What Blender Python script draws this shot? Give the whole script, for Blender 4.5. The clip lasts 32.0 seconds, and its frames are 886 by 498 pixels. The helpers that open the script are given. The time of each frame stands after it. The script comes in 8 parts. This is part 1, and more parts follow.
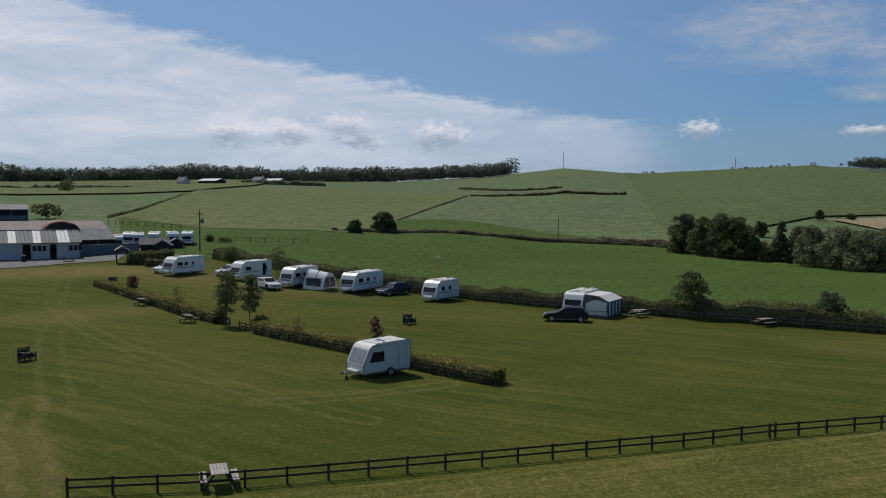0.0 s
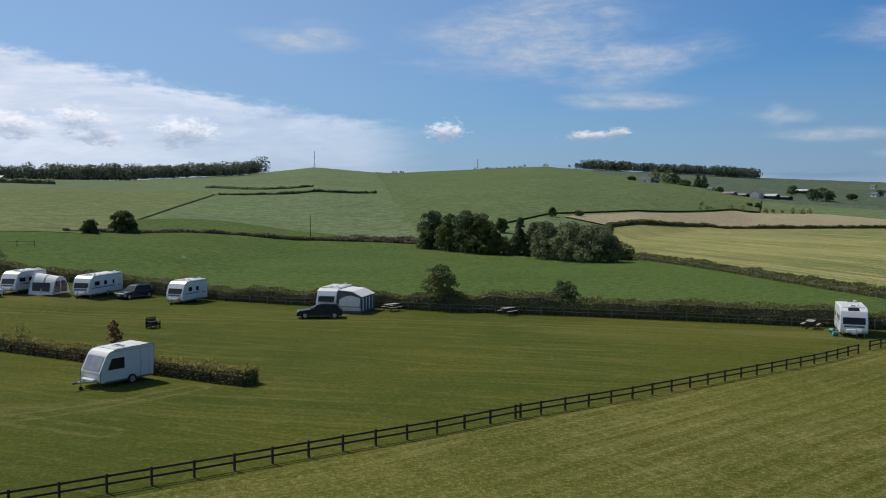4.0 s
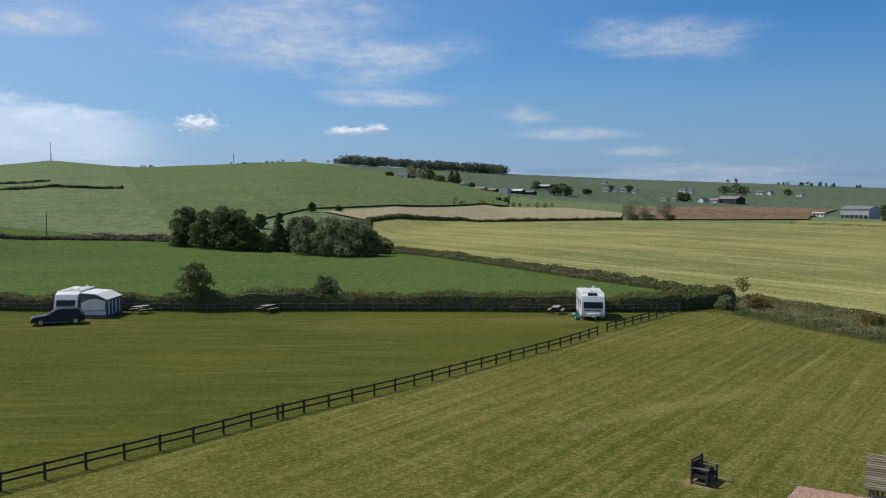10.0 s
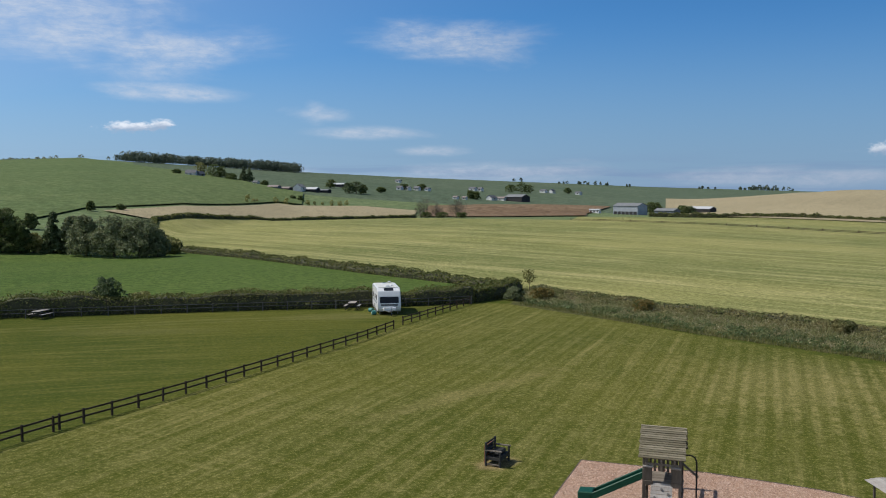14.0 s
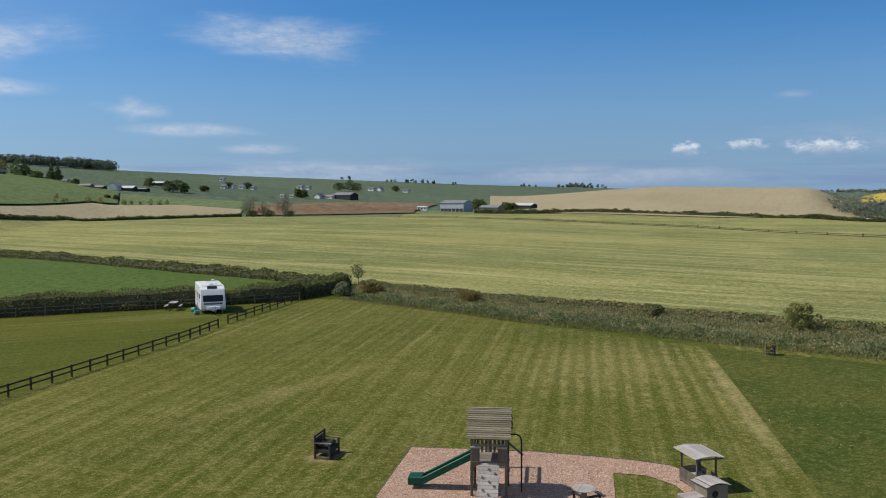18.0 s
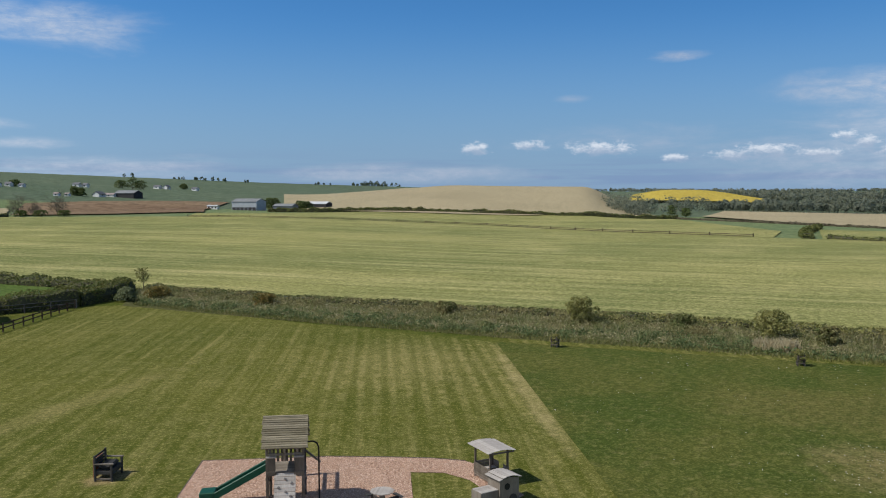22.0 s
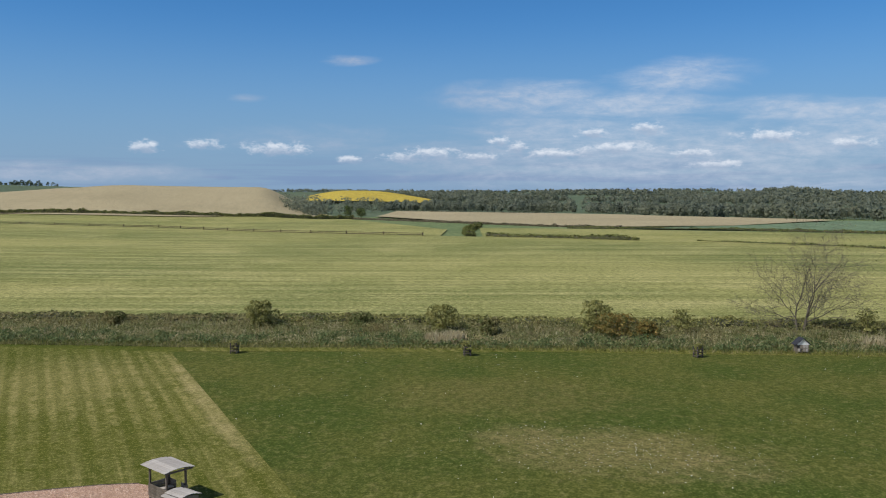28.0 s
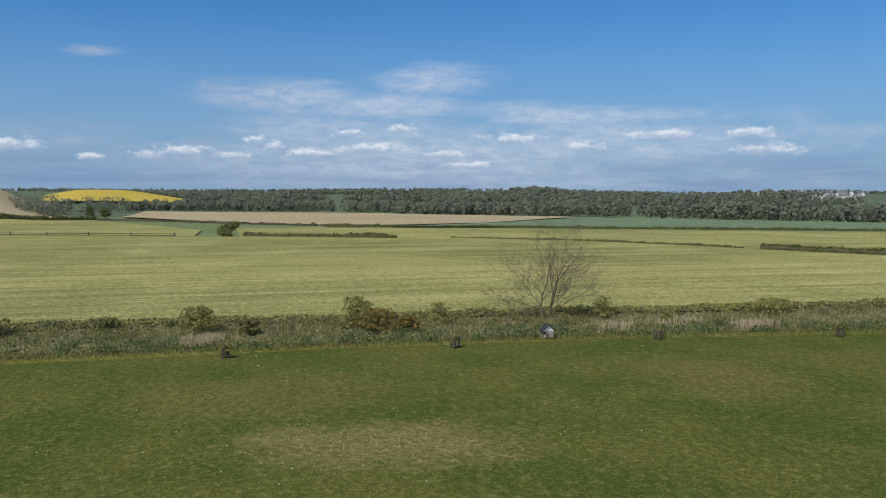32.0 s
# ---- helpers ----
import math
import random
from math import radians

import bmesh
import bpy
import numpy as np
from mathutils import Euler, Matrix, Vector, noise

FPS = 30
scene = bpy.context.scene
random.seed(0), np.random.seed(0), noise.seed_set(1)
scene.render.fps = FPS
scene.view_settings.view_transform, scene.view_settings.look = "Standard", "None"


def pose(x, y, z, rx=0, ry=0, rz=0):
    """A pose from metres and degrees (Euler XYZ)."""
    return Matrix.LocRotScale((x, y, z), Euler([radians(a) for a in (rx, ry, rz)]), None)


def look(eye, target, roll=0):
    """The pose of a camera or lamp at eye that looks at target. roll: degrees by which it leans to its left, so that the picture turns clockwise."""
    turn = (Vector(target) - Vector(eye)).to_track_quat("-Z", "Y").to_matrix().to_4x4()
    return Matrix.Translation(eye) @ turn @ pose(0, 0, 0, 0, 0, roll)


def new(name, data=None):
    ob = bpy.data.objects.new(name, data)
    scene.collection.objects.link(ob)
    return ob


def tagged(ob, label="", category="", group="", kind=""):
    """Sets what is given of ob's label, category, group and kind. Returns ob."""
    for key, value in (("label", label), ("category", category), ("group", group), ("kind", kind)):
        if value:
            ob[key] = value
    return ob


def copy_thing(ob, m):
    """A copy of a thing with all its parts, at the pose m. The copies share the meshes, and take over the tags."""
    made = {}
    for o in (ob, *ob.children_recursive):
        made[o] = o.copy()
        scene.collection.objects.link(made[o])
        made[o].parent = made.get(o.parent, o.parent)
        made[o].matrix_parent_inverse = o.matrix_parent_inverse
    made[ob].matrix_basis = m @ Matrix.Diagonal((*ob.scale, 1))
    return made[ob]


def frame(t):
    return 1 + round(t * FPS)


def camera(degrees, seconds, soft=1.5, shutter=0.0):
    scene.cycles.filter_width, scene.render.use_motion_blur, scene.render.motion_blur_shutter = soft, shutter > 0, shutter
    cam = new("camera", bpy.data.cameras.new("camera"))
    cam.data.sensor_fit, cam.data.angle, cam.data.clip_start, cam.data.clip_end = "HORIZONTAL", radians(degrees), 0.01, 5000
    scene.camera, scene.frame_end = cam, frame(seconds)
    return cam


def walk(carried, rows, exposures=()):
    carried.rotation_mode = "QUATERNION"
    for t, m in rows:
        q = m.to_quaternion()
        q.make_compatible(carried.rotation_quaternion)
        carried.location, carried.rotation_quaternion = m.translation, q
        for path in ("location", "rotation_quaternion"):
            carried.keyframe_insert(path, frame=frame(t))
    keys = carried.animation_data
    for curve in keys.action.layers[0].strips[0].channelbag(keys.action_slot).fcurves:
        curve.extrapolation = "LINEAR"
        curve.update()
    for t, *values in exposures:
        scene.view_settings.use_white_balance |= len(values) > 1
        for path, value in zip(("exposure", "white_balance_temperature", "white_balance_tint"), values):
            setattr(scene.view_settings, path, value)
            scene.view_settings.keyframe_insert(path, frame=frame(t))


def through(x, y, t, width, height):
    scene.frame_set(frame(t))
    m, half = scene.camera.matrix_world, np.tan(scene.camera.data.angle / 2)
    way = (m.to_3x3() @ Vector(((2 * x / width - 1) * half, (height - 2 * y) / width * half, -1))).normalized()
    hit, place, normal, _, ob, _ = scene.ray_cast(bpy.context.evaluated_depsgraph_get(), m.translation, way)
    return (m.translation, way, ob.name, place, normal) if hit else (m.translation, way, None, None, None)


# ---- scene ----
cam = camera(54.90, 32.0, soft=1.05)


def aim(t, x, y, z, turn, tilt, roll):
    """A row of the path: a bearing to the right of +y, a tilt up and a roll, in degrees."""
    return t, pose(x, y, z, 90 + tilt, 0, -turn) @ pose(0, 0, 0, 0, 0, roll)


PATH = [
    aim(0, -0.489, -1.777, 12.120, -9.358, -3.277, 0.391),
    aim(0.5, -0.518, -1.690, 12.094, -6.834, -3.265, 0.361),
    aim(1, -0.494, -1.598, 12.045, -4.235, -3.237, 0.355),
    aim(1.5, -0.484, -1.492, 11.975, -1.892, -3.209, 0.356),
    aim(2, -0.491, -1.376, 11.898, 0.444, -3.194, 0.336),
    aim(2.5, -0.492, -1.254, 11.822, 2.623, -3.181, 0.324),
    aim(3, -0.502, -1.159, 11.764, 4.696, -3.155, 0.314),
    aim(3.5, -0.505, -1.086, 11.749, 5.999, -3.183, 0.307),
    aim(5.5, -0.494, -0.817, 11.724, 10.838, -3.285, 0.165),
    aim(6, -0.479, -0.763, 11.733, 11.981, -3.302, 0.140),
    aim(6.5, -0.481, -0.715, 11.742, 13.332, -3.340, 0.102),
    aim(7, -0.480, -0.663, 11.742, 14.622, -3.384, 0.088),
    aim(7.5, -0.432, -0.601, 11.749, 15.929, -3.429, 0.108),
    aim(8, -0.395, -0.535, 11.743, 17.195, -3.452, 0.130),
    aim(8.5, -0.366, -0.464, 11.719, 18.463, -3.477, 0.123),
    aim(9, -0.340, -0.375, 11.689, 19.863, -3.479, 0.104),
    aim(9.5, -0.312, -0.303, 11.671, 21.356, -3.492, 0.115),
    aim(10, -0.289, -0.229, 11.647, 23.207, -3.476, 0.095),
    aim(10.5, -0.241, -0.175, 11.633, 25.285, -3.455, 0.056),
    aim(11, -0.207, -0.135, 11.610, 27.442, -3.451, 0.029),
    aim(11.5, -0.187, -0.097, 11.580, 29.502, -3.463, 0.046),
    aim(12, -0.159, -0.072, 11.547, 31.580, -3.481, 0.022),
    aim(12.5, -0.161, -0.062, 11.497, 33.268, -3.495, 0.015),
    aim(13, -0.189, -0.073, 11.462, 34.408, -3.510, 0.031),
    aim(13.5, -0.194, -0.076, 11.421, 35.613, -3.520, 0.074),
    aim(14, -0.181, -0.051, 11.373, 36.893, -3.554, 0.021),
    aim(14.5, -0.133, -0.024, 11.331, 37.981, -3.558, -0.041),
    aim(16.5, -0.030, -0.038, 11.045, 43.406, -3.642, -0.280),
    aim(17, 0.000, -0.000, 11.000, 45.000, -3.646, -0.302),
    aim(17.5, 0.051, 0.035, 10.970, 46.610, -3.647, -0.325),
    aim(18, 0.103, 0.070, 10.938, 48.334, -3.679, -0.292),
    aim(18.5, 0.143, 0.127, 10.931, 49.929, -3.701, -0.266),
    aim(19, 0.182, 0.169, 10.933, 51.709, -3.725, -0.241),
    aim(19.5, 0.232, 0.178, 10.933, 53.536, -3.769, -0.272),
    aim(20, 0.272, 0.193, 10.965, 55.156, -3.793, -0.275),
    aim(20.5, 0.296, 0.223, 11.013, 56.873, -3.811, -0.287),
    aim(21, 0.318, 0.240, 11.061, 58.839, -3.803, -0.273),
    aim(21.5, 0.358, 0.240, 11.086, 60.430, -3.834, -0.193),
    aim(22, 0.414, 0.251, 11.085, 62.034, -3.854, -0.193),
    aim(22.5, 0.460, 0.279, 11.109, 64.071, -3.847, -0.196),
    aim(23, 0.493, 0.292, 11.133, 65.811, -3.855, -0.169),
    aim(23.5, 0.500, 0.290, 11.173, 68.040, -3.854, -0.151),
    aim(24, 0.499, 0.292, 11.217, 69.427, -3.858, -0.135),
    aim(24.5, 0.488, 0.303, 11.237, 70.950, -3.883, -0.115),
    aim(25, 0.467, 0.306, 11.255, 72.457, -3.906, -0.143),
    aim(25.5, 0.474, 0.302, 11.265, 74.280, -3.859, -0.075),
    aim(27.5, 0.708, 0.342, 11.223, 81.632, -3.875, -0.036),
    aim(28, 0.764, 0.340, 11.195, 83.416, -3.863, -0.042),
    aim(28.5, 0.778, 0.353, 11.126, 85.155, -3.858, -0.048),
    aim(29, 0.773, 0.372, 11.062, 86.167, -3.848, -0.060),
    aim(29.5, 0.796, 0.401, 11.007, 87.594, -3.846, -0.054),
    aim(30, 0.863, 0.411, 10.989, 89.334, -3.823, -0.003),
    aim(30.5, 0.948, 0.413, 10.998, 91.178, -3.824, -0.001),
    aim(31, 1.044, 0.384, 11.009, 93.738, -3.837, 0.012),
    aim(31.5, 1.121, 0.372, 10.993, 96.813, -3.840, 0.005),
    aim(32, 1.204, 0.373, 10.961, 99.526, -3.907, -0.009),
]
EXPOSURES = [(0, -0.38), (1.5, -0.22), (3, -0.06), (6, 0.0), (10, 0.12), (32, 0.22)]
walk(cam, PATH, EXPOSURES)

# ---- light ----
SUN_TURN, SUN_HEIGHT = -42.0, 50.0
sun = new("sun", bpy.data.lights.new("sun", "SUN"))
sun.data.energy, sun.data.angle, sun.data.color = 3.7, radians(0.6), (1.0, 0.95, 0.86)
sun.matrix_world = look((0, 0, 60), (-math.sin(radians(SUN_TURN)) * math.cos(radians(SUN_HEIGHT)) * 10,
                                     -math.cos(radians(SUN_TURN)) * math.cos(radians(SUN_HEIGHT)) * 10, 60 - math.sin(radians(SUN_HEIGHT)) * 10))

world = bpy.data.worlds.new("sky")
scene.world = world
world.use_nodes = True


class Nodes:
    """A short way to write node trees."""

    def __init__(self, tree):
        self.tree = tree

    def add(self, kind, inputs=(), **attrs):
        node = self.tree.nodes.new(kind)
        for key, value in attrs.items():
            setattr(node, key, value)
        for key, value in dict(inputs).items():
            self.put(node.inputs[key], value)
        return node

    def put(self, socket, value):
        if isinstance(value, bpy.types.NodeSocket):
            self.tree.links.new(value, socket)
        elif hasattr(value, "outputs"):
            self.tree.links.new(value.outputs[0], socket)
        elif isinstance(value, (tuple, list)) and len(value) == 3 and len(socket.default_value) == 4:
            socket.default_value = (*value, 1)
        else:
            socket.default_value = value

    def math(self, op, a, b=0.0, clamp=False):
        return self.add("ShaderNodeMath", {0: a, 1: b}, operation=op, use_clamp=clamp).outputs[0]

    def mix(self, f, a, b, blend="MIX"):
        node = self.add("ShaderNodeMix", data_type="RGBA", blend_type=blend)
        self.put(node.inputs[0], f), self.put(node.inputs[6], a), self.put(node.inputs[7], b)
        return node.outputs[2]

    def noise(self, vector, scale, detail=3.0, rough=0.55, distort=0.0):
        node = self.add("ShaderNodeTexNoise", {"Scale": scale, "Detail": detail, "Roughness": rough, "Distortion": distort})
        if vector is not None:
            self.put(node.inputs["Vector"], vector)
        return node.outputs[0]

    def span(self, value, lo, hi, to_lo=0.0, to_hi=1.0, smooth=True):
        node = self.add("ShaderNodeMapRange", {0: value, 1: lo, 2: hi, 3: to_lo, 4: to_hi})
        node.interpolation_type = "SMOOTHSTEP" if smooth else "LINEAR"
        return node.outputs[0]

    def placed(self, vector, scale=(1, 1, 1), turn=0.0, shift=(0, 0, 0)):
        node = self.add("ShaderNodeMapping", {"Vector": vector, "Scale": scale, "Location": shift})
        node.inputs["Rotation"].default_value = (0, 0, radians(turn))
        return node.outputs[0]


def build_sky():
    n = Nodes(world.node_tree)
    world.node_tree.nodes.clear()
    sky = n.add("ShaderNodeTexSky", sky_type="NISHITA", sun_disc=False, sun_elevation=radians(SUN_HEIGHT), sun_rotation=radians(SUN_TURN),
                altitude=60.0, air_density=1.0, dust_density=0.6, ozone_density=1.6)
    ray = n.add("ShaderNodeTexCoord").outputs["Generated"]
    x, y, z = n.add("ShaderNodeSeparateXYZ", {0: ray}).outputs
    bearing = n.math("MULTIPLY", n.math("ARCTAN2", x, y), 57.29578)
    height = n.math("MULTIPLY", n.math("ARCSINE", z), 57.29578)
    spot = n.add("ShaderNodeCombineXYZ", {0: bearing, 1: height, 2: 0.0}).outputs[0]

    def nearest(clouds):
        """How far a direction lies from the nearest cloud's middle, in its own half widths (bearing, height, half width, half height)."""
        best = None
        for b, h, w, t in clouds:
            local = n.add("ShaderNodeVectorMath", {0: spot, 1: (1 / w, 1 / t, 0), 2: (-b / w, -h / t, 0)}, operation="MULTIPLY_ADD").outputs[0]
            away = n.add("ShaderNodeVectorMath", {0: local}, operation="LENGTH").outputs["Value"]
            best = away if best is None else n.math("MINIMUM", best, away)
        return best

    billow = n.noise(n.placed(spot, (0.8, 1.7, 1)), 1.0, 7, 0.66, 0.15)
    curl = n.noise(n.placed(spot, (1.9, 3.4, 1), 0, (7, 3, 0)), 1.0, 6, 0.62, 0.2)
    fibre = n.noise(n.placed(spot, (0.10, 0.42, 1), 8), 1.0, 6, 0.58, 0.6)
    thread = n.noise(n.placed(spot, (0.34, 1.5, 1), 10, (3, 1, 0)), 1.0, 7, 0.66, 0.5)
    # a broad bank of cloud towards the sun, thinning downwards to the east
    left = n.math("MAXIMUM", n.math("SUBTRACT", 5.0, bearing), 0.0)
    edge = n.math("ADD", n.math("MULTIPLY", left, 0.11), n.math("MULTIPLY", n.math("MULTIPLY", left, left), 0.0021))
    edge = n.math("ADD", n.math("ADD", edge, 5.1), n.math("MULTIPLY", n.math("SUBTRACT", fibre, 0.5), 2.2))
    edge = n.math("ADD", edge, n.math("ADD", n.math("MULTIPLY", n.math("SUBTRACT", billow, 0.5), 1.5), n.math("MULTIPLY", n.math("SUBTRACT", thread, 0.5), 1.3)))
    bank = n.math("MULTIPLY", n.span(n.math("SUBTRACT", edge, height), -0.25, 0.9), n.math("MULTIPLY", n.span(bearing, -20.0, 5.0, 1.0, 0.55), n.span(n.math("ADD", bearing, n.math("MULTIPLY", n.math("SUBTRACT", thread, 0.5), 5.0)), 1.0, 7.0, 1.0, 0.0)))
    bank = n.math("MULTIPLY", bank, n.span(bearing, -150.0, -95.0, 0.0, 1.0))
    bank = n.math("MULTIPLY", bank, n.math("MULTIPLY", n.span(fibre, 0.3, 0.65, 0.75, 0.95), n.span(thread, 0.3, 0.62, 0.80, 1.0)))
    bank = n.math("MULTIPLY", bank, n.span(height, 0.0, 5.5, 0.62, 1.0))
    veil = nearest([(-1.4, 10.8, 3.2, 0.9), (13, 9.6, 8.6, 2.0), (-2.7, 10.5, 4.8, 0.9), (13, 11.2, 9.0, 3.0), (19, 9.2, 7.4, 1.8), (19, 6.5, 4.6, 0.6), (28.3, 5.4, 2.2, 0.6), (31.6, 4.1, 4.0, 0.5), (37.5, 10.2, 6.2, 1.7), (28.4, 5.5, 1.1, 0.8),
                    (35.8, 3.0, 3.0, 0.4), (89, 6.2, 7.8, 1.2), (98.5, 7.2, 5.2, 1.2), (95, 5.6, 7.2, 1.1), (70.5, 6, 1.6, 0.4), (77.5, 8.6, 2.0, 0.4), (113, 2.4, 8.5, 1.3), (108, 5, 9.5, 1.0), (42, 1.6, 9.0, 0.8), (24, 1.0, 16, 0.9), (102, 2.6, 30, 2.6), (60, 1.2, 14, 0.7)])
    wisp = n.math("MULTIPLY", n.span(n.math("ADD", n.math("SUBTRACT", 1.15, veil), n.math("MULTIPLY", n.math("SUBTRACT", fibre, 0.5), 2.2)), 0.0, 1.15), n.math("MULTIPLY", n.span(billow, 0.25, 0.7, 0.40, 0.85), n.span(thread, 0.32, 0.64, 0.5, 1.0)))
    # small fair-weather clouds low over the horizon
    heaps = [(-23.4, 4.3, 2.0, 1.2), (-19.6, 4.4, 2.1, 1.1), (-15.9, 4.9, 1.8, 1.1), (-9.6, 4.3, 2.3, 1.2), (-14.6, 3.8, 1.8, 0.6), (7.3, 4.6, 1.5, 0.8), (18.75, 4.5, 1.0, 0.4), (17, 4.3, 2.3, 0.4), (64.2, 2.8, 1.2, 0.5), (67.9, 3.0, 1.3, 0.4),
             (72.6, 2.75, 2.4, 0.55), (77.3, 2.1, 1.1, 0.35), (80.8, 2.2, 1.9, 0.4), (82.6, 2.5, 2.2, 0.5), (85.8, 2.3, 1.6, 0.35), (88.4, 2.9, 0.9, 0.5), (94.8, 2.8, 2.7, 0.5), (91, 2.45, 3.4, 0.4), (96.7, 4.1, 1.1, 0.5), (93.3, 3.8, 1.1, 0.4), (104.3, 3.4, 2.1, 0.55), (114.2, 3.6, 2.3, 0.5), (101, 1.7, 2.3, 0.4), (109, 2.9, 1.4, 0.4), (120, 2.6, 2.4, 0.6), (119.2, 3.6, 1.6, 0.5), (99.5, 2.4, 1.6, 0.35), (87.2, 3.3, 0.8, 0.4)]
    heap = n.math("ADD", n.math("SUBTRACT", 1.0, nearest(heaps)), n.math("ADD", n.math("MULTIPLY", n.math("SUBTRACT", billow, 0.5), 2.2), n.math("MULTIPLY", n.math("SUBTRACT", curl, 0.5), 1.3)))
    base = nearest([(b, h - t * 0.85, w * 1.15, t * 0.95) for b, h, w, t in heaps])
    puffs = n.math("MULTIPLY", n.span(heap, -0.05, 0.80), n.span(bearing, 5.0, 50.0, 0.85, 0.66))
    under = n.math("MULTIPLY", n.span(n.math("ADD", base, n.math("MULTIPLY", n.math("SUBTRACT", curl, 0.5), 1.2)), 0.45, 1.45, 1.0, 0.0), 0.95)
    streak = n.math("MULTIPLY", n.span(n.noise(n.placed(spot, (0.07, 1.5, 1), 1, (11, 5, 0)), 1.0, 5, 0.6, 0.3), 0.44, 0.60), n.span(height, 0.4, 3.2, 0.75, 0.0))
    sunward = n.span(bearing, -10.0, 50.0, 1.0, 0.0)
    haze = n.math("MAXIMUM", n.span(height, -1.0, 13.0, 0.86, 0.0), n.math("MULTIPLY", n.span(height, 0.0, 60.0, 0.62, 0.0), sunward))
    deep = n.mix(n.span(height, 10.0, 32.0), (0.38, 0.90, 1.44), (0.80, 0.94, 1.02))
    deep = n.mix(n.span(bearing, 20.0, 100.0, 0.0, 0.10), deep, (0, 0, 0))
    air = n.mix(1.0, sky.outputs[0], deep, "MULTIPLY")
    pale = n.mix(n.span(bearing, -30.0, 60.0), (5.6, 7.4, 10.2), (3.3, 4.8, 7.2))
    colour = n.mix(haze, air, pale)
    colour = n.mix(streak, colour, (2.6, 3.9, 6.4))
    colour = n.mix(wisp, colour, n.mix(n.span(bearing, 20.0, 60.0), (8.0, 8.8, 10.2), n.mix(n.span(bearing, 80.0, 95.0), (5.4, 6.3, 8.0), (7.4, 8.2, 9.6))))
    colour = n.mix(bank, colour, n.mix(n.span(fibre, 0.35, 0.7), (10.4, 11.2, 13.2), (12.6, 13.2, 15.0)))
    colour = n.mix(puffs, colour, n.mix(under, n.mix(n.span(bearing, -5.0, 30.0), (14.0, 14.4, 15.6), (11.4, 11.8, 12.6)), n.mix(n.span(bearing, -5.0, 30.0), (5.4, 6.6, 8.8), (4.2, 5.4, 7.4))))
    back = n.add("ShaderNodeBackground", {0: colour, 1: 0.067})
    n.add("ShaderNodeOutputWorld", {0: back})


build_sky()

# ---- materials ----
def blank(name):
    m = bpy.data.materials.new(name)
    m.use_nodes = True
    m.node_tree.nodes.clear()
    n = Nodes(m.node_tree)
    out = n.add("ShaderNodeOutputMaterial")
    shader = n.add("ShaderNodeBsdfPrincipled")
    m.node_tree.links.new(shader.outputs[0], out.inputs[0])
    return m, n, shader


def surface(name, a, b, scale=3.0, fine=30.0, rough=0.7, metal=0.0, bump=0.15, stretch=(1, 1, 1), spec=0.4, each=0.0, coat=0.0):
    """A plain surface whose colour wanders between a and b, with fine grain, relief and a little change from piece to piece."""
    m, n, s = blank(name)
    where = n.placed(n.add("ShaderNodeTexCoord").outputs["Object"], stretch)
    broad, grain = n.noise(where, scale, 4), n.noise(where, fine, 4, 0.6)
    colour = n.mix(n.span(broad, 0.3, 0.7), a, b)
    colour = n.mix(n.span(grain, 0.3, 0.75, 0.0, 0.35), colour, tuple(c * 0.55 for c in a))
    if each:
        info = n.add("ShaderNodeObjectInfo").outputs["Random"]
        colour = n.mix(1.0, colour, n.add("ShaderNodeCombineColor", {0: n.span(info, 0, 1, 1 - each, 1 + each, False), 1: n.span(info, 0, 1, 1 - each, 1 + each, False), 2: n.span(info, 0, 1, 1 - each, 1 + each, False)}).outputs[0], "MULTIPLY")
    n.put(s.inputs["Base Color"], colour)
    n.put(s.inputs["Roughness"], n.span(grain, 0.2, 0.8, max(0.02, rough - 0.08), min(1, rough + 0.08)))
    s.inputs["Metallic"].default_value, s.inputs["Specular IOR Level"].default_value, s.inputs["Coat Weight"].default_value = metal, spec, coat
    if bump:
        n.put(s.inputs["Normal"], n.add("ShaderNodeBump", {"Strength": bump, "Distance": 0.02, "Height": grain}).outputs[0])
    return m


def leafy(name, a, b, c, rough=0.6, through=0.35, scale=0.5):
    """Leaves: colour changes from clump to clump and from leaf to leaf, and some light comes through."""
    m, n, s = blank(name)
    where = n.add("ShaderNodeNewGeometry")
    one = where.outputs["Random Per Island"]
    colour = n.mix(n.span(n.noise(where.outputs["Position"], scale, 3), 0.35, 0.65), a, b)
    colour = n.mix(n.span(one, 0.55, 1.0, 0.0, 0.8), colour, c)
    n.put(s.inputs["Base Color"], colour)
    s.inputs["Roughness"].default_value, s.inputs["Specular IOR Level"].default_value = rough, 0.25
    if through:
        light = n.add("ShaderNodeBsdfTranslucent", {0: colour})
        both = n.add("ShaderNodeMixShader", {0: through, 1: s.outputs[0], 2: light.outputs[0]})
        n.tree.links.new(both.outputs[0], n.tree.nodes["Material Output"].inputs[0])
    return m


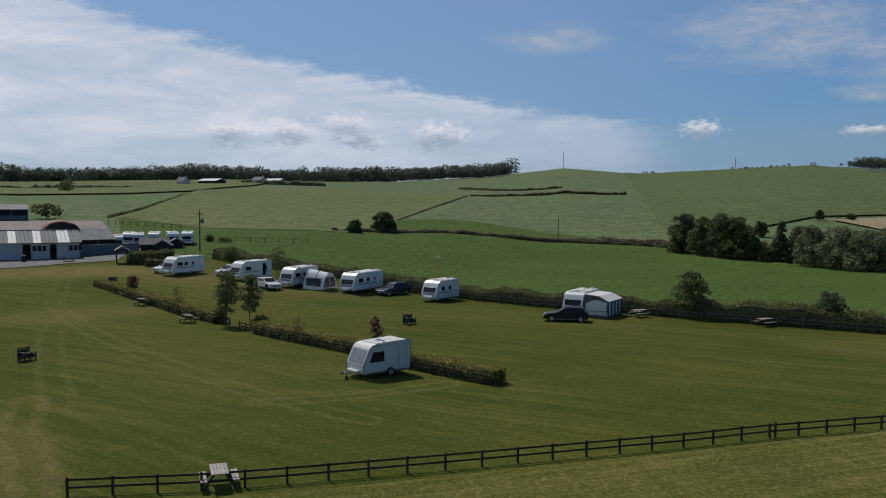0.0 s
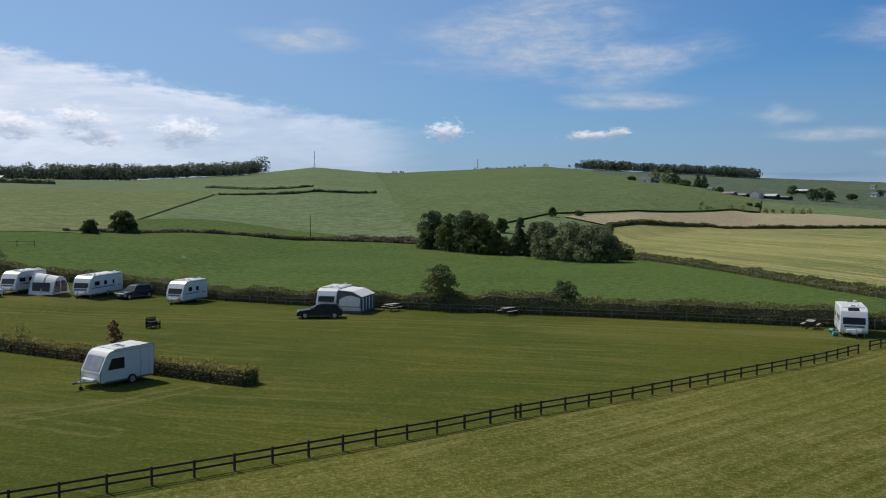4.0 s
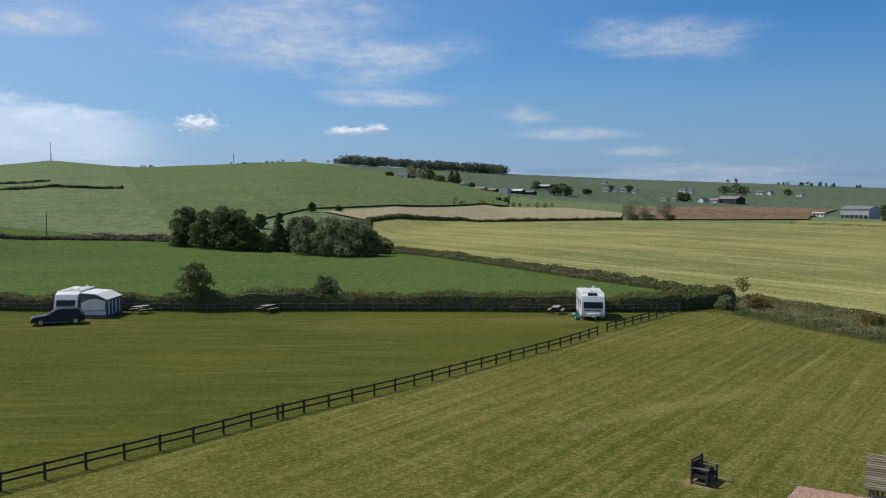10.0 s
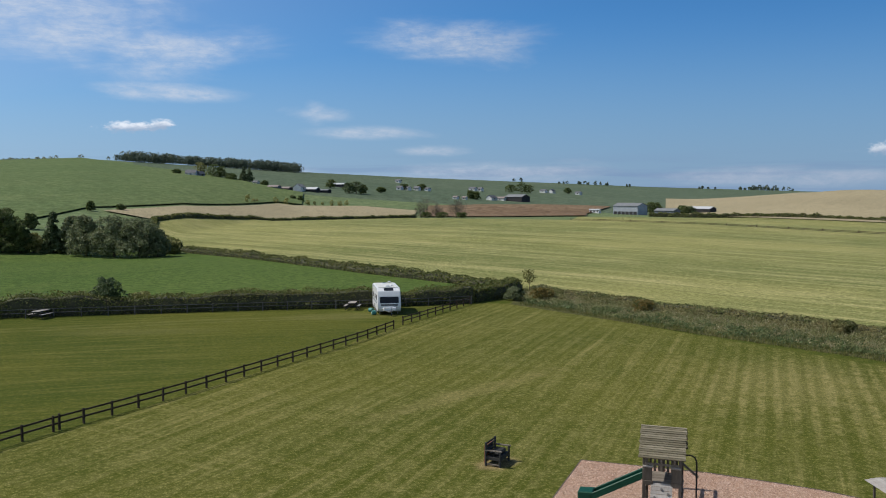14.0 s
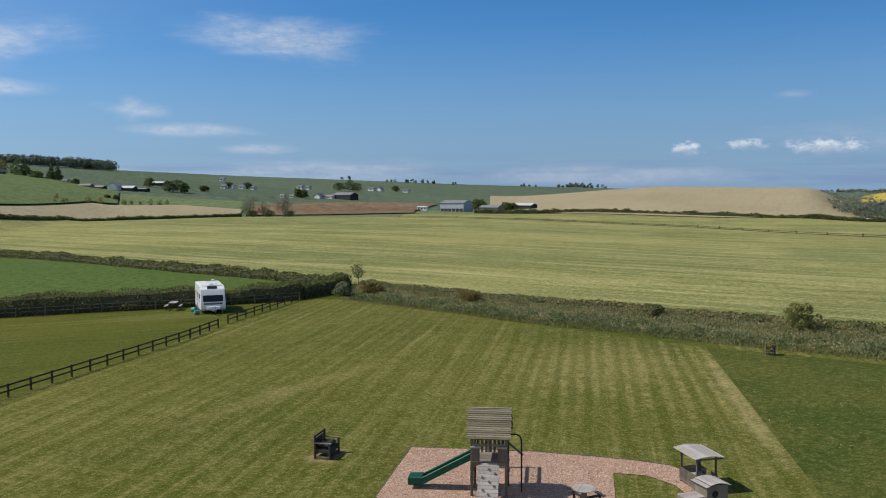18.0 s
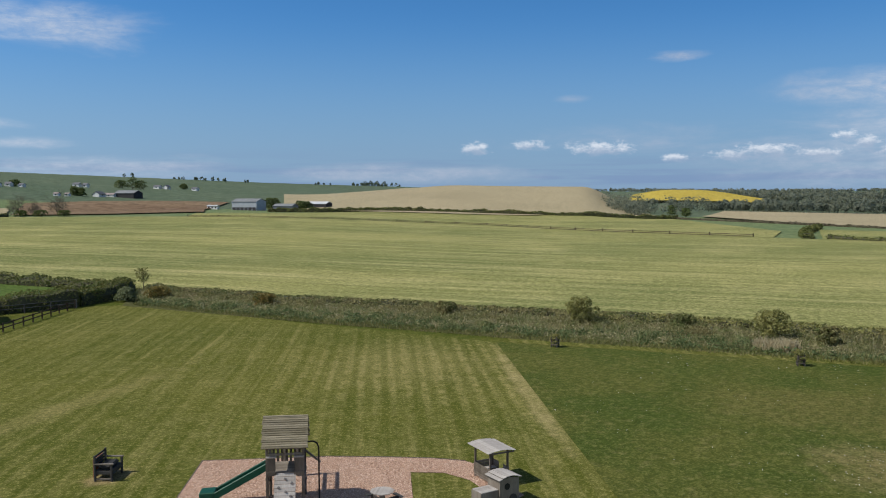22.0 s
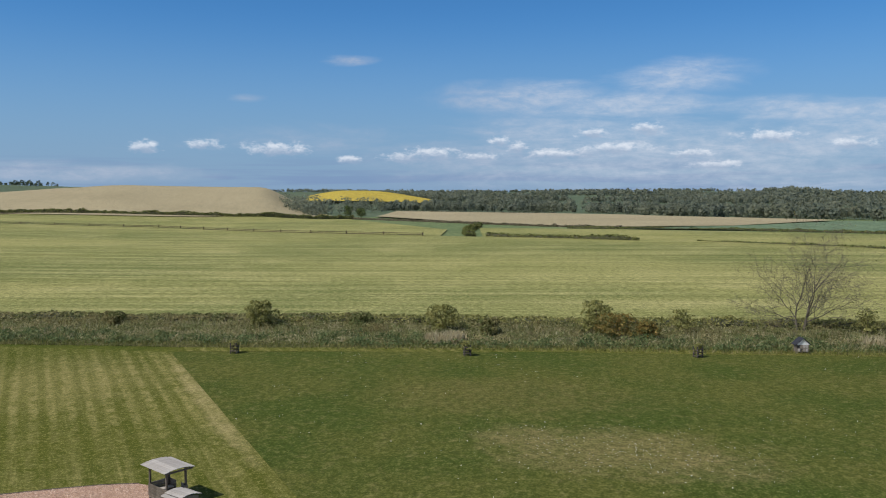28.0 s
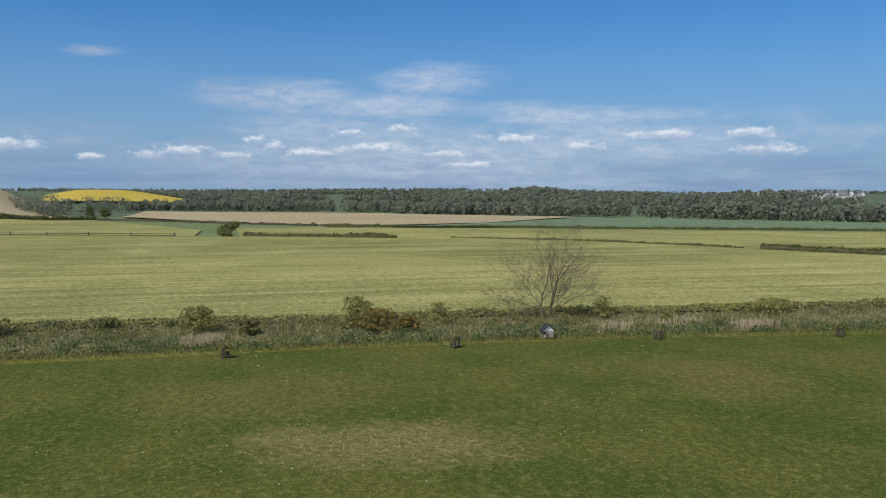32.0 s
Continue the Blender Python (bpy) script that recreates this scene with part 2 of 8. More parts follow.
def turf(name, a, b, c, patch=0.08, tuft=1.6, rows=None, blades=22.0, bump=0.6, dry=0.25, spots=(), lines=(), fuzz=0.05, mottle=0.6, dark=0.62, mown=()):
    """Grass: broad patches, tufts, blades and, where it was mown, rows (bearing, width, how plain, waviness)."""
    m, n, s = blank(name)
    here = n.add("ShaderNodeNewGeometry").outputs["Position"]
    broad, mid, small = n.noise(here, patch, 4, 0.6), n.noise(here, tuft, 4, 0.65), n.noise(here, blades, 3, 0.6)
    colour = n.mix(n.span(broad, 0.36, 0.64), a, b)
    colour = n.mix(n.span(mid, 0.5, 0.8, 0.0, mottle), colour, c)
    for bearing, width, plain, wave in rows or ():
        turned = n.placed(here, (1, 1, 0), bearing)
        long = n.noise(n.placed(turned, (1.1 / width, 0.022 / width, 1)), 1.0, 5, 0.68, wave * 0.25)
        short = n.noise(n.placed(turned, (1.7 / width, 0.11 / width, 1), 2), 1.0, 4, 0.7)
        come = n.span(n.noise(n.placed(here, (1, 1, 0), 0, (width * 9, 3, 0)), 0.06 / max(width, 0.8) ** 0.5, 3, 0.6), 0.38, 0.62, 0.25, 1.0)
        mask = n.span(n.math("ADD", n.math("MULTIPLY", long, 0.74), n.math("MULTIPLY", short, 0.26)), 0.47, 0.66, 0.0, plain)
        colour = n.mix(n.math("MULTIPLY", mask, come), colour, c)
        colour = n.mix(n.span(long, 0.30, 0.47, plain * 0.5, 0.0), colour, tuple(q * 0.62 for q in a))
    # even mower rows: bearing, width, strength, the middle of the driest stretch, its reach and how much shows beyond it
    for bearing, width, strength, cx, cy, reach, beyond in mown:
        turned = n.placed(here, (1, 1, 0), bearing)
        across = n.math("MULTIPLY", n.add("ShaderNodeSeparateXYZ", {0: turned}).outputs[0], 6.28318 / width)
        sway = n.math("MULTIPLY", n.noise(n.placed(turned, (0.22, 0.025, 1)), 1.0, 3, 0.6), 9.0)
        wave = n.math("SINE", n.math("ADD", across, sway))
        streak = n.noise(n.placed(turned, (1.3, 1.0, 1), 3), 1.0, 5, 0.74)
        off = n.add("ShaderNodeVectorMath", {0: here, 1: (cx, cy, 0)}, operation="DISTANCE").outputs["Value"]
        near = n.span(n.math("ADD", off, n.math("MULTIPLY", n.noise(here, 0.09, 3), 10.0)), reach * 0.35 + 5, reach + 5, 1.0, beyond)
        show = n.math("MULTIPLY", n.math("MULTIPLY", n.span(wave, -0.5, 0.9, 0.0, strength), n.span(streak, 0.40, 0.60, 0.05, 1.0)), near)
        colour = n.mix(show, colour, c)
        colour = n.mix(n.math("MULTIPLY", n.span(wave, -0.9, -0.1, 0.30 * strength, 0.0), near), colour, tuple(q * 0.7 for q in a))
    for x, y, long, wide, turn, worn, strength in spots:
        local = n.add("ShaderNodeVectorMath", {0: here, 1: (x, y, 0)}, operation="SUBTRACT").outputs[0]
        local = n.placed(n.placed(local, (1, 1, 0), -turn), (1 / long, 1 / wide, 0))
        reach = n.add("ShaderNodeVectorMath", {0: local}, operation="LENGTH").outputs["Value"]
        edge = n.math("ADD", reach, n.math("MULTIPLY", n.math("SUBTRACT", n.noise(here, 0.55, 5, 0.7), 0.5), 1.5))
        colour = n.mix(n.math("MULTIPLY", n.span(edge, 0.35, 1.05, strength, 0.0), n.span(mid, 0.3, 0.6, 0.45, 1.0)), colour, worn)
    for way, half, wide, worn, strength in lines:
        best = None
        for (ax, ay), (bx, by) in zip(way, way[1:]):
            dx, dy = bx - ax, by - ay
            rel = n.add("ShaderNodeVectorMath", {0: here, 1: (ax, ay, 0)}, operation="SUBTRACT").outputs[0]
            f = n.math("MULTIPLY", n.add("ShaderNodeVectorMath", {0: rel, 1: (dx, dy, 0)}, operation="DOT_PRODUCT").outputs["Value"], 1 / (dx * dx + dy * dy), True)
            foot = n.add("ShaderNodeVectorMath", {0: (dx, dy, 0)}, operation="SCALE")
            n.put(foot.inputs["Scale"], f)
            gone = n.add("ShaderNodeVectorMath", {0: n.add("ShaderNodeVectorMath", {0: rel, 1: (1, 1, 0)}, operation="MULTIPLY").outputs[0], 1: foot.outputs[0]}, operation="DISTANCE").outputs["Value"]
            best = gone if best is None else n.math("MINIMUM", best, gone)
        rut = n.math("ABSOLUTE", n.math("SUBTRACT", n.math("ADD", best, n.math("MULTIPLY", n.math("SUBTRACT", n.noise(here, 0.35, 3), 0.5), 0.9)), half))
        colour = n.mix(n.math("MULTIPLY", n.span(rut, wide * 0.3, wide, strength, 0.0), n.span(n.noise(here, 0.8, 4, 0.7), 0.32, 0.62, 0.15, 1.0)), colour, worn)
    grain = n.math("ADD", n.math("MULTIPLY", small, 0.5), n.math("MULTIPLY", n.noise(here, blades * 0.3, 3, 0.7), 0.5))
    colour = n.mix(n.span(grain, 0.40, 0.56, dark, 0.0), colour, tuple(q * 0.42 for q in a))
    colour = n.mix(n.span(grain, 0.50, 0.66, 0.0, dry * 1.3), colour, tuple(min(1, q * 1.5) for q in c))
    n.put(s.inputs["Base Color"], colour)
    s.inputs["Roughness"].default_value, s.inputs["Specular IOR Level"].default_value = 0.95, 0.03
    s.inputs["Sheen Weight"].default_value, s.inputs["Sheen Roughness"].default_value, s.inputs["Sheen Tint"].default_value = fuzz, 0.6, (0.75, 0.90, 0.40, 1)
    n.put(s.inputs["Normal"], n.add("ShaderNodeBump", {"Strength": bump, "Distance": 0.05, "Height": grain}).outputs[0])
    return m


TRACKS = [([(-56.3, 81.5), (-43.4, 67.8), (-34.7, 59.8), (-28.4, 54.6), (-23.8, 50.8), (-19.1, 47.0), (-16.2, 45.5), (-12.1, 43.2)], 0.75, 0.36, (0.17, 0.15, 0.06), 0.5),
          ([(-19.5, 46.0), (-16.2, 47.5), (-13.7, 49.3), (-11.4, 51.1), (-9.3, 53.3)], 0.7, 0.34, (0.18, 0.165, 0.07), 0.5),
          ([(-52, 76), (-47.4, 67.3), (-43.2, 60.9), (-36.8, 51.7), (-30.5, 42.9)], 0.85, 0.4, (0.17, 0.145, 0.06), 0.35),
          ([(-33, 44), (-29.6, 38.0), (-24.6, 32.1), (-21, 27)], 0.8, 0.6, (0.20, 0.16, 0.075), 0.45),
          ([(-70, 104), (-58.4, 84), (-48.0, 72.5)], 0.9, 0.5, (0.17, 0.145, 0.06), 0.35),
          ([(-60, 100), (-38, 92), (-15, 86), (5, 82), (30, 74), (44, 68)], 0.8, 0.5, (0.17, 0.155, 0.055), 0.5)]
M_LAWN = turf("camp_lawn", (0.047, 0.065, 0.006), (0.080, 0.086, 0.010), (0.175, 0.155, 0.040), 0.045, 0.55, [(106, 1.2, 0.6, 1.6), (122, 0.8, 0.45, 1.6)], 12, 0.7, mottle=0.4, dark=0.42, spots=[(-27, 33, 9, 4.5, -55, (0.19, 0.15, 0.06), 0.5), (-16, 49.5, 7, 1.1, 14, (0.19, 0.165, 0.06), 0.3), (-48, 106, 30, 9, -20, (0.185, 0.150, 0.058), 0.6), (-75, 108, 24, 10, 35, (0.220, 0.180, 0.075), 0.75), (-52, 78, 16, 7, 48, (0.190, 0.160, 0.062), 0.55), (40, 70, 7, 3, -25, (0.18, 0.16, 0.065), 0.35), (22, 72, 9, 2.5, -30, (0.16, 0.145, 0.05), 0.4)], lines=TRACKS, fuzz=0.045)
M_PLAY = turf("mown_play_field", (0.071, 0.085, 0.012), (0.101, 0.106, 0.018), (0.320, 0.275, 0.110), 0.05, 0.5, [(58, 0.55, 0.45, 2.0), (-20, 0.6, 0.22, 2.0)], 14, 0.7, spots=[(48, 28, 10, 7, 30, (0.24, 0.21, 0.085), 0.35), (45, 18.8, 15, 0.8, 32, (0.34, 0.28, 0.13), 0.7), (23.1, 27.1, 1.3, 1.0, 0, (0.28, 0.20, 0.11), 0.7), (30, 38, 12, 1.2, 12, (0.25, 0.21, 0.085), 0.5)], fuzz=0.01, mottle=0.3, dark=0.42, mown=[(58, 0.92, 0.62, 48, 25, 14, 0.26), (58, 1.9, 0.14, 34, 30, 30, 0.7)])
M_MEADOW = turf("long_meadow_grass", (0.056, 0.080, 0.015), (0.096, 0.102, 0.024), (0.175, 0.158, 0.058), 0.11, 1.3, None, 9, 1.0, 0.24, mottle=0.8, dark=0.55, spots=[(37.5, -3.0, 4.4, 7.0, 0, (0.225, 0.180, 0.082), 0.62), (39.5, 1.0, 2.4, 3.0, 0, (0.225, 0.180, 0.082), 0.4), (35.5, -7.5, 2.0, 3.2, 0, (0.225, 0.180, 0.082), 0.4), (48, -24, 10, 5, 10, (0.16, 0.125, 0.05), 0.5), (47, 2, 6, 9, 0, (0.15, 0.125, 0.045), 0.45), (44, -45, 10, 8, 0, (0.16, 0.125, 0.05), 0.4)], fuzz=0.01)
M_HAY = turf("cut_hay_field", (0.150, 0.172, 0.056), (0.275, 0.268, 0.095), (0.450, 0.405, 0.185), 0.012, 0.05, [(-4, 2.2, 1.0, 0.6), (-9, 6, 0.8, 0.6)], 6.0, 0.4, fuzz=0.01)
M_GREEN = turf("lush_green_field", (0.064, 0.108, 0.023), (0.081, 0.124, 0.028), (0.120, 0.150, 0.044), 0.03, 0.2, [(25, 5, 0.3, 1.0), (80, 3, 0.25, 1.0)], 3, 0.4, fuzz=0.03)
# Hill green raised and blued a little, distance haze painted into it.
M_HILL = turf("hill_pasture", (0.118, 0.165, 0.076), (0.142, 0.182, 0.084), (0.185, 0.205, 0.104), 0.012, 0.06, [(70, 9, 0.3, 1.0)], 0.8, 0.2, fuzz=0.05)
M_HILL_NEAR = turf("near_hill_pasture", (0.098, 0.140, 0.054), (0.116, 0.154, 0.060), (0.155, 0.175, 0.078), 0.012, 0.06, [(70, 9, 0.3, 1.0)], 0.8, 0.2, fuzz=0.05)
# Bluer green for the farthest ground: haze put into the base colour.
M_HAZE_HILL = turf("hazed_far_hill", (0.088, 0.122, 0.080), (0.108, 0.140, 0.092), (0.140, 0.160, 0.110), 0.006, 0.03, None, 0.5, 0.2, fuzz=0.03)
M_HILL_DRY = turf("dry_pasture", (0.126, 0.158, 0.060), (0.152, 0.174, 0.068), (0.200, 0.195, 0.090), 0.012, 0.06, [(60, 8, 0.3, 1.0)], 0.8, 0.2, fuzz=0.06)
M_TAN = turf("ploughed_tan_field", (0.335, 0.285, 0.180), (0.385, 0.325, 0.205), (0.440, 0.375, 0.245), 0.01, 0.03, [(75, 3, 0.45, 0.3)], 2.5, 0.2, 0.10, fuzz=0.01)
M_BROWN = turf("bare_brown_field", (0.170, 0.110, 0.070), (0.215, 0.150, 0.095), (0.260, 0.190, 0.125), 0.012, 0.05, None, 0.5, 0.2, fuzz=0.01)
M_YELLOW = turf("rape_in_flower", (0.420, 0.320, 0.060), (0.480, 0.370, 0.070), (0.540, 0.430, 0.110), 0.02, 0.1, None, 0.8, 0.2, fuzz=0.01)
M_ROUGH = turf("rough_bank_ground", (0.060, 0.065, 0.022), (0.085, 0.080, 0.032), (0.150, 0.125, 0.060), 0.1, 0.8, None, 8, 0.9)
M_CORN = turf("young_corn_field", (0.120, 0.175, 0.110), (0.140, 0.195, 0.120), (0.170, 0.210, 0.135), 0.02, 0.1, None, 0.8, 0.2)
M_HEDGE = leafy("hedge_leaves", (0.092, 0.118, 0.030), (0.138, 0.150, 0.042), (0.225, 0.210, 0.075))
M_HEDGE_GOLD = leafy("beech_hedge_leaves", (0.200, 0.198, 0.048), (0.280, 0.248, 0.060), (0.470, 0.385, 0.120), through=0.4, scale=1.2)
M_BARK = surface("bark", (0.085, 0.065, 0.045), (0.130, 0.105, 0.080), 4, 25, 0.9, 0, 0.4, (1, 1, 0.2))
# Twig colour darkened to paint the shade deep inside a hedge.
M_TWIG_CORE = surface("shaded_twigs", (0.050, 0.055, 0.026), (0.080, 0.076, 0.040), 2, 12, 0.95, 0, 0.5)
M_FENCE = surface("weathered_dark_timber", (0.045, 0.032, 0.022), (0.075, 0.055, 0.038), 2, 30, 0.85, 0, 0.3, (1, 1, 0.15), 0.3, 0.2)

# ---- helpers for meshes ----
def mesh_of(name, verts, faces, mat=None, smooth=False):
    me = bpy.data.meshes.new(name)
    me.from_pydata([tuple(map(float, v)) for v in verts], [], faces)
    if smooth:
        me.polygons.foreach_set("use_smooth", [True] * len(me.polygons))
    if mat:
        me.materials.append(mat)
    return me


def part(name, bm, material, parent, label="", smooth=False, m=None):
    """Links a bmesh (or a finished mesh) as one mesh object under a thing or a part."""
    if isinstance(bm, bmesh.types.BMesh):
        me = bpy.data.meshes.new(name)
        bm.to_mesh(me)
        bm.free()
        me.materials.append(material)
        if smooth:
            me.polygons.foreach_set("use_smooth", [True] * len(me.polygons))
    else:
        me = bm
    ob = new(name, me)
    ob.parent = parent
    if m is not None:
        ob.matrix_basis = m
    if label:
        ob["label"] = label
    return ob


def thing(name, x, y, z=0.0, turn=0.0, **tags):
    ob = new(name)
    ob.empty_display_size = 0.2
    ob.matrix_basis = pose(x, y, z, 0, 0, turn)
    return tagged(ob, **tags)


# ---- the lie of the land ----
def steps(value, pairs):
    return np.interp(value, [p[0] for p in pairs], [p[1] for p in pairs])


def ease(v, lo, hi):
    v = np.clip((np.asarray(v, float) - lo) / (hi - lo), 0, 1)
    return v * v * (3 - 2 * v)


def land(x, y):
    """Height of the ground: level round the camp, a long hill to the north, lower land to the east."""
    x, y = np.asarray(x, float), np.asarray(y, float)
    r, b = np.hypot(x, y), np.degrees(np.arctan2(x, y))
    b = np.where(b > 140, b - 360, b)
    foot = steps(b, [(-60, 90), (-18, 90), (-10, 120), (-3, 190), (14, 225), (20, 270), (27, 430), (35, 480), (45, 560), (56, 700), (66, 900), (128, 900)])
    crest = steps(b, [(-60, 950), (-20, 950), (-10, 1000), (-3, 1150), (4, 1150), (14, 1000), (20, 950), (27, 960), (35, 1150), (45, 1450), (56, 1700), (66, 2600), (128, 2800)])
    lean = steps(b, [(-60, 1.0), (-36, 0.92), (-24, 1.22), (-13, 1.22), (-6, 1.66), (-1.4, 2.22), (3.7, 1.82), (6, 1.95), (14, 2.28), (16, 2.2), (21, 1.95), (27.2, 1.60), (35, 1.24),
                     (45, 0.84), (50, 0.62), (56, 0.42), (60, 0.3), (66, 0.05), (80, -0.1), (90, -0.05), (99, 0.0), (103.5, -0.02), (106, 0.16), (108.5, -0.1), (112, -0.2), (118, -0.3), (123, -0.1), (128, -0.25)])
    fall = -0.0125 * ease(b, 44, 72) * (np.clip(r, 80, 620) - 80)
    top = 11.5 + crest * np.tan(np.radians(lean))
    u = np.clip((r - foot) / (crest - foot), 0, 1)
    rise = np.where(b < 60, u * (1 - 0.12 * u) / 0.88, ease(u, 0, 1))
    rise = np.where(u >= 1, 1.0, rise)
    low = fall * (1 - u)
    z = low + top * rise
    z = z - np.clip(r - crest, 0, 600) * 0.03
    # a low round tan hill to the east and a yellow one behind it
    z = z + 20.5 * ease(b, 50.5, 63.5) * (1 - ease(b, 71.2, 75.2)) * np.where(r < 760, ease(r, 440, 760), 1 - ease(r, 800, 1250))
    z = z + 12.5 * ease(b, 72.8, 77.0) * (1 - ease(b, 78.2, 84.0)) * ease(r, 900, 1300) * (1 - ease(r, 1400, 1900))
    # a village hill in the far south-east
    z = z + 8.5 * ease(b, 113, 119) * (1 - ease(b, 125, 131)) * ease(r, 1080, 1440) * (1 - ease(r, 1500, 2100))
    # a shallow hollow where the trees stand
    z = z - 0.9 * np.exp(-(((x - 40) / 28) ** 2 + ((y - 172) / 22) ** 2))
    return np.where(r < 60, 0.0, z * ease(r, 60, 110))


def build_ground():
    rings = [0.0] + list(np.geomspace(6, 84, 16)) + list(np.geomspace(88, 4600, 150))
    bearings = np.concatenate([np.arange(-42, 132, 0.5), np.arange(132, 318, 3.0)])
    nb = len(bearings)
    rr, bb = np.meshgrid(rings[1:], np.radians(bearings), indexing="ij")
    x, y = rr * np.sin(bb), rr * np.cos(bb)
    verts = [(0, 0, 0)] + list(zip(x.ravel(), y.ravel(), land(x, y).ravel()))
    faces = [(0, 1 + (j + 1) % nb, 1 + j) for j in range(nb)]
    for i in range(len(rings) - 2):
        a, b = 1 + i * nb, 1 + (i + 1) * nb
        faces += [(a + j, a + (j + 1) % nb, b + (j + 1) % nb, b + j) for j in range(nb)]
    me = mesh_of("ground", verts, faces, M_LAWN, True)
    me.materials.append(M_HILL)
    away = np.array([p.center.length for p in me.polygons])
    me.materials.append(M_HAZE_HILL)
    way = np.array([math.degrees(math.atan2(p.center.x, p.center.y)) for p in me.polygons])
    # beyond 600 m to the east the haze-tinted green takes over
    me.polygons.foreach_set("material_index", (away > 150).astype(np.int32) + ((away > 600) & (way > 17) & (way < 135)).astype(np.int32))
    tagged(new("ground", me), "rolling green pasture and mown camp grass", "ground", kind="structure")


def field(name, near, far, mat, label, lift=0.03, across=40, deep=24, category="field"):
    """A field draped over the land between a near and a far edge (two rows of corners)."""
    def along(edge, k):
        edge = np.asarray(edge, float)
        d = np.r_[0, np.cumsum(np.hypot(*np.diff(edge, axis=0).T))]
        s = np.linspace(0, d[-1], k)
        return np.c_[np.interp(s, d, edge[:, 0]), np.interp(s, d, edge[:, 1])]
    a, b = along(near, across + 1), along(far, across + 1)
    v = (np.linspace(0, 1, deep + 1) ** 1.0)[:, None, None]
    p = a[None] * (1 - v) + b[None] * v
    x, y = p[..., 0], p[..., 1]
    z = land(x, y) + lift + np.clip(np.hypot(x, y) - 120, 0, 900) * 0.0012
    w = across + 1
    faces = [(i * w + j, i * w + j + 1, (i + 1) * w + j + 1, (i + 1) * w + j) for i in range(deep) for j in range(across)]
    me = mesh_of(name, list(zip(x.ravel(), y.ravel(), z.ravel())), faces, mat, True)
    if me.polygons[0].normal.z < 0:
        me.flip_normals()
    return tagged(new(name, me), label, category, kind="structure")


def at(bearing, r):
    """A place on the plan by its bearing and its distance."""
    return (r * math.sin(radians(bearing)), r * math.cos(radians(bearing)))


build_ground()
field("play_field", [(-21, 28.6), (-12, 31.5), (8.8, 42.8), (42, 61.5), (57, 69.6)], [(0, -10), (15, -0.5), (31, 9.5), (42.1, 16.5), (57.2, 26.0), (58, 44), (61, 66)], M_PLAY, "mown grass play field with pale cutting rows", 0.012)
field("meadow", [(15, -0.5), (31, 9.5), (42.1, 16.5), (57.0, 25.9)], [(20, -60), (61, -60), (61.3, -22), (60.5, -1), (59, 14), (57.4, 25.2)], M_MEADOW, "dark long-grass meadow beside the mown field", 0.02)
field("mown_strip", [(57.3, 25.6), (58.6, 14.2), (60.0, -1), (60.7, -22), (59.4, -44), (57, -75)], [(58.9, 25.9), (60.1, 14.4), (61.5, -1), (62.3, -22), (61.0, -44), (59, -75)], M_PLAY, "pale mown strip along the foot of the bank", 0.034, 40, 3, "grass strip")
field("rough_bank", [(59, 67), (58.6, 43), (59.2, 30), (59.0, 25.9), (59, 14), (60.5, -1), (61.3, -22), (60, -44), (58, -75)], [(70, 77), (71, 54), (72, 40), (73, 20), (74, -2), (74, -28), (75, -55), (76, -80)], M_ROUGH, "rough weedy bank between meadow and hay field", 0.03)
field("hay_field", [(64.5, 190), (66, 110), (70.5, 77), (71.5, 54), (72.5, 40), (73.5, 20), (74.5, -2), (74.5, -28), (75, -55), (80, -110)], [(92, 281), (155, 346), (243, 352), (284, 280), (312, 219), (313, 146), (271, 78), (249, 22), (229, -25), (192, -84), (145, -108), (110, -140)], M_HAY, "cut hay field with pale windrows", 0.05, 60, 40)
field("hay_field", [(284, 280), (312, 219), (313, 146), (271, 78), (251, 30)], [(330, 320), (434, 275), (451, 224), (467, 168), (480, 110), (306, 34)], M_HAY, "cut hay field beyond a wire fence", 0.1, 30, 16)
field("hay_field", [(245, 17), (229, -25), (192, -84), (145, -108), (110, -140)], [(328, 24), (316, -29), (300, -75), (265, -150), (230, -260)], M_HAY, "pale cut field beyond a low hedge", 0.1, 30, 16)
field("stubble_field", [(93, 284), (155, 348), (206, 362), (255, 368)], [(82, 304), (128, 346), (214, 440), (275, 448), (296, 420)], M_TAN, "pale tan stubble field below the hill", 0.25, 30, 12)
field("bare_field", [(262, 372), (300, 345), (352, 335), (405, 385)], [(330, 455), (390, 470), (439, 470), (506, 455)], M_BROWN, "bare red-brown field before the farms", 0.25, 24, 12)
field("stubble_field", [at(51.5, 600), at(54, 520), at(58, 500), at(63, 490), at(68, 490), at(72, 520), at(76.2, 560)], [at(51.5, 900), at(55, 860), at(60, 830), at(65, 820), at(70, 815), at(73, 800), at(75.6, 640)], M_TAN, "round hill of pale tan stubble", 0.5, 60, 40)
field("rape_field", [at(74.2, 1040), at(76.6, 1020), at(79.6, 1010), at(82.8, 1000)], [at(74.6, 1360), at(77, 1370), at(79.6, 1340), at(83.0, 1200)], M_YELLOW, "bright yellow rape in flower on a hill", 2.6, 40, 24)
field("stubble_field", [(560, 110), (396, 30), (355, -9), (343, -31), (369, -80)], [(728, 125), (696, 59), (668, -11), (641, -58), (497, -164)], M_TAN, "pale tan stubble field before the woods", 0.35, 30, 12)
field("corn_field", [(325, -32), (310, -98), (273, -203), (230, -300)], [(369, -82), (480, -164), (420, -215), (340, -290)], M_CORN, "blue-green field of young corn", 0.3, 30, 12)
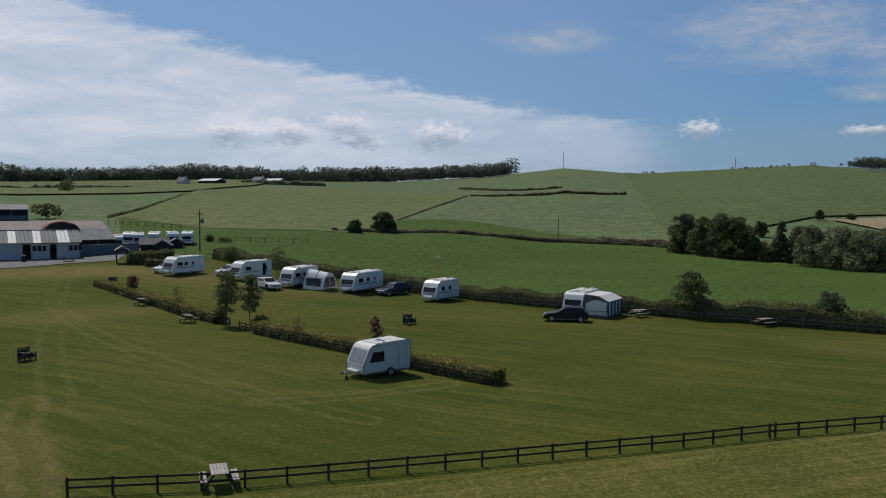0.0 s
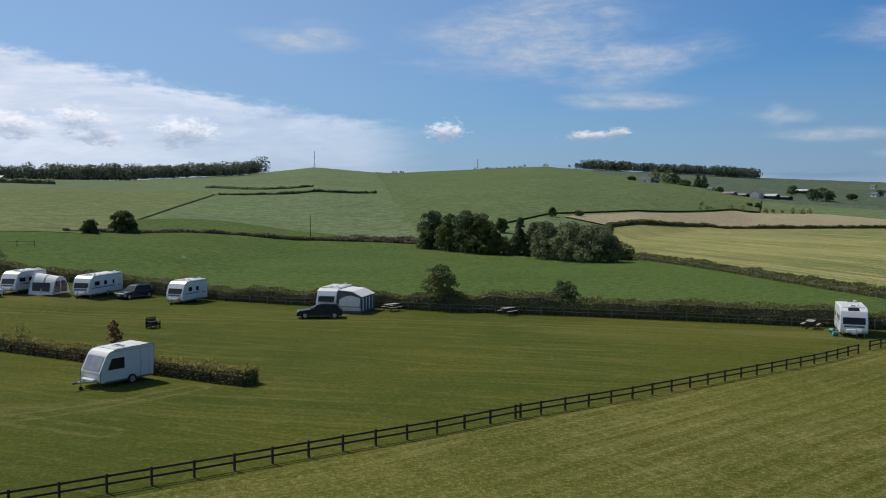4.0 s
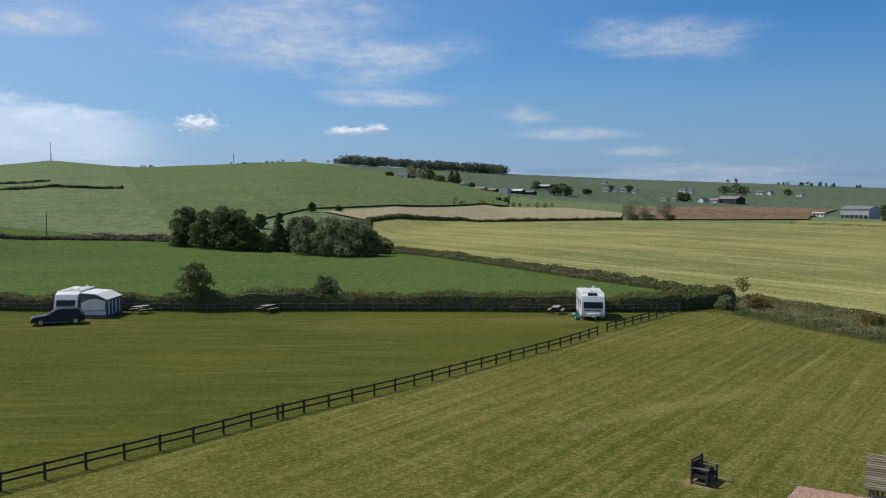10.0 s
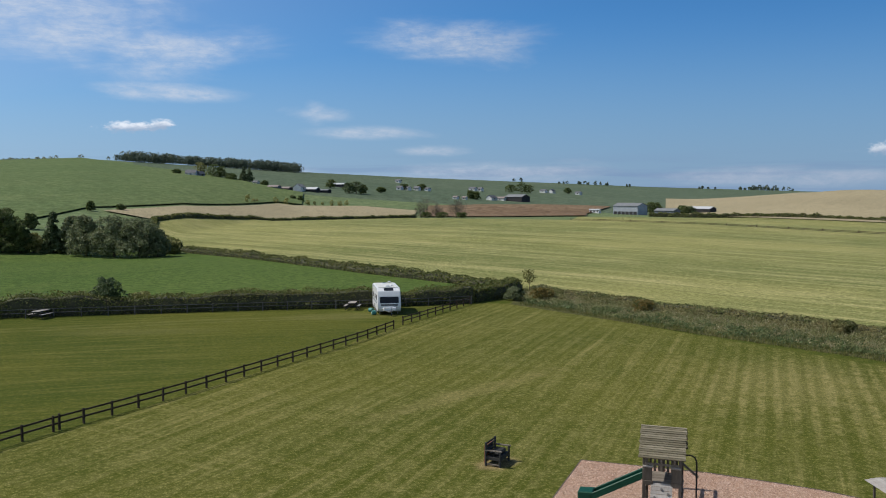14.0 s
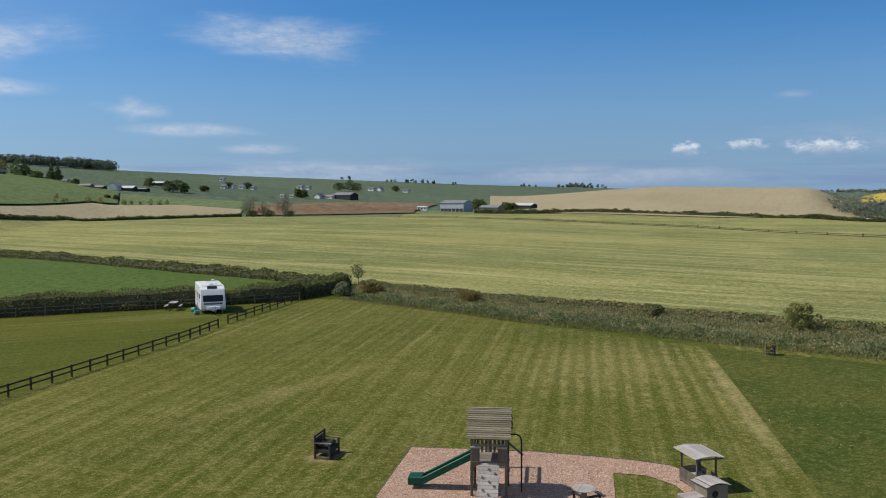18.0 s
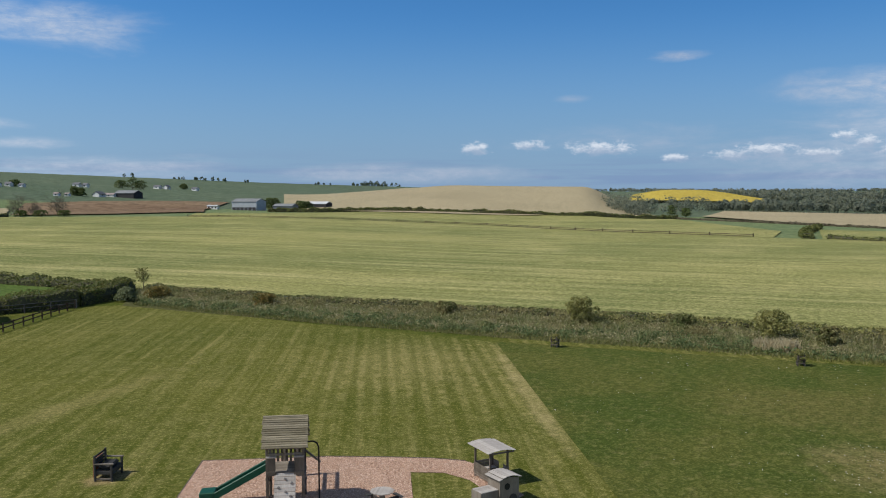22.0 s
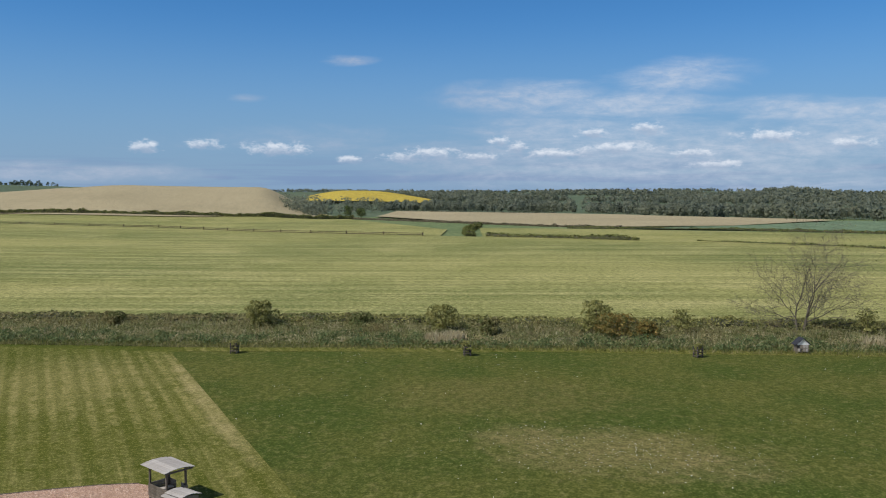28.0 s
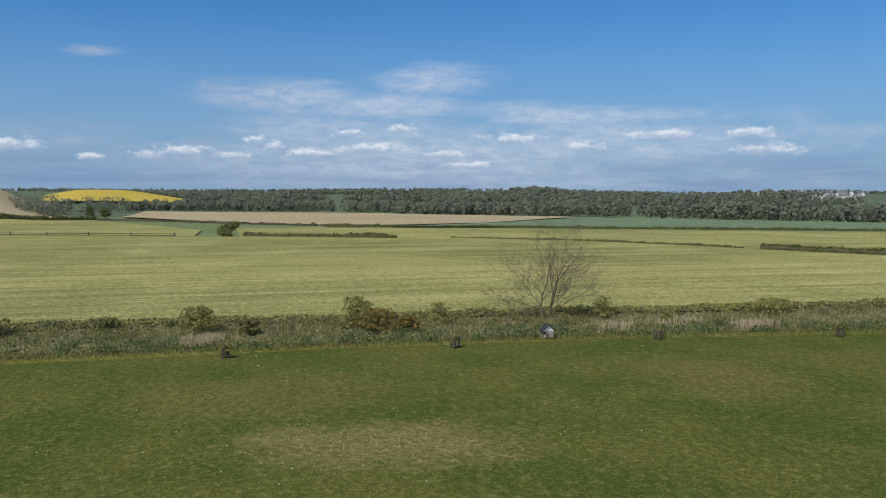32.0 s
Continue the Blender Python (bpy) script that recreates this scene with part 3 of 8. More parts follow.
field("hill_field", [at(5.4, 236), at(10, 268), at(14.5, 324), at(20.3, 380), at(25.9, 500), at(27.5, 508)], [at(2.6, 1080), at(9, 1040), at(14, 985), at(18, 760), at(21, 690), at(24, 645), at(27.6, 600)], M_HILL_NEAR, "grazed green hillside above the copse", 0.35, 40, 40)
field("hill_field", [at(-37, 480), at(-30, 470), at(-26, 500), at(-22, 640)], [at(-37, 900), at(-30, 930), at(-25, 930), at(-20, 925)], M_HILL_DRY, "pale dry pasture below the woods", 0.4, 24, 16)
field("hill_field", [(-130, 222), (-90, 190), (-54, 192)], [(-224, 470), (-150, 520), (-60, 440)], M_HILL_DRY, "dry grazed pasture rising to the hill", 0.15, 24, 20)
field("green_field", [(-88, 150), (-45, 118), (-11, 100), (5.5, 93), (20, 87.5), (44, 76.5), (57, 71), (66, 80)], [(-132, 224), (-90, 235), (-34, 255), (20.8, 217), (50, 185), (62, 178), (65, 140), (67.5, 96)], M_GREEN, "smooth lush green field behind the hedge", 0.05, 50, 30)

# ---- hedges, bushes and trees ----
def leaf_mesh(name, centres, size, mat, rng, flat=0.35, spread=0.5, long=1.6, lay=1.1, out=None, loose=0.85):
    """Many small leaf-shaped blades, each a bent four-cornered piece of its own; with out they face roughly that way."""
    c = np.asarray(centres, float)
    k = len(c)
    if out is None:
        u = rng.normal(size=(k, 3))
        u[:, 2] = u[:, 2] * (1 - flat) + 0.15
        u /= np.linalg.norm(u, axis=1, keepdims=True)
        w = rng.normal(size=(k, 3))
        w[:, 2] += lay * np.sign(w[:, 2])
    else:
        w = np.asarray(out, float) + rng.normal(size=(k, 3)) * loose
        w /= np.linalg.norm(w, axis=1, keepdims=True) + 1e-9
        u = np.cross(w, rng.normal(size=(k, 3)))
        u /= np.linalg.norm(u, axis=1, keepdims=True) + 1e-9
    v = np.cross(u, w)
    v /= np.linalg.norm(v, axis=1, keepdims=True) + 1e-9
    s = size * (1 - spread + 2 * spread * rng.random((k, 1)))
    tip = np.cross(u, v) * s * 0.25
    verts = np.stack([c - u * s * long * 0.5, c + v * s * 0.5 + tip, c + u * s * long * 0.5, c - v * s * 0.5 + tip], 1).reshape(-1, 3)
    me = bpy.data.meshes.new(name)
    me.vertices.add(4 * k), me.loops.add(4 * k), me.polygons.add(k)
    me.vertices.foreach_set("co", verts.ravel())
    me.loops.foreach_set("vertex_index", np.arange(4 * k, dtype=np.int32))
    me.polygons.foreach_set("loop_start", np.arange(0, 4 * k, 4, dtype=np.int32))
    me.materials.append(mat)
    me.update(calc_edges=True)
    return me


def shell(rng, lumps, count, squash=0.85, under=-0.3, buried=True):
    """Leaf places over a heap of round clumps (x, y, z, radius), and the way each one faces."""
    heap = np.asarray(lumps, float)
    n = int(count)
    share = heap[:, 3] ** 2
    pick = rng.choice(len(heap), n, p=share / share.sum())
    d = rng.normal(size=(n, 3))
    d /= np.linalg.norm(d, axis=1, keepdims=True)
    d[:, 2] = np.where(d[:, 2] < under, -d[:, 2], d[:, 2])
    r = heap[pick, 3] * (1.10 - 0.5 * rng.random(n) ** 2)
    p = heap[pick, :3] + d * r[:, None] * np.array([1, 1, squash])
    if buried:
        away = np.linalg.norm((p[:, None] - heap[None, :, :3]) / np.array([1, 1, squash]), axis=2) / heap[None, :, 3]
        away[np.arange(n), pick] = 9
        keep = away.min(1) > 0.62
        p, d = p[keep], d[keep]
    return p, d


def track(line, gap):
    """Points every gap metres along a line of corners, with the direction."""
    line = np.asarray(line, float)
    d = np.r_[0, np.cumsum(np.hypot(*np.diff(line, axis=0).T))]
    s = np.arange(0, d[-1] + 1e-6, gap)
    p = np.c_[np.interp(s, d, line[:, 0]), np.interp(s, d, line[:, 1])]
    t = np.gradient(p, axis=0) if len(p) > 1 else np.array([[1.0, 0.0]])
    return p, t / (np.linalg.norm(t, axis=1, keepdims=True) + 1e-9), s


def wander(s, seed, scale):
    return np.array([noise.noise(Vector((a * scale, seed * 7.31, 0.5))) for a in s])


def hedge(name, line, width, height, mat, label, seed, leaf=0.12, dense=60, rough=0.25, group="", category="hedge", holes=()):
    """A clipped or grown-out hedge: a twig core coloured dark for the inner shade, and a skin of leaves with an uneven
    outline.
    """
    rng = np.random.default_rng(seed)
    p, t, s = track(line, 0.6 if width < 3 else 1.5)
    side = np.c_[-t[:, 1], t[:, 0]]
    h = height * (1 + rough * 1.6 * wander(s, seed, 0.35) + rough * 1.0 * wander(s, seed + 3, 0.09))
    w = width * (1 + rough * wander(s, seed + 5, 0.25))
    z = land(p[:, 0], p[:, 1])
    ring = [(-0.42, 0.0), (-0.46, 0.5), (-0.34, 0.86), (0.0, 0.93), (0.34, 0.86), (0.46, 0.5), (0.42, 0.0)]
    verts, faces = [], []
    for i in range(len(p)):
        for a, b in ring:
            q = p[i] + side[i] * a * w[i]
            verts.append((q[0], q[1], z[i] - 0.05 + b * h[i]))
    k = len(ring)
    for i in range(len(p) - 1):
        faces += [(i * k + j, i * k + j + 1, (i + 1) * k + j + 1, (i + 1) * k + j) for j in range(k - 1)]
    faces += [tuple(range(k)), tuple(range((len(p) - 1) * k, len(p) * k))[::-1]]
    root = thing(name, float(p[0, 0]), float(p[0, 1]), float(z[0]), label=label, category=category, group=group)
    back = Matrix.Translation((-p[0, 0], -p[0, 1], -z[0]))
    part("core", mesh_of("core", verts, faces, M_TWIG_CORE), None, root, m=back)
    n = int(dense * s[-1] * (width + 2 * height))
    i = rng.random(n) * (len(p) - 1.001)
    lo = i.astype(int)
    f = (i - lo)[:, None]
    base, sd = p[lo] * (1 - f) + p[lo + 1] * f, side[lo]
    hh, ww, zz = h[lo], w[lo], z[lo]
    sideways = rng.random(n) < 0.55
    up = np.where(sideways, rng.random(n), 0.92 + 0.12 * rng.random(n))
    out = np.where(sideways, np.sign(rng.random(n) - 0.5) * (0.44 + 0.10 * rng.random(n) - 0.12 * up ** 2), (rng.random(n) - 0.5) * 0.86)
    swell = np.array([noise.noise(Vector((a * 1.1 / max(0.6, height), b * 2.2, seed))) for a, b in zip(i * (s[-1] / (len(p) - 1)), np.where(sideways, up, out + 3.0))])
    out = out * (1 + np.where(sideways, 0.28 * swell, 0.0))
    up = up * (1 + np.where(sideways, 0.0, 0.26 * swell))
    face = np.where(sideways[:, None], np.c_[sd * np.sign(out)[:, None], 0.25 + 0.5 * up ** 2], np.c_[sd * out[:, None], np.ones(n)])
    c = np.c_[base + sd * (out * ww)[:, None], zz + up * hh]
    c[:, :2] += rng.normal(size=(n, 2)) * 0.05
    # both ends are leafy too
    for e, way in ((0, -1), (-1, 1)):
        m = int(dense * 1.2 * width * height)
        q = (rng.random(m) - 0.5) * 0.95
        c = np.r_[c, np.c_[p[e] + side[e] * (q * w[e])[:, None] + t[e] * (way * (0.03 + 0.12 * rng.random(m)))[:, None], z[e] + rng.random(m) * h[e] * (1.0 - 0.3 * q ** 2)]]
        face = np.r_[face, np.tile(np.r_[t[e] * way, 0.3], (m, 1))]
    part("foliage", leaf_mesh("foliage", c, leaf, mat, rng, out=face), None, root, m=back)
    return root


def limb(verts, faces, a, b, ra, rb, sides=6):
    a, b = Vector(a), Vector(b)
    d = (b - a).normalized()
    u = d.orthogonal().normalized()
    v = d.cross(u)
    k = len(verts)
    for q, r in ((a, ra), (b, rb)):
        verts.extend([tuple(q + (u * math.cos(w) + v * math.sin(w)) * r) for w in [2 * math.pi * j / sides for j in range(sides)]])
    faces.extend([(k + j, k + (j + 1) % sides, k + sides + (j + 1) % sides, k + sides + j) for j in range(sides)])


def tree(name, x, y, height, spread, mat, label, seed, leaf=0.25, count=2500, stem=0.25, girth=0.0, shape="round", category="tree", group="", bark=None, z=None):
    """A tapered trunk with limbs, and a crown of leaves gathered in uneven clumps round their ends."""
    rng = np.random.default_rng(seed)
    z = float(land(x, y)) if z is None else z
    root = thing(name, x, y, z, label=label, category=category, group=group)
    girth = girth or height * 0.022
    verts, faces, lumps = [], [], []
    top = Vector((rng.normal() * 0.03 * height, rng.normal() * 0.03 * height, height * 0.88))
    knots = [Vector((0, 0, -0.1)), Vector((rng.normal() * 0.01 * height, rng.normal() * 0.01 * height, height * 0.4)), top]
    limb(verts, faces, knots[0], knots[1], girth, girth * 0.7), limb(verts, faces, knots[1], knots[2], girth * 0.7, girth * 0.2)
    boughs = max(14, int(16 + 2.0 * height))
    fine = {"round": 0.15, "cone": 0.13, "slim": 0.20, "bush": 0.14}[shape]
    for i in range(boughs):
        f = stem + (0.95 - stem) * (i + rng.random()) / boughs
        a = knots[0].lerp(knots[1], f / 0.46) if f < 0.46 else knots[1].lerp(knots[2], min(1, (f - 0.46) / 0.46))
        g = (f - stem) / (1 - stem)
        wide = {"round": math.sqrt(max(0.05, 1 - (1.75 * g - 0.75) ** 2)), "cone": 1.05 - 0.9 * g, "slim": math.sin(math.pi * (0.16 + 0.74 * g)), "bush": math.sqrt(max(0.05, 1 - g ** 2.4))}[shape]
        turn = i * 2.4 + rng.random()
        r = spread * fine * (0.65 + 0.75 * rng.random()) * (0.55 + 0.45 * wide)
        reach = max(0.02, spread * 0.5 * wide * (0.72 + 0.38 * rng.random()) - 0.7 * r)
        b = a + Vector((math.cos(turn) * reach, math.sin(turn) * reach, reach * (0.05 if shape == "cone" else 0.25) * (0.4 + rng.random())))
        b.z = min(b.z, height - 0.85 * r)
        limb(verts, faces, a, b, girth * 0.32, girth * 0.08, 5)
        lumps.append((*b, r))
        if reach > 1.5 * r:
            lumps.append((*a.lerp(b, 0.5), r * 1.15))
    lumps.append((top.x, top.y, height * 0.93 - spread * fine * 0.5, spread * fine * 0.6))
    part("trunk", mesh_of("trunk", verts, faces, bark or M_BARK, True), None, root)
    c, face = shell(rng, lumps, count * 1.25, 0.85)
    keep = c[:, 2] > 0.05
    part("crown", leaf_mesh("crown", c[keep], leaf, mat, rng, out=face[keep]), None, root)
    return root


HEDGE_B = [(-60, 131), (-45, 120), (-25, 110), (-11.2, 100.5), (-5, 96.8), (5.5, 92.8), (11, 90), (20, 86.6), (35.5, 80), (44, 76), (51, 73), (57, 71.2)]
hedge("field_hedge", HEDGE_B, 2.4, 1.6, M_HEDGE, "long dark green field hedge behind the caravans", 11, 0.105, 72, 0.22)
hedge("field_hedge", [(57, 71.4), (62, 72.5), (67, 75.5)], 2.4, 1.45, M_HEDGE, "tall dark hedge corner by the rough bank", 12, 0.14, 50, 0.2)
hedge("field_hedge", [(68.5, 77), (67.5, 90), (66.2, 107), (65, 143), (64, 185)], 2.0, 1.05, M_HEDGE, "long hedge between green field and hay field", 13, 0.16, 36, 0.26)
hedge("camp_hedge", [(-61.4, 98.0), (-52.3, 90.2), (-43, 82.6), (-35.5, 76.4)], 1.35, 0.98, M_HEDGE_GOLD, "clipped golden-green hedge with a post rail", 14, 0.085, 150, 0.2, "camp hedges")
hedge("camp_hedge", [(-29.5, 71.4), (-26, 68.8), (-19, 63.9), (-12, 58), (-5.5, 53.7)], 1.35, 0.98, M_HEDGE_GOLD, "clipped golden-green hedge with a post rail", 15, 0.085, 150, 0.2, "camp hedges")

# ---- fences ----
def box(bm, x0, x1, y0, y1, z0, z1, bevel=0.0):
    v = [bm.verts.new(p) for p in ((x0, y0, z0), (x1, y0, z0), (x1, y1, z0), (x0, y1, z0), (x0, y0, z1), (x1, y0, z1), (x1, y1, z1), (x0, y1, z1))]
    fs = [bm.faces.new([v[i] for i in q]) for q in ((3, 2, 1, 0), (4, 5, 6, 7), (0, 1, 5, 4), (1, 2, 6, 5), (2, 3, 7, 6), (3, 0, 4, 7))]
    if bevel:
        bmesh.ops.bevel(bm, geom=list({e for f in fs for e in f.edges}), offset=bevel, segments=1, affect="EDGES", profile=0.5)
    return bm


def boxed(name, x0, x1, y0, y1, z0, z1, mat, bevel=0.0):
    bm = box(bmesh.new(), x0, x1, y0, y1, z0, z1, bevel)
    me = bpy.data.meshes.new(name)
    bm.to_mesh(me)
    bm.free()
    me.materials.append(mat)
    return me


def rail_fence(name, line, gap, label, heights, post=(0.1, 0.1, 0.78), rail=(0.035, 0.09), double=None, mat=None):
    """Square posts with rails nailed to one side."""
    mat = mat or M_FENCE
    p, t, s = track(line, gap)
    z = land(p[:, 0], p[:, 1])
    root = thing(name, float(p[0, 0]), float(p[0, 1]), float(z[0]), label=label, category="fence")
    back = Matrix.Translation((-p[0, 0], -p[0, 1], -z[0]))
    me = boxed("post", -post[0] / 2, post[0] / 2, -post[1] / 2, post[1] / 2, -0.25, post[2], mat, 0.012)
    for i in range(len(p)):
        turn = math.degrees(math.atan2(t[i, 1], t[i, 0]))
        wob = wander([i * 1.7], len(p), 1.0)[0]
        part("post", me, None, root, m=back @ pose(p[i, 0], p[i, 1], z[i] + 0.03 * wob, 1.5 * wob, -1.5 * wob, turn))
        if double is not None and i == double:
            part("post", me, None, root, m=back @ pose(p[i, 0] + t[i, 0] * 0.35, p[i, 1] + t[i, 1] * 0.35, z[i] + 0.04, 0, 0, turn))
    for i in range(len(p) - 1):
        d = p[i + 1] - p[i]
        size = math.hypot(*d)
        turn = math.degrees(math.atan2(d[1], d[0]))
        slope = math.degrees(math.atan2(z[i + 1] - z[i], size))
        shared = boxed("rail", -0.04, size + 0.04, 0.052, 0.052 + rail[0], -rail[1] / 2, rail[1] / 2, mat)
        for h in heights:
            part("rail", shared, None, root, m=back @ pose(p[i, 0], p[i, 1], z[i] + h, 0, -slope, turn))
    return root


rail_fence("rail_fence", [(-21, 29.3), (-15.9, 31.0), (-12.4, 32.6), (-6.1, 35.7), (0, 38.8), (5, 41.3), (8.75, 43.5), (16.5, 47.2), (25.3, 51.9), (34.8, 57.1), (40.6, 60.9)], 1.76, "low dark two-rail timber fence across the grass", (0.66, 0.34), double=19)
rail_fence("rail_fence", [(41.9, 61.9), (46.3, 64.4), (56.3, 70.0)], 1.76, "low dark two-rail timber fence across the grass", (0.66, 0.34))

# ---- caravans and cars ----
M_VAN = surface("caravan_white_gloss", (0.79, 0.80, 0.81), (0.85, 0.86, 0.86), 0.8, 12, 0.32, 0, 0.02, (1, 1, 1), 0.5, 0.04, 0.2)
M_VAN_OLD = surface("old_caravan_cream", (0.70, 0.71, 0.70), (0.74, 0.75, 0.74), 0.7, 60, 0.45, 0, 0.02, (1, 1, 1), 0.45)
M_VAN_ROOF = surface("caravan_roof_dusty_white", (0.60, 0.60, 0.57), (0.70, 0.70, 0.67), 1.2, 9, 0.55, 0, 0.06)
M_PANE = surface("tinted_acrylic", (0.016, 0.018, 0.022), (0.026, 0.028, 0.034), 1.0, 8, 0.14, 0, 0.0, (1, 1, 1), 0.3)
# Pale blue base colour paints the sky's reflection on the old front window.
M_PANE_PALE = surface("window_sky_reflection", (0.20, 0.22, 0.27), (0.28, 0.30, 0.36), 1.5, 10, 0.15, 0, 0.0, (1, 1, 1), 0.6)
M_TRIM = surface("grey_plastic_trim", (0.12, 0.12, 0.125), (0.17, 0.17, 0.175), 3, 30, 0.6, 0, 0.1)
M_RUBBER = surface("tyre_rubber", (0.018, 0.018, 0.018), (0.03, 0.03, 0.03), 4, 40, 0.85, 0, 0.2)
M_STEEL = surface("galvanised_steel", (0.38, 0.39, 0.40), (0.48, 0.49, 0.50), 5, 30, 0.45, 0.9, 0.1)
M_RIM = surface("alloy_rim", (0.42, 0.43, 0.44), (0.52, 0.53, 0.54), 5, 30, 0.35, 0.8, 0.05)
M_LAMP_RED = surface("red_lamp_glass", (0.32, 0.012, 0.01), (0.40, 0.02, 0.015), 5, 40, 0.2, 0, 0.0)
M_LAMP_CLEAR = surface("headlamp_glass", (0.55, 0.57, 0.60), (0.66, 0.68, 0.70), 6, 40, 0.12, 0.2, 0.0)
M_STRIPE = surface("grey_blue_body_stripe", (0.16, 0.19, 0.24), (0.22, 0.25, 0.30), 3, 20, 0.4, 0, 0.0)
M_CAR_WHITE = surface("white_car_paint", (0.74, 0.75, 0.76), (0.79, 0.80, 0.80), 1, 20, 0.25, 0, 0.0, (1, 1, 1), 0.5, 0, 0.6)
M_CAR_DARK = surface("dark_blue_black_car_paint", (0.008, 0.008, 0.010), (0.012, 0.012, 0.014), 1, 20, 0.4, 0.0, 0.0, (1, 1, 1), 0.3, 0, 0.1)
M_CAR_GREY = surface("graphite_car_paint", (0.035, 0.037, 0.042), (0.050, 0.052, 0.058), 1, 20, 0.25, 0.4, 0.0, (1, 1, 1), 0.5, 0, 0.7)
M_CLOTH_PALE = surface("pale_grey_awning_cloth", (0.54, 0.56, 0.58), (0.64, 0.66, 0.67), 1.5, 14, 0.8, 0, 0.25)
M_CLOTH_GREY = surface("slate_grey_awning_cloth", (0.085, 0.095, 0.11), (0.12, 0.13, 0.145), 1.5, 14, 0.85, 0, 0.25)
M_CLOTH_WHITE = surface("white_awning_cloth", (0.68, 0.69, 0.70), (0.78, 0.78, 0.78), 1.5, 14, 0.75, 0, 0.2)
M_TEAL = surface("teal_plastic", (0.03, 0.22, 0.20), (0.05, 0.28, 0.25), 4, 30, 0.4, 0, 0.05)


def prism(profile, y0, y1, bevel=0.0, pull=0.0, segments=2):
    """A side outline (x, z) drawn across from y0 to y1; pull narrows it towards the top."""
    bm = bmesh.new()
    zs = [p[1] for p in profile]
    lo, hi, mid = min(zs), max(zs), (y0 + y1) / 2
    rows = []
    for y in (y0, y1):
        rows.append([bm.verts.new((x, mid + (y - mid) * (1 - pull * (z - lo) / (hi - lo)), z)) for x, z in profile])
    k = len(profile)
    bm.faces.new(rows[0])
    bm.faces.new(rows[1][::-1])
    for i in range(k):
        bm.faces.new((rows[0][(i + 1) % k], rows[0][i], rows[1][i], rows[1][(i + 1) % k]))
    bmesh.ops.recalc_face_normals(bm, faces=bm.faces)
    if bevel:
        bmesh.ops.bevel(bm, geom=list(bm.edges), offset=bevel, segments=segments, affect="EDGES", profile=0.6)
    return bm


def slab(a, b, y0, y1, out=0.012, thick=0.03, bevel=0.02):
    """A thin pane that lies on the outline between the points a and b (x, z), standing proud of it."""
    ax, az, bx, bz = *a, *b
    d = math.hypot(bx - ax, bz - az)
    nx, nz = (bz - az) / d, -(bx - ax) / d
    prof = [(ax + nx * out, az + nz * out), (bx + nx * out, bz + nz * out), (bx + nx * (out - thick), bz + nz * (out - thick)), (ax + nx * (out - thick), az + nz * (out - thick))]
    return prism(prof, y0, y1, bevel * 0.4, 0, 1)


def disc(radius, y0, y1, sides=20, bevel=0.0):
    bm = bmesh.new()
    rows = [[bm.verts.new((math.cos(2 * math.pi * j / sides) * radius, y, math.sin(2 * math.pi * j / sides) * radius)) for j in range(sides)] for y in (y0, y1)]
    bm.faces.new(rows[0])
    bm.faces.new(rows[1][::-1])
    for i in range(sides):
        bm.faces.new((rows[0][(i + 1) % sides], rows[0][i], rows[1][i], rows[1][(i + 1) % sides]))
    bmesh.ops.recalc_face_normals(bm, faces=bm.faces)
    if bevel:
        bmesh.ops.bevel(bm, geom=[e for e in bm.edges if len({round(v.co.y, 4) for v in e.verts}) == 1], offset=bevel, segments=2, affect="EDGES", profile=0.6)
    return bm


def wheel(parent, x, y, radius, width=0.2, side=1):
    hub = part("wheel", disc(radius * 0.45, -width * 0.3, width * 0.3, 14), M_TRIM, parent, m=pose(x, y, radius))
    part("tyre", disc(radius, -width / 2, width / 2, 22, 0.03), M_RUBBER, hub)
    part("rim", disc(radius * 0.62, side * width * 0.5 - 0.005, side * width * 0.5 + 0.012, 18, 0.004), M_RIM, hub)
    return hub


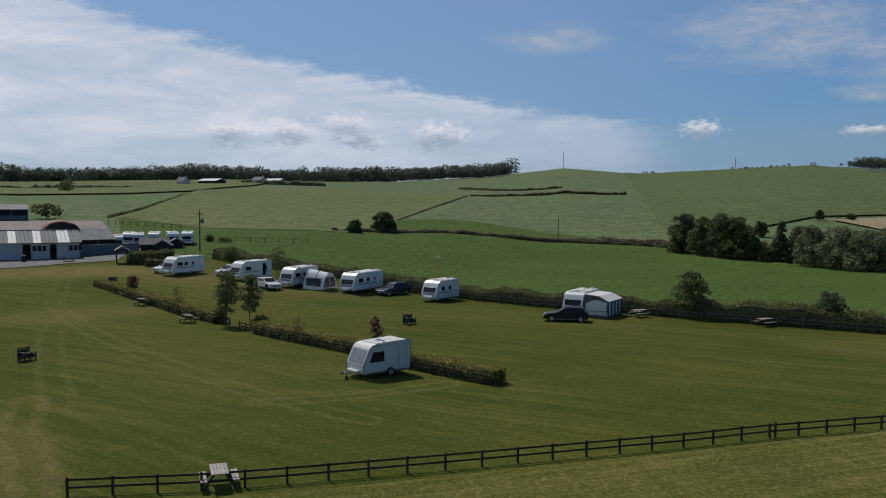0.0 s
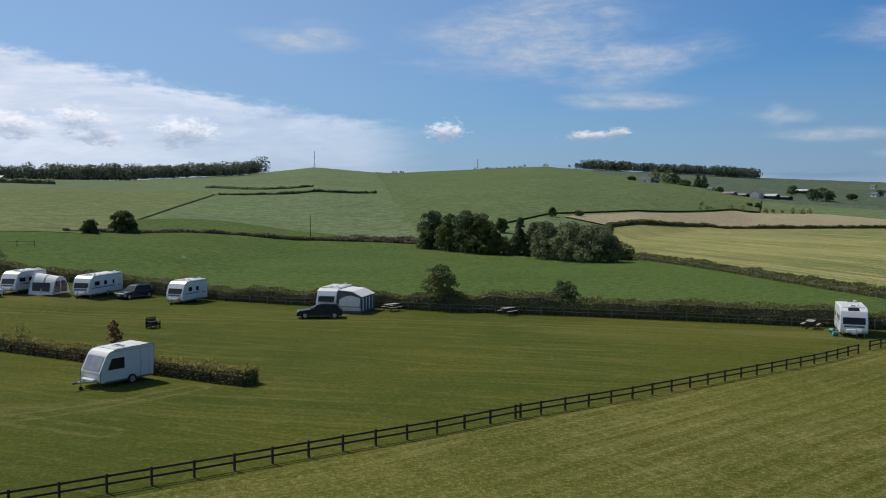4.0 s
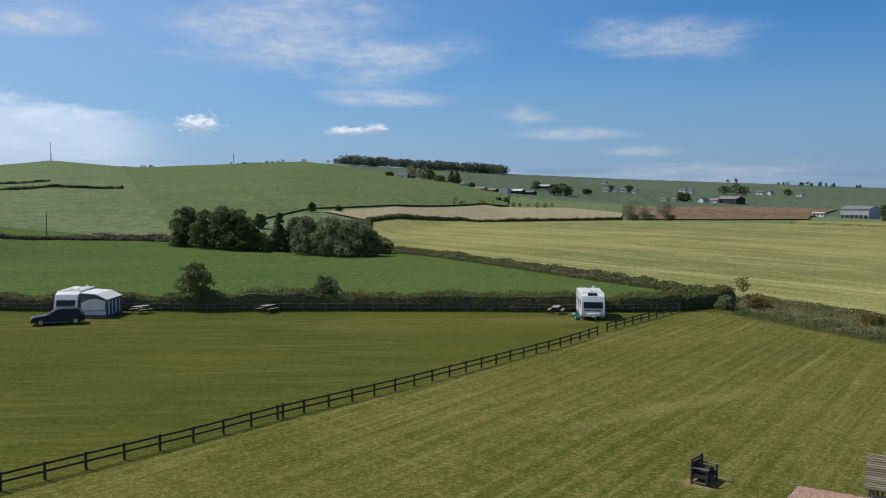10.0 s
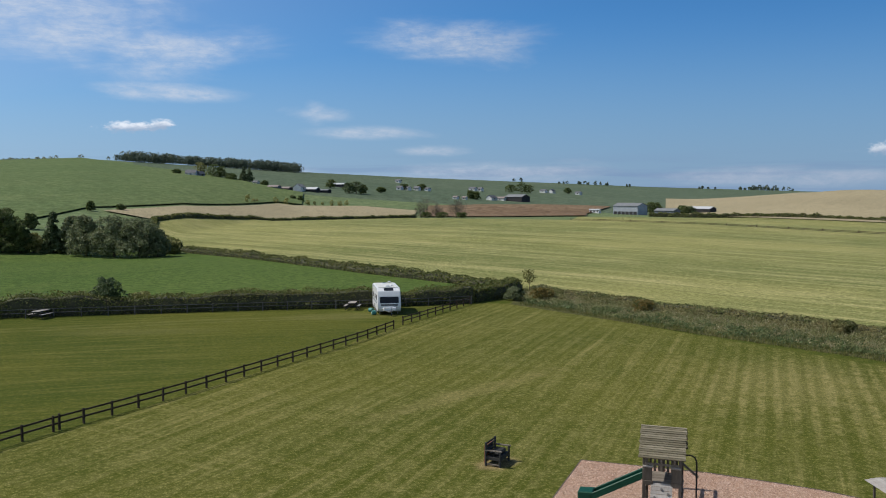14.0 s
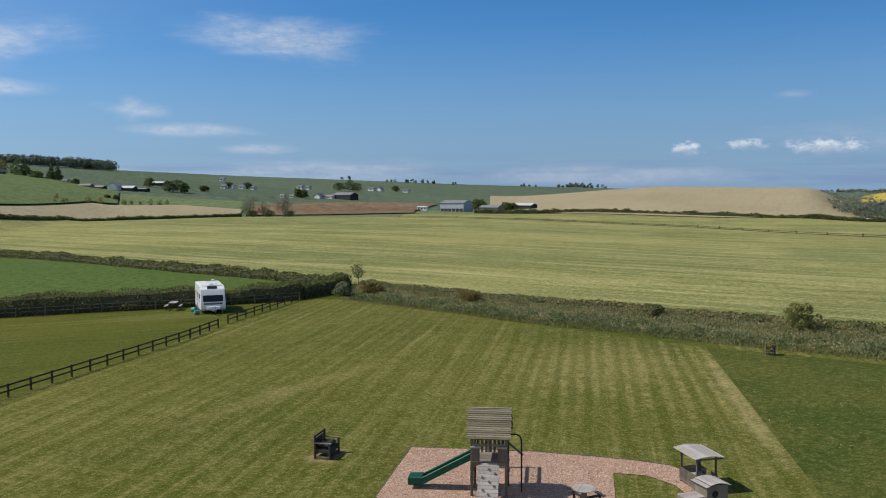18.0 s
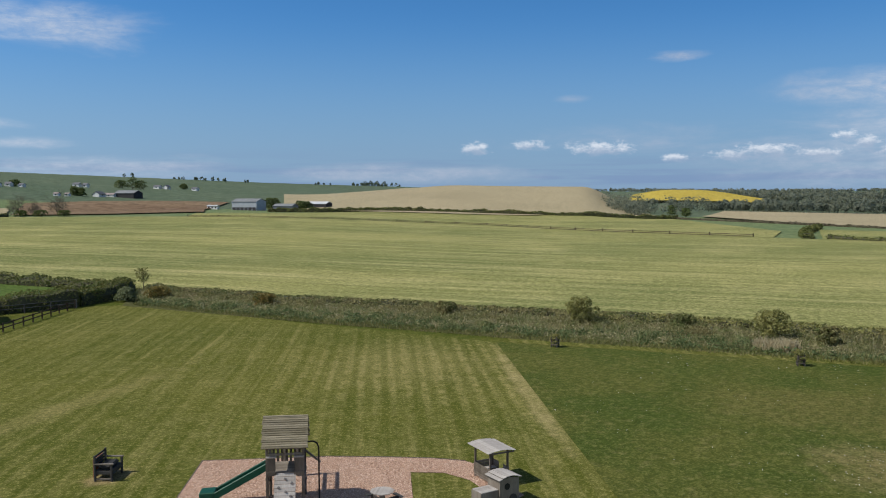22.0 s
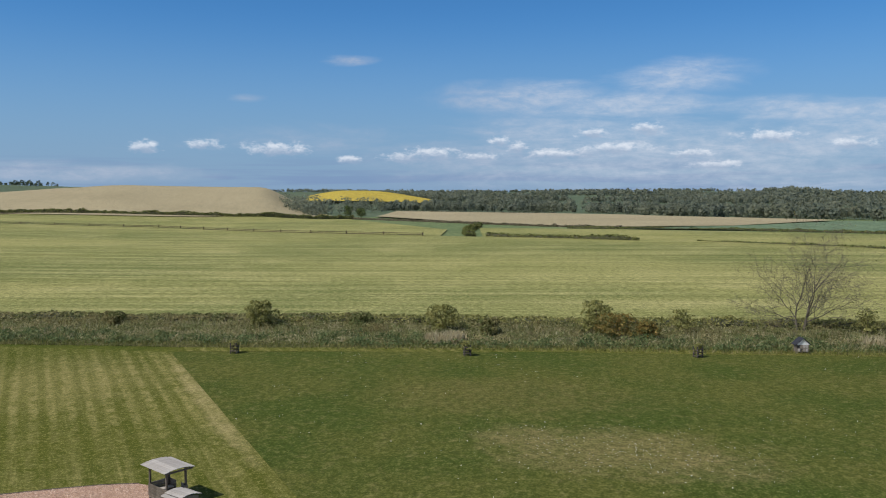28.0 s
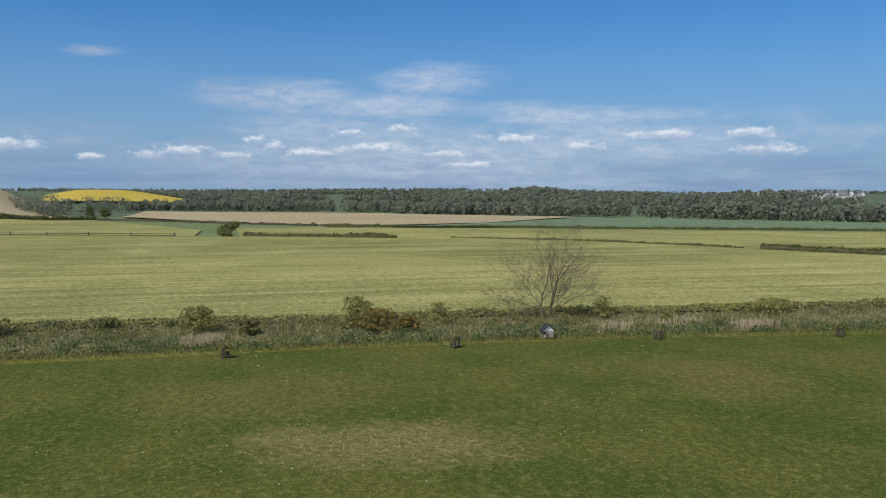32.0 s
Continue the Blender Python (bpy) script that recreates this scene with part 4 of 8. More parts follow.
def caravan(x, y, turn, length, label, old=False, width=2.25, door_side=1, hatch=2, stripe=True, windows=((0.28, 0.9), (0.02, 0.55), (-0.3, 0.5)), z=None, steps_out=False, skylight=False):
    z = float(land(x, y)) if z is None else z
    root = thing("caravan", x, y, z, turn, label=label, category="caravan", group="caravans on the camp")
    h, w, white = length / 2, width / 2, (M_VAN_OLD if old else M_VAN)
    if old:
        outline = [(h - 0.12, 0.34), (h, 0.50), (h + 0.02, 0.98), (h - 0.5, 2.02), (h - 0.72, 2.22), (h - 1.1, 2.31), (-h + 0.3, 2.42), (-h + 0.06, 2.34), (-h, 2.15), (-h + 0.06, 0.36)]
        pane = ((h - 0.02, 1.10), (h - 0.46, 1.94))
        top = 2.36
    else:
        outline = [(h - 0.16, 0.32), (h, 0.50), (h + 0.05, 0.82), (h + 0.02, 1.08), (h - 0.24, 1.78), (h - 0.48, 2.24), (h - 0.95, 2.50), (-h + 0.35, 2.58), (-h + 0.08, 2.50), (-h, 2.28), (-h + 0.02, 0.34)]
        pane = ((h + 0.005, 1.125), (h - 0.215, 1.715))
        top = 2.56
    part("body", prism(outline, -w, w, 0.07), white, root, smooth=False)
    part("roof_panel", box(bmesh.new(), -h + 0.35, h - (1.2 if old else 1.0), -w + 0.16, w - 0.16, top - 0.05, top + 0.015, 0.012), M_VAN_ROOF, root, "dusty roof sheet", m=pose(0, 0, 0.0, 0, 1.6 if old else 0.7, 0))
    part("front_window", slab(*pane, -w + 0.22, w - 0.22), M_PANE_PALE if old else M_PANE, root, "pale sloping front window" if old else "dark tinted front window")
    if not old:
        part("front_seam", slab((h + 0.045, 0.86), (h + 0.025, 1.04), -w + 0.3, w - 0.3, 0.010, 0.02), M_TRIM, root)
    part("rear_window", box(bmesh.new(), -h - 0.012, -h + 0.02, -w + 0.45, w - 0.45, 1.45, 2.0, 0.01), M_PANE, root)
    for side in (-1, 1):
        s = side * w
        if old:
            pane_side = prism([(h - 0.50, 1.10), (h - 0.80, 1.80), (h - 1.70, 1.80), (h - 1.70, 1.10)], min(s, s + side * 0.016), max(s, s + side * 0.016), 0.006)
            part("side_window", pane_side, M_PANE, root, "dark slanted side window")
            vs, fs = [], []
            for a, b in zip(outline[1:], outline[2:]):
                limb(vs, fs, (a[0], side * (w - 0.012), a[1]), (b[0], side * (w - 0.012), b[1]), 0.022, 0.022, 6)
            part("edge_trim", mesh_of("edge_trim", vs, fs, M_TRIM), None, root, "dark weathered edge trim")
            part("crease", box(bmesh.new(), -h + 0.06, h - 0.02, min(s, s + side * 0.010), max(s, s + side * 0.010), 0.985, 1.01), M_VAN_ROOF, root)
            dx = -h + 0.75
            for gx in (dx - 0.34, dx + 0.33):
                part("door_gap", box(bmesh.new(), gx, gx + 0.02, min(s, s + side * 0.008), max(s, s + side * 0.008), 0.45, 2.16), M_TRIM, root)
        for at_x, wide in () if old else windows:
            px = at_x * length
            part("side_window", box(bmesh.new(), px - wide / 2, px + wide / 2, min(s, s + side * 0.014), max(s, s + side * 0.014), *((1.16, 1.76) if old else (1.34, 1.82)), 0.006), M_PANE, root, "dark tinted side window")
        if stripe:
            part("stripe", box(bmesh.new(), -h + 0.35, h - 0.55, min(s, s + side * 0.006), max(s, s + side * 0.006), 1.04, 1.13), M_STRIPE, root, "grey-blue side stripe")
            part("stripe", box(bmesh.new(), -h + 0.9, h - 1.0, min(s, s + side * 0.006), max(s, s + side * 0.006), 1.18, 1.22), M_STRIPE, root)
        part("skirt", box(bmesh.new(), -h + 0.15, h - 0.3, min(s - side * 0.05, s + side * 0.01), max(s - side * 0.05, s + side * 0.01), 0.26 if not old else 0.30, 0.42, 0.01), M_TRIM, root)
        part("awning_rail", box(bmesh.new(), -h + 0.1, h - 0.8, min(s - side * 0.06, s + side * 0.012), max(s - side * 0.06, s + side * 0.012), top - 0.17, top - 0.13, 0.004), M_STEEL, root)
        hub = wheel(root, -0.25, side * (w - 0.10 + (0.08 if old else 0.0)), 0.32, 0.2, side)
        arch = disc(0.44, side * w - 0.02, side * w + 0.012, 24)
        bmesh.ops.delete(arch, geom=[v for v in arch.verts if v.co.z < -0.05], context="VERTS")
        part("wheel_arch", arch, M_TRIM, root, m=pose(-0.25, 0, 0.36))
        part("tail_lamp", box(bmesh.new(), -h - 0.02, -h + 0.02, side * (w - 0.14) - 0.07, side * (w - 0.14) + 0.07, 0.62, 0.98, 0.01), M_LAMP_RED, root, "red tail lamp")
        for fx in (() if old else (h - 0.55, -h + 0.35)):
            part("corner_steady", box(bmesh.new(), fx - 0.03, fx + 0.03, side * (w - 0.25) - 0.03, side * (w - 0.25) + 0.03, 0.0, 0.46), M_STEEL, root)
        part("drawbar", box(bmesh.new(), 0, 1.28, -0.035, 0.035, -0.05, 0.05), M_STEEL, root, m=pose(h - 0.15, side * 0.55, 0.43, 0, 0, -side * 24.5))
    d = door_side * w
    dx = -h + (0.75 if old else 1.35)
    part("door", box(bmesh.new(), dx - 0.31, dx + 0.31, min(d, d + door_side * 0.012), max(d, d + door_side * 0.012), 0.52, 2.22, 0.008), white, root, "white entrance door")
    part("door_handle", box(bmesh.new(), dx + 0.2, dx + 0.26, min(d, d + door_side * 0.04), max(d, d + door_side * 0.04), 1.25, 1.34, 0.006), M_TRIM, root)
    part("hitch_head", box(bmesh.new(), h + 0.88, h + 1.22, -0.07, 0.07, 0.38, 0.52, 0.02), M_TRIM, root)
    part("gas_locker", box(bmesh.new(), h - 0.05, h + 0.28, -0.62, 0.62, 0.42, 0.72 if not old else 0.6, 0.04), white, root)
    part("jockey_wheel", disc(0.11, -0.04, 0.04, 14), M_RUBBER, root, m=pose(h + 0.75, 0.12, 0.11))
    part("jockey_post", box(bmesh.new(), h + 0.73, h + 0.77, 0.10, 0.14, 0.11, 0.85), M_STEEL, root)
    for i in range(hatch):
        hx = (h - 1.5) - i * (length - 2.4) / max(1, hatch - 1) if hatch > 1 else 0
        hh = part("roof_hatch", box(bmesh.new(), hx - 0.3, hx + 0.3, -0.26, 0.26, top + 0.005, top + 0.075, 0.02), M_VAN, root, "white roof hatch")
        part("pane", box(bmesh.new(), hx - 0.2, hx + 0.2, -0.17, 0.17, top + 0.07, top + 0.085, 0.004), M_PANE, hh)
    part("roof_vent", disc(0.12, 0.0, 0.12, 14, 0.02), M_VAN, root, "round roof vent", m=pose(h - 2.0, 0.45, top + 0.005, 90, 0, 0))
    if not old:
        part("aerial", disc(0.16, 0.0, 0.07, 16, 0.02), M_VAN, root, m=pose(-h + 0.7, 0.5, top + 0.13, 90, 0, 0))
        part("aerial_mast", box(bmesh.new(), -h + 0.68, -h + 0.72, 0.48, 0.52, top, top + 0.13), M_STEEL, root)
    if skylight:
        part("skylight", slab((h - 0.52, 2.262), (h - 0.93, 2.49), -0.46, 0.46), M_PANE, root, "dark panoramic roof window")
    if steps_out:
        # Dark panel laid on the side, in place of the unlit doorway.
        part("doorway", box(bmesh.new(), dx - 0.29, dx + 0.29, min(d, d + door_side * 0.02), max(d, d + door_side * 0.02), 0.55, 2.18), M_PANE, root, "dark panel standing in for the open doorway")
        part("open_door", box(bmesh.new(), dx + 0.30, dx + 0.90, d + door_side * 0.03, d + door_side * 0.06, 0.55, 2.18, 0.008), white, root, "white door folded back on the side")
        part("step", box(bmesh.new(), dx - 0.3, dx + 0.3, d + door_side * 0.1 - 0.02, d + door_side * 0.5, 0.18, 0.24, 0.01), M_TRIM, root)
    return root


def car(x, y, turn, paint, label, length=4.4, width=1.78, height=1.48, estate=False, z=None):
    z = float(land(x, y)) if z is None else z
    root = thing("car", x, y, z, turn, label=label, category="car", group="parked cars")
    h, w = length / 2, width / 2
    low = [(h - 0.05, 0.28), (h, 0.45), (h - 0.03, 0.66), (h - 0.25, 0.78), (h * 0.42, 0.93), (-h + 0.25, 0.96), (-h + 0.04, 0.86), (-h, 0.5), (-h + 0.08, 0.28)]
    part("body", prism(low, -w, w, 0.06, 0.06), paint, root)
    back = -h + (0.22 if estate else 0.45)
    cab = [(h * 0.42, 0.90), (h * 0.06, height - 0.06), (-0.25, height), (back + 0.32, height - 0.04), (back, 0.92)]
    part("cabin", prism(cab, -w + 0.06, w - 0.06, 0.05, 0.22), paint, root)
    part("windscreen", slab((h * 0.405, 0.955), (h * 0.085, height - 0.09), -w + 0.24, w - 0.24, 0.01, 0.03), M_PANE, root, "dark windscreen")
    part("rear_screen", slab((back + 0.30, height - 0.09), (back + 0.03, 0.98), -w + 0.26, w - 0.26, 0.01, 0.03), M_PANE, root)
    for side in (-1, 1):
        for a, b in (((h * 0.33, h * 0.12), (0.02, 0.02)), ((-0.08, -0.08), (-0.95, -0.95)), ((-1.03, -1.03), (back + 0.12, back + 0.30))):
            quad = [(a[0], 0.97), (a[1], height - 0.13), (b[1], height - 0.11), (b[0], 0.97)]
            pane = prism(quad, -0.012, 0.012)
            tilt = math.degrees(math.atan2((w - 0.06) * 0.22, height - 0.9))
            part("side_window", pane, M_PANE, root, m=Matrix.Translation((0, side * (w - 0.062), 0.9)) @ pose(0, 0, 0, side * tilt, 0, 0) @ Matrix.Translation((0, 0, -0.9)))
        for fx in (h - 0.82, -h + 0.78):
            wheel(root, fx, side * (w - 0.09), 0.32, 0.2, side)
            arch = disc(0.39, side * w - 0.05, side * w + 0.004, 20)
            part("wheel_arch", arch, M_RUBBER, root, m=pose(fx, 0, 0.33))
        part("headlamp", box(bmesh.new(), h - 0.26, h - 0.02, side * (w - 0.28) - 0.17, side * (w - 0.28) + 0.17, 0.60, 0.74, 0.03), M_LAMP_CLEAR, root, "clear headlamp")
        part("tail_lamp", box(bmesh.new(), -h - 0.005, -h + 0.14, side * (w - 0.2) - 0.12, side * (w - 0.2) + 0.12, 0.70, 0.88, 0.02), M_LAMP_RED, root, "red tail lamp")
        part("door_mirror", box(bmesh.new(), h * 0.25, h * 0.33, side * (w + 0.06) - 0.09, side * (w + 0.06) + 0.09, 0.93, 1.06, 0.03), paint, root)
        part("sill", box(bmesh.new(), -h + 1.1, h - 1.15, side * (w - 0.01) - 0.02, side * (w - 0.01) + 0.02, 0.22, 0.32, 0.01), M_TRIM, root)
    part("grille", box(bmesh.new(), h - 0.03, h + 0.012, -0.42, 0.42, 0.46, 0.64, 0.01), M_TRIM, root)
    part("bumper", box(bmesh.new(), h - 0.1, h + 0.03, -w + 0.12, w - 0.12, 0.26, 0.40, 0.04), paint, root)
    part("number_plate", box(bmesh.new(), h + 0.022, h + 0.036, -0.26, 0.26, 0.42, 0.53), M_VAN, root)
    if estate:
        for side in (-1, 1):
            part("roof_bar", box(bmesh.new(), back + 0.5, 0.1, side * 0.52 - 0.02, side * 0.52 + 0.02, height - 0.01, height + 0.05, 0.01), M_STEEL, root)
    return root


caravan(-14.4, 55.5, -131.5, 3.95, "old white touring caravan with a sloping front on the grass", old=True, hatch=1, stripe=False, windows=((0.17, 1.1),), door_side=1, width=2.1)
caravan(-56.4, 111.2, -113.5, 5.6, "long white caravan with tinted windows and grey stripes", windows=((0.27, 0.95), (0.08, 0.6), (-0.14, 0.32)))
caravan(-45.3, 108.7, -120, 5.4, "white caravan with its side door standing open", windows=((0.24, 0.95), (-0.32, 0.3)), steps_out=True)
caravan(-36.9, 104.2, -114, 4.9, "white caravan with a curved grey awning at its door")
caravan(-28.6, 104.6, -110.5, 6.6, "long white caravan with dark bands along its side", windows=((0.27, 0.95), (0.03, 0.55), (-0.2, 0.3)))
caravan(-17.5, 99.8, -117.5, 4.6, "white caravan facing the camp grass", windows=((0.2, 0.6), (-0.08, 0.45)), hatch=2)
caravan(-0.6, 91.0, -112, 5.0, "white caravan with a large white and grey awning")
caravan(45.7, 70.4, -117, 5.4, "white caravan alone by the hedge and rail fence", hatch=2, skylight=True)
car(-59.6, 112.6, -112, M_CAR_WHITE, "small white car parked behind a caravan", 4.0, 1.7, 1.5)
car(-39.9, 100.9, -42, M_CAR_WHITE, "white saloon car parked beside a caravan", 4.5, 1.8, 1.44)
car(-49.7, 111.6, -118, M_CAR_WHITE, "silver-white car half hidden behind trees", 4.1, 1.72, 1.5)
car(-24.4, 104.2, -128, M_CAR_GREY, "dark graphite hatchback parked beside a caravan", 4.5, 1.84, 1.58, True)
car(-2.1, 84.9, 180, M_CAR_DARK, "dark blue estate car beside a caravan awning", 4.5, 1.74, 1.45, True)


def awning_tunnel(x, y, turn, label):
    """An inflated awning: three curved ribs with pale cloth between them and dark mesh windows."""
    root = thing("awning", x, y, float(land(x, y)), turn, label=label, category="awning", group="caravan awnings")
    width, depth, high = 3.4, 2.9, 2.35
    def bow(f, k=12):
        return [(-width / 2 + width * j / k, f, high * (1 - abs(2 * j / k - 1) ** 2.6) * (1 - 0.16 * f / depth)) for j in range(k + 1)]
    rows = [bow(depth * i / 6) for i in range(7)]
    verts = [p for row in rows for p in row]
    k = 13
    faces = [(i * k + j, i * k + j + 1, (i + 1) * k + j + 1, (i + 1) * k + j) for i in range(6) for j in range(k - 1)]
    part("roof_cloth", mesh_of("roof_cloth", verts, faces, M_CLOTH_WHITE, True), None, root, "white stretched cloth")
    front = rows[-1]
    part("front_wall", mesh_of("front_wall", front, [tuple(range(k))], M_CLOTH_PALE), None, root)
    for a, b in ((-1.25, -0.12), (0.08, 1.2)):
        part("mesh_window", box(bmesh.new(), a, b, depth + 0.004, depth + 0.02, 0.25, 1.5, 0.005), M_PANE, root, "dark mesh window")
    for side in (-1, 1):
        part("side_window", box(bmesh.new(), 0.3, 2.5, -0.012, 0.012, 0.15, 1.3, 0.005), M_PANE, root, m=pose(side * (width / 2 - 0.10), 0, 0.1, 0, 0, 90) @ pose(0, 0, 0, -side * 9, 0, 0))
    for i in (0, 3, 6):
        vs, fs = [], []
        for j in range(k - 1):
            limb(vs, fs, rows[i][j], rows[i][j + 1], 0.07, 0.07, 6)
        part("air_rib", mesh_of("air_rib", vs, fs, M_CLOTH_WHITE, True), None, root, "white curved air rib")
    return root


def awning_porch(x, y, turn, label):
    """A framed awning with a white sloping roof, pale front panel and dark walls."""
    root = thing("awning", x, y, float(land(x, y)), turn, label=label, category="awning", group="caravan awnings")
    length, depth = 4.0, 2.6
    roof = prism([(-0.02, 2.42), (depth * 0.6, 2.30), (depth + 0.06, 1.78), (depth + 0.02, 1.72), (depth * 0.58, 2.24), (-0.02, 2.36)], -length / 2 - 0.04, length / 2 + 0.04)
    part("roof", roof, M_CLOTH_WHITE, root, "white cloth roof")
    part("front_wall", box(bmesh.new(), depth - 0.03, depth, -length / 2, length / 2, 0, 1.74), M_CLOTH_GREY, root, "dark grey cloth wall")
    for i in range(4):
        part("wall_strip", box(bmesh.new(), depth + 0.002, depth + 0.02, -length / 2 + 0.25 + i * 0.95, -length / 2 + 0.62 + i * 0.95, 0.25, 1.62), M_CLOTH_WHITE if i % 2 == 0 else M_CLOTH_PALE, root, "pale vertical window strip")
    for side in (-1, 1):
        wall = prism([(0, 0), (depth, 0), (depth, 1.74), (depth * 0.6, 2.27), (0, 2.38)], side * length / 2 - 0.02, side * length / 2 + 0.02)
        part("side_wall", wall, M_CLOTH_GREY, root)
        out = side * (length / 2 + 0.028)
        part("window_blind", prism([(0.12, 0.80), (0.30, 0.72), (depth - 0.22, 0.74), (depth - 0.16, 1.62), (depth * 0.6, 1.86), (0.9, 1.80), (0.12, 1.45)], out - 0.012, out + 0.012, 0.006), M_CLOTH_WHITE, root, "bright white window blind")
        part("lower_band", box(bmesh.new(), 0.1, depth - 0.12, out - 0.008, out + 0.008, 0.28, 0.66), M_CLOTH_PALE, root, "pale lower cloth band")
    return root


awning_tunnel(-35.0, 103.2, -106, "pale grey inflated awning with white ribs and dark windows")
awning_porch(0.5, 90.2, -22, "white-roofed awning with slate grey walls")


def water_barrel(x, y, turn):
    """A rolling water barrel with its hoop handle."""
    t = thing("water_barrel", x, y, float(land(x, y)), turn, label="teal plastic water barrel beside a caravan", category="barrel", group="water barrels")
    part("drum", disc(0.21, -0.22, 0.22, 18, 0.04), M_TEAL, t, m=pose(0, 0, 0.21))
    for side in (-1, 1):
        part("end_ring", disc(0.215, side * 0.15 - 0.02, side * 0.15 + 0.02, 18, 0.01), M_TRIM, t, m=pose(0, 0, 0.212))
    part("cap", disc(0.06, 0.22, 0.26, 12, 0.01), M_VAN, t, "white screw cap", m=pose(0, 0, 0.21))


water_barrel(44.1, 70.7, 20)
water_barrel(43.3, 68.9, 75)

# ---- play ground ----
M_POST = surface("dark_weathered_post", (0.085, 0.070, 0.055), (0.145, 0.122, 0.100), 2, 24, 0.9, 0, 0.4, (1, 1, 0.2), 0.3, 0.2)
M_GREYWOOD = surface("silvered_timber", (0.155, 0.130, 0.105), (0.235, 0.205, 0.170), 2, 24, 0.85, 0, 0.4, (1, 1, 0.2), 0.3, 0.18)
M_ROOFWOOD = surface("mossy_roof_boards", (0.185, 0.160, 0.105), (0.290, 0.255, 0.185), 3.5, 26, 0.95, 0, 0.5, (0.25, 1, 1), 0.2, 0.30)
M_PALEWOOD = surface("bleached_boards", (0.34, 0.31, 0.285), (0.43, 0.40, 0.37), 2, 26, 0.8, 0, 0.35, (1, 0.2, 1), 0.3, 0.15)
M_DARKWOOD = surface("dark_stained_timber", (0.035, 0.034, 0.034), (0.06, 0.058, 0.055), 2, 26, 0.75, 0, 0.3, (1, 1, 0.3), 0.3, 0.2)
M_REDWOOD = surface("red_brown_panel", (0.23, 0.075, 0.040), (0.30, 0.11, 0.06), 3, 24, 0.8, 0, 0.3)
M_SLIDE = surface("dark_green_slide_plastic", (0.004, 0.055, 0.032), (0.007, 0.075, 0.045), 2, 20, 0.5, 0, 0.02, (1, 1, 1), 0.25)
M_IRON = surface("black_painted_iron", (0.014, 0.014, 0.015), (0.024, 0.024, 0.026), 6, 40, 0.5, 0.3, 0.1)
M_HOLD = surface("grey_climbing_hold", (0.10, 0.11, 0.12), (0.26, 0.20, 0.16), 9, 30, 0.6, 0, 0.2)


def gravel_mat():
    m, n, s = blank("pink_gravel")
    here = n.add("ShaderNodeNewGeometry").outputs["Position"]
    cell = n.add("ShaderNodeTexVoronoi", {"Vector": here, "Scale": 19.0})
    colour = n.mix(n.span(n.math("FRACT", n.math("MULTIPLY", n.add("ShaderNodeSeparateColor", {0: cell.outputs["Color"]}).outputs[0], 7.0)), 0, 1), (0.38, 0.225, 0.150), (0.66, 0.47, 0.36))
    colour = n.mix(n.span(n.noise(here, 0.7, 3), 0.35, 0.7, 0.0, 0.35), colour, (0.44, 0.265, 0.175))
    colour = n.mix(n.span(cell.outputs["Distance"], 0.25, 0.8, 0.0, 0.6), colour, (0.15, 0.085, 0.058))
    n.put(s.inputs["Base Color"], colour)
    s.inputs["Roughness"].default_value = 0.9
    n.put(s.inputs["Normal"], n.add("ShaderNodeBump", {"Strength": 0.9, "Distance": 0.03, "Height": n.math("SUBTRACT", 1.0, cell.outputs["Distance"])}).outputs[0])
    return m


M_GRAVEL = gravel_mat()
M_PEBBLE = leafy("loose_gravel", (0.42, 0.26, 0.18), (0.52, 0.35, 0.25), (0.70, 0.56, 0.46), 0.85, 0.0, 3.0)
GRAVEL_NEAR = [(21.0, 22.0), (20.4, 18.2), (24.0, 12.8), (25.4, 13.4), (26.4, 15.3), (28.95, 16.9), (29.5, 15.7), (29.2, 14.4), (28.4, 13.4), (27.4, 12.2)]
GRAVEL_FAR = [(26.25, 25.2), (27.5, 23.3), (29.1, 20.9), (30.2, 18.6), (30.9, 16.9), (31.2, 15.6), (30.9, 14.6), (30.3, 13.8), (29.4, 12.8), (28.6, 11.9)]
tagged(new("gravel_bed", mesh_of("gravel_bed", [(x, y, 0.035) for x, y in GRAVEL_NEAR + GRAVEL_FAR[::-1]], [tuple(range(len(GRAVEL_NEAR) + len(GRAVEL_FAR)))[::-1]], M_GRAVEL)), "pink gravel safety surface with timber edging", "gravel", kind="structure")


def edging(name, line, label):
    root = thing(name, *line[0], label=label, category="edging", kind="structure")
    for a, b in zip(line, line[1:]):
        d = (b[0] - a[0], b[1] - a[1])
        part("board", boxed("board", 0, math.hypot(*d), -0.02, 0.02, -0.1, 0.05, M_POST, 0.006), None, root, m=Matrix.Translation((-line[0][0], -line[0][1], 0)) @ pose(a[0], a[1], 0, 0, 0, math.degrees(math.atan2(d[1], d[0]))))


edging("timber_edging", [(21.0, 22.0), (26.25, 25.25), (27.5, 23.35), (29.15, 20.95), (30.25, 18.6), (30.95, 16.9), (31.25, 15.6)], "dark timber boards round the gravel")


def inside(x, y, ring):
    hit = np.zeros(np.shape(x), bool)
    for (x0, y0), (x1, y1) in zip(ring, ring[1:] + ring[:1]):
        if y0 != y1:
            hit ^= ((y0 > y) != (y1 > y)) & (x < (x1 - x0) * (y - y0) / (y1 - y0) + x0)
    return hit


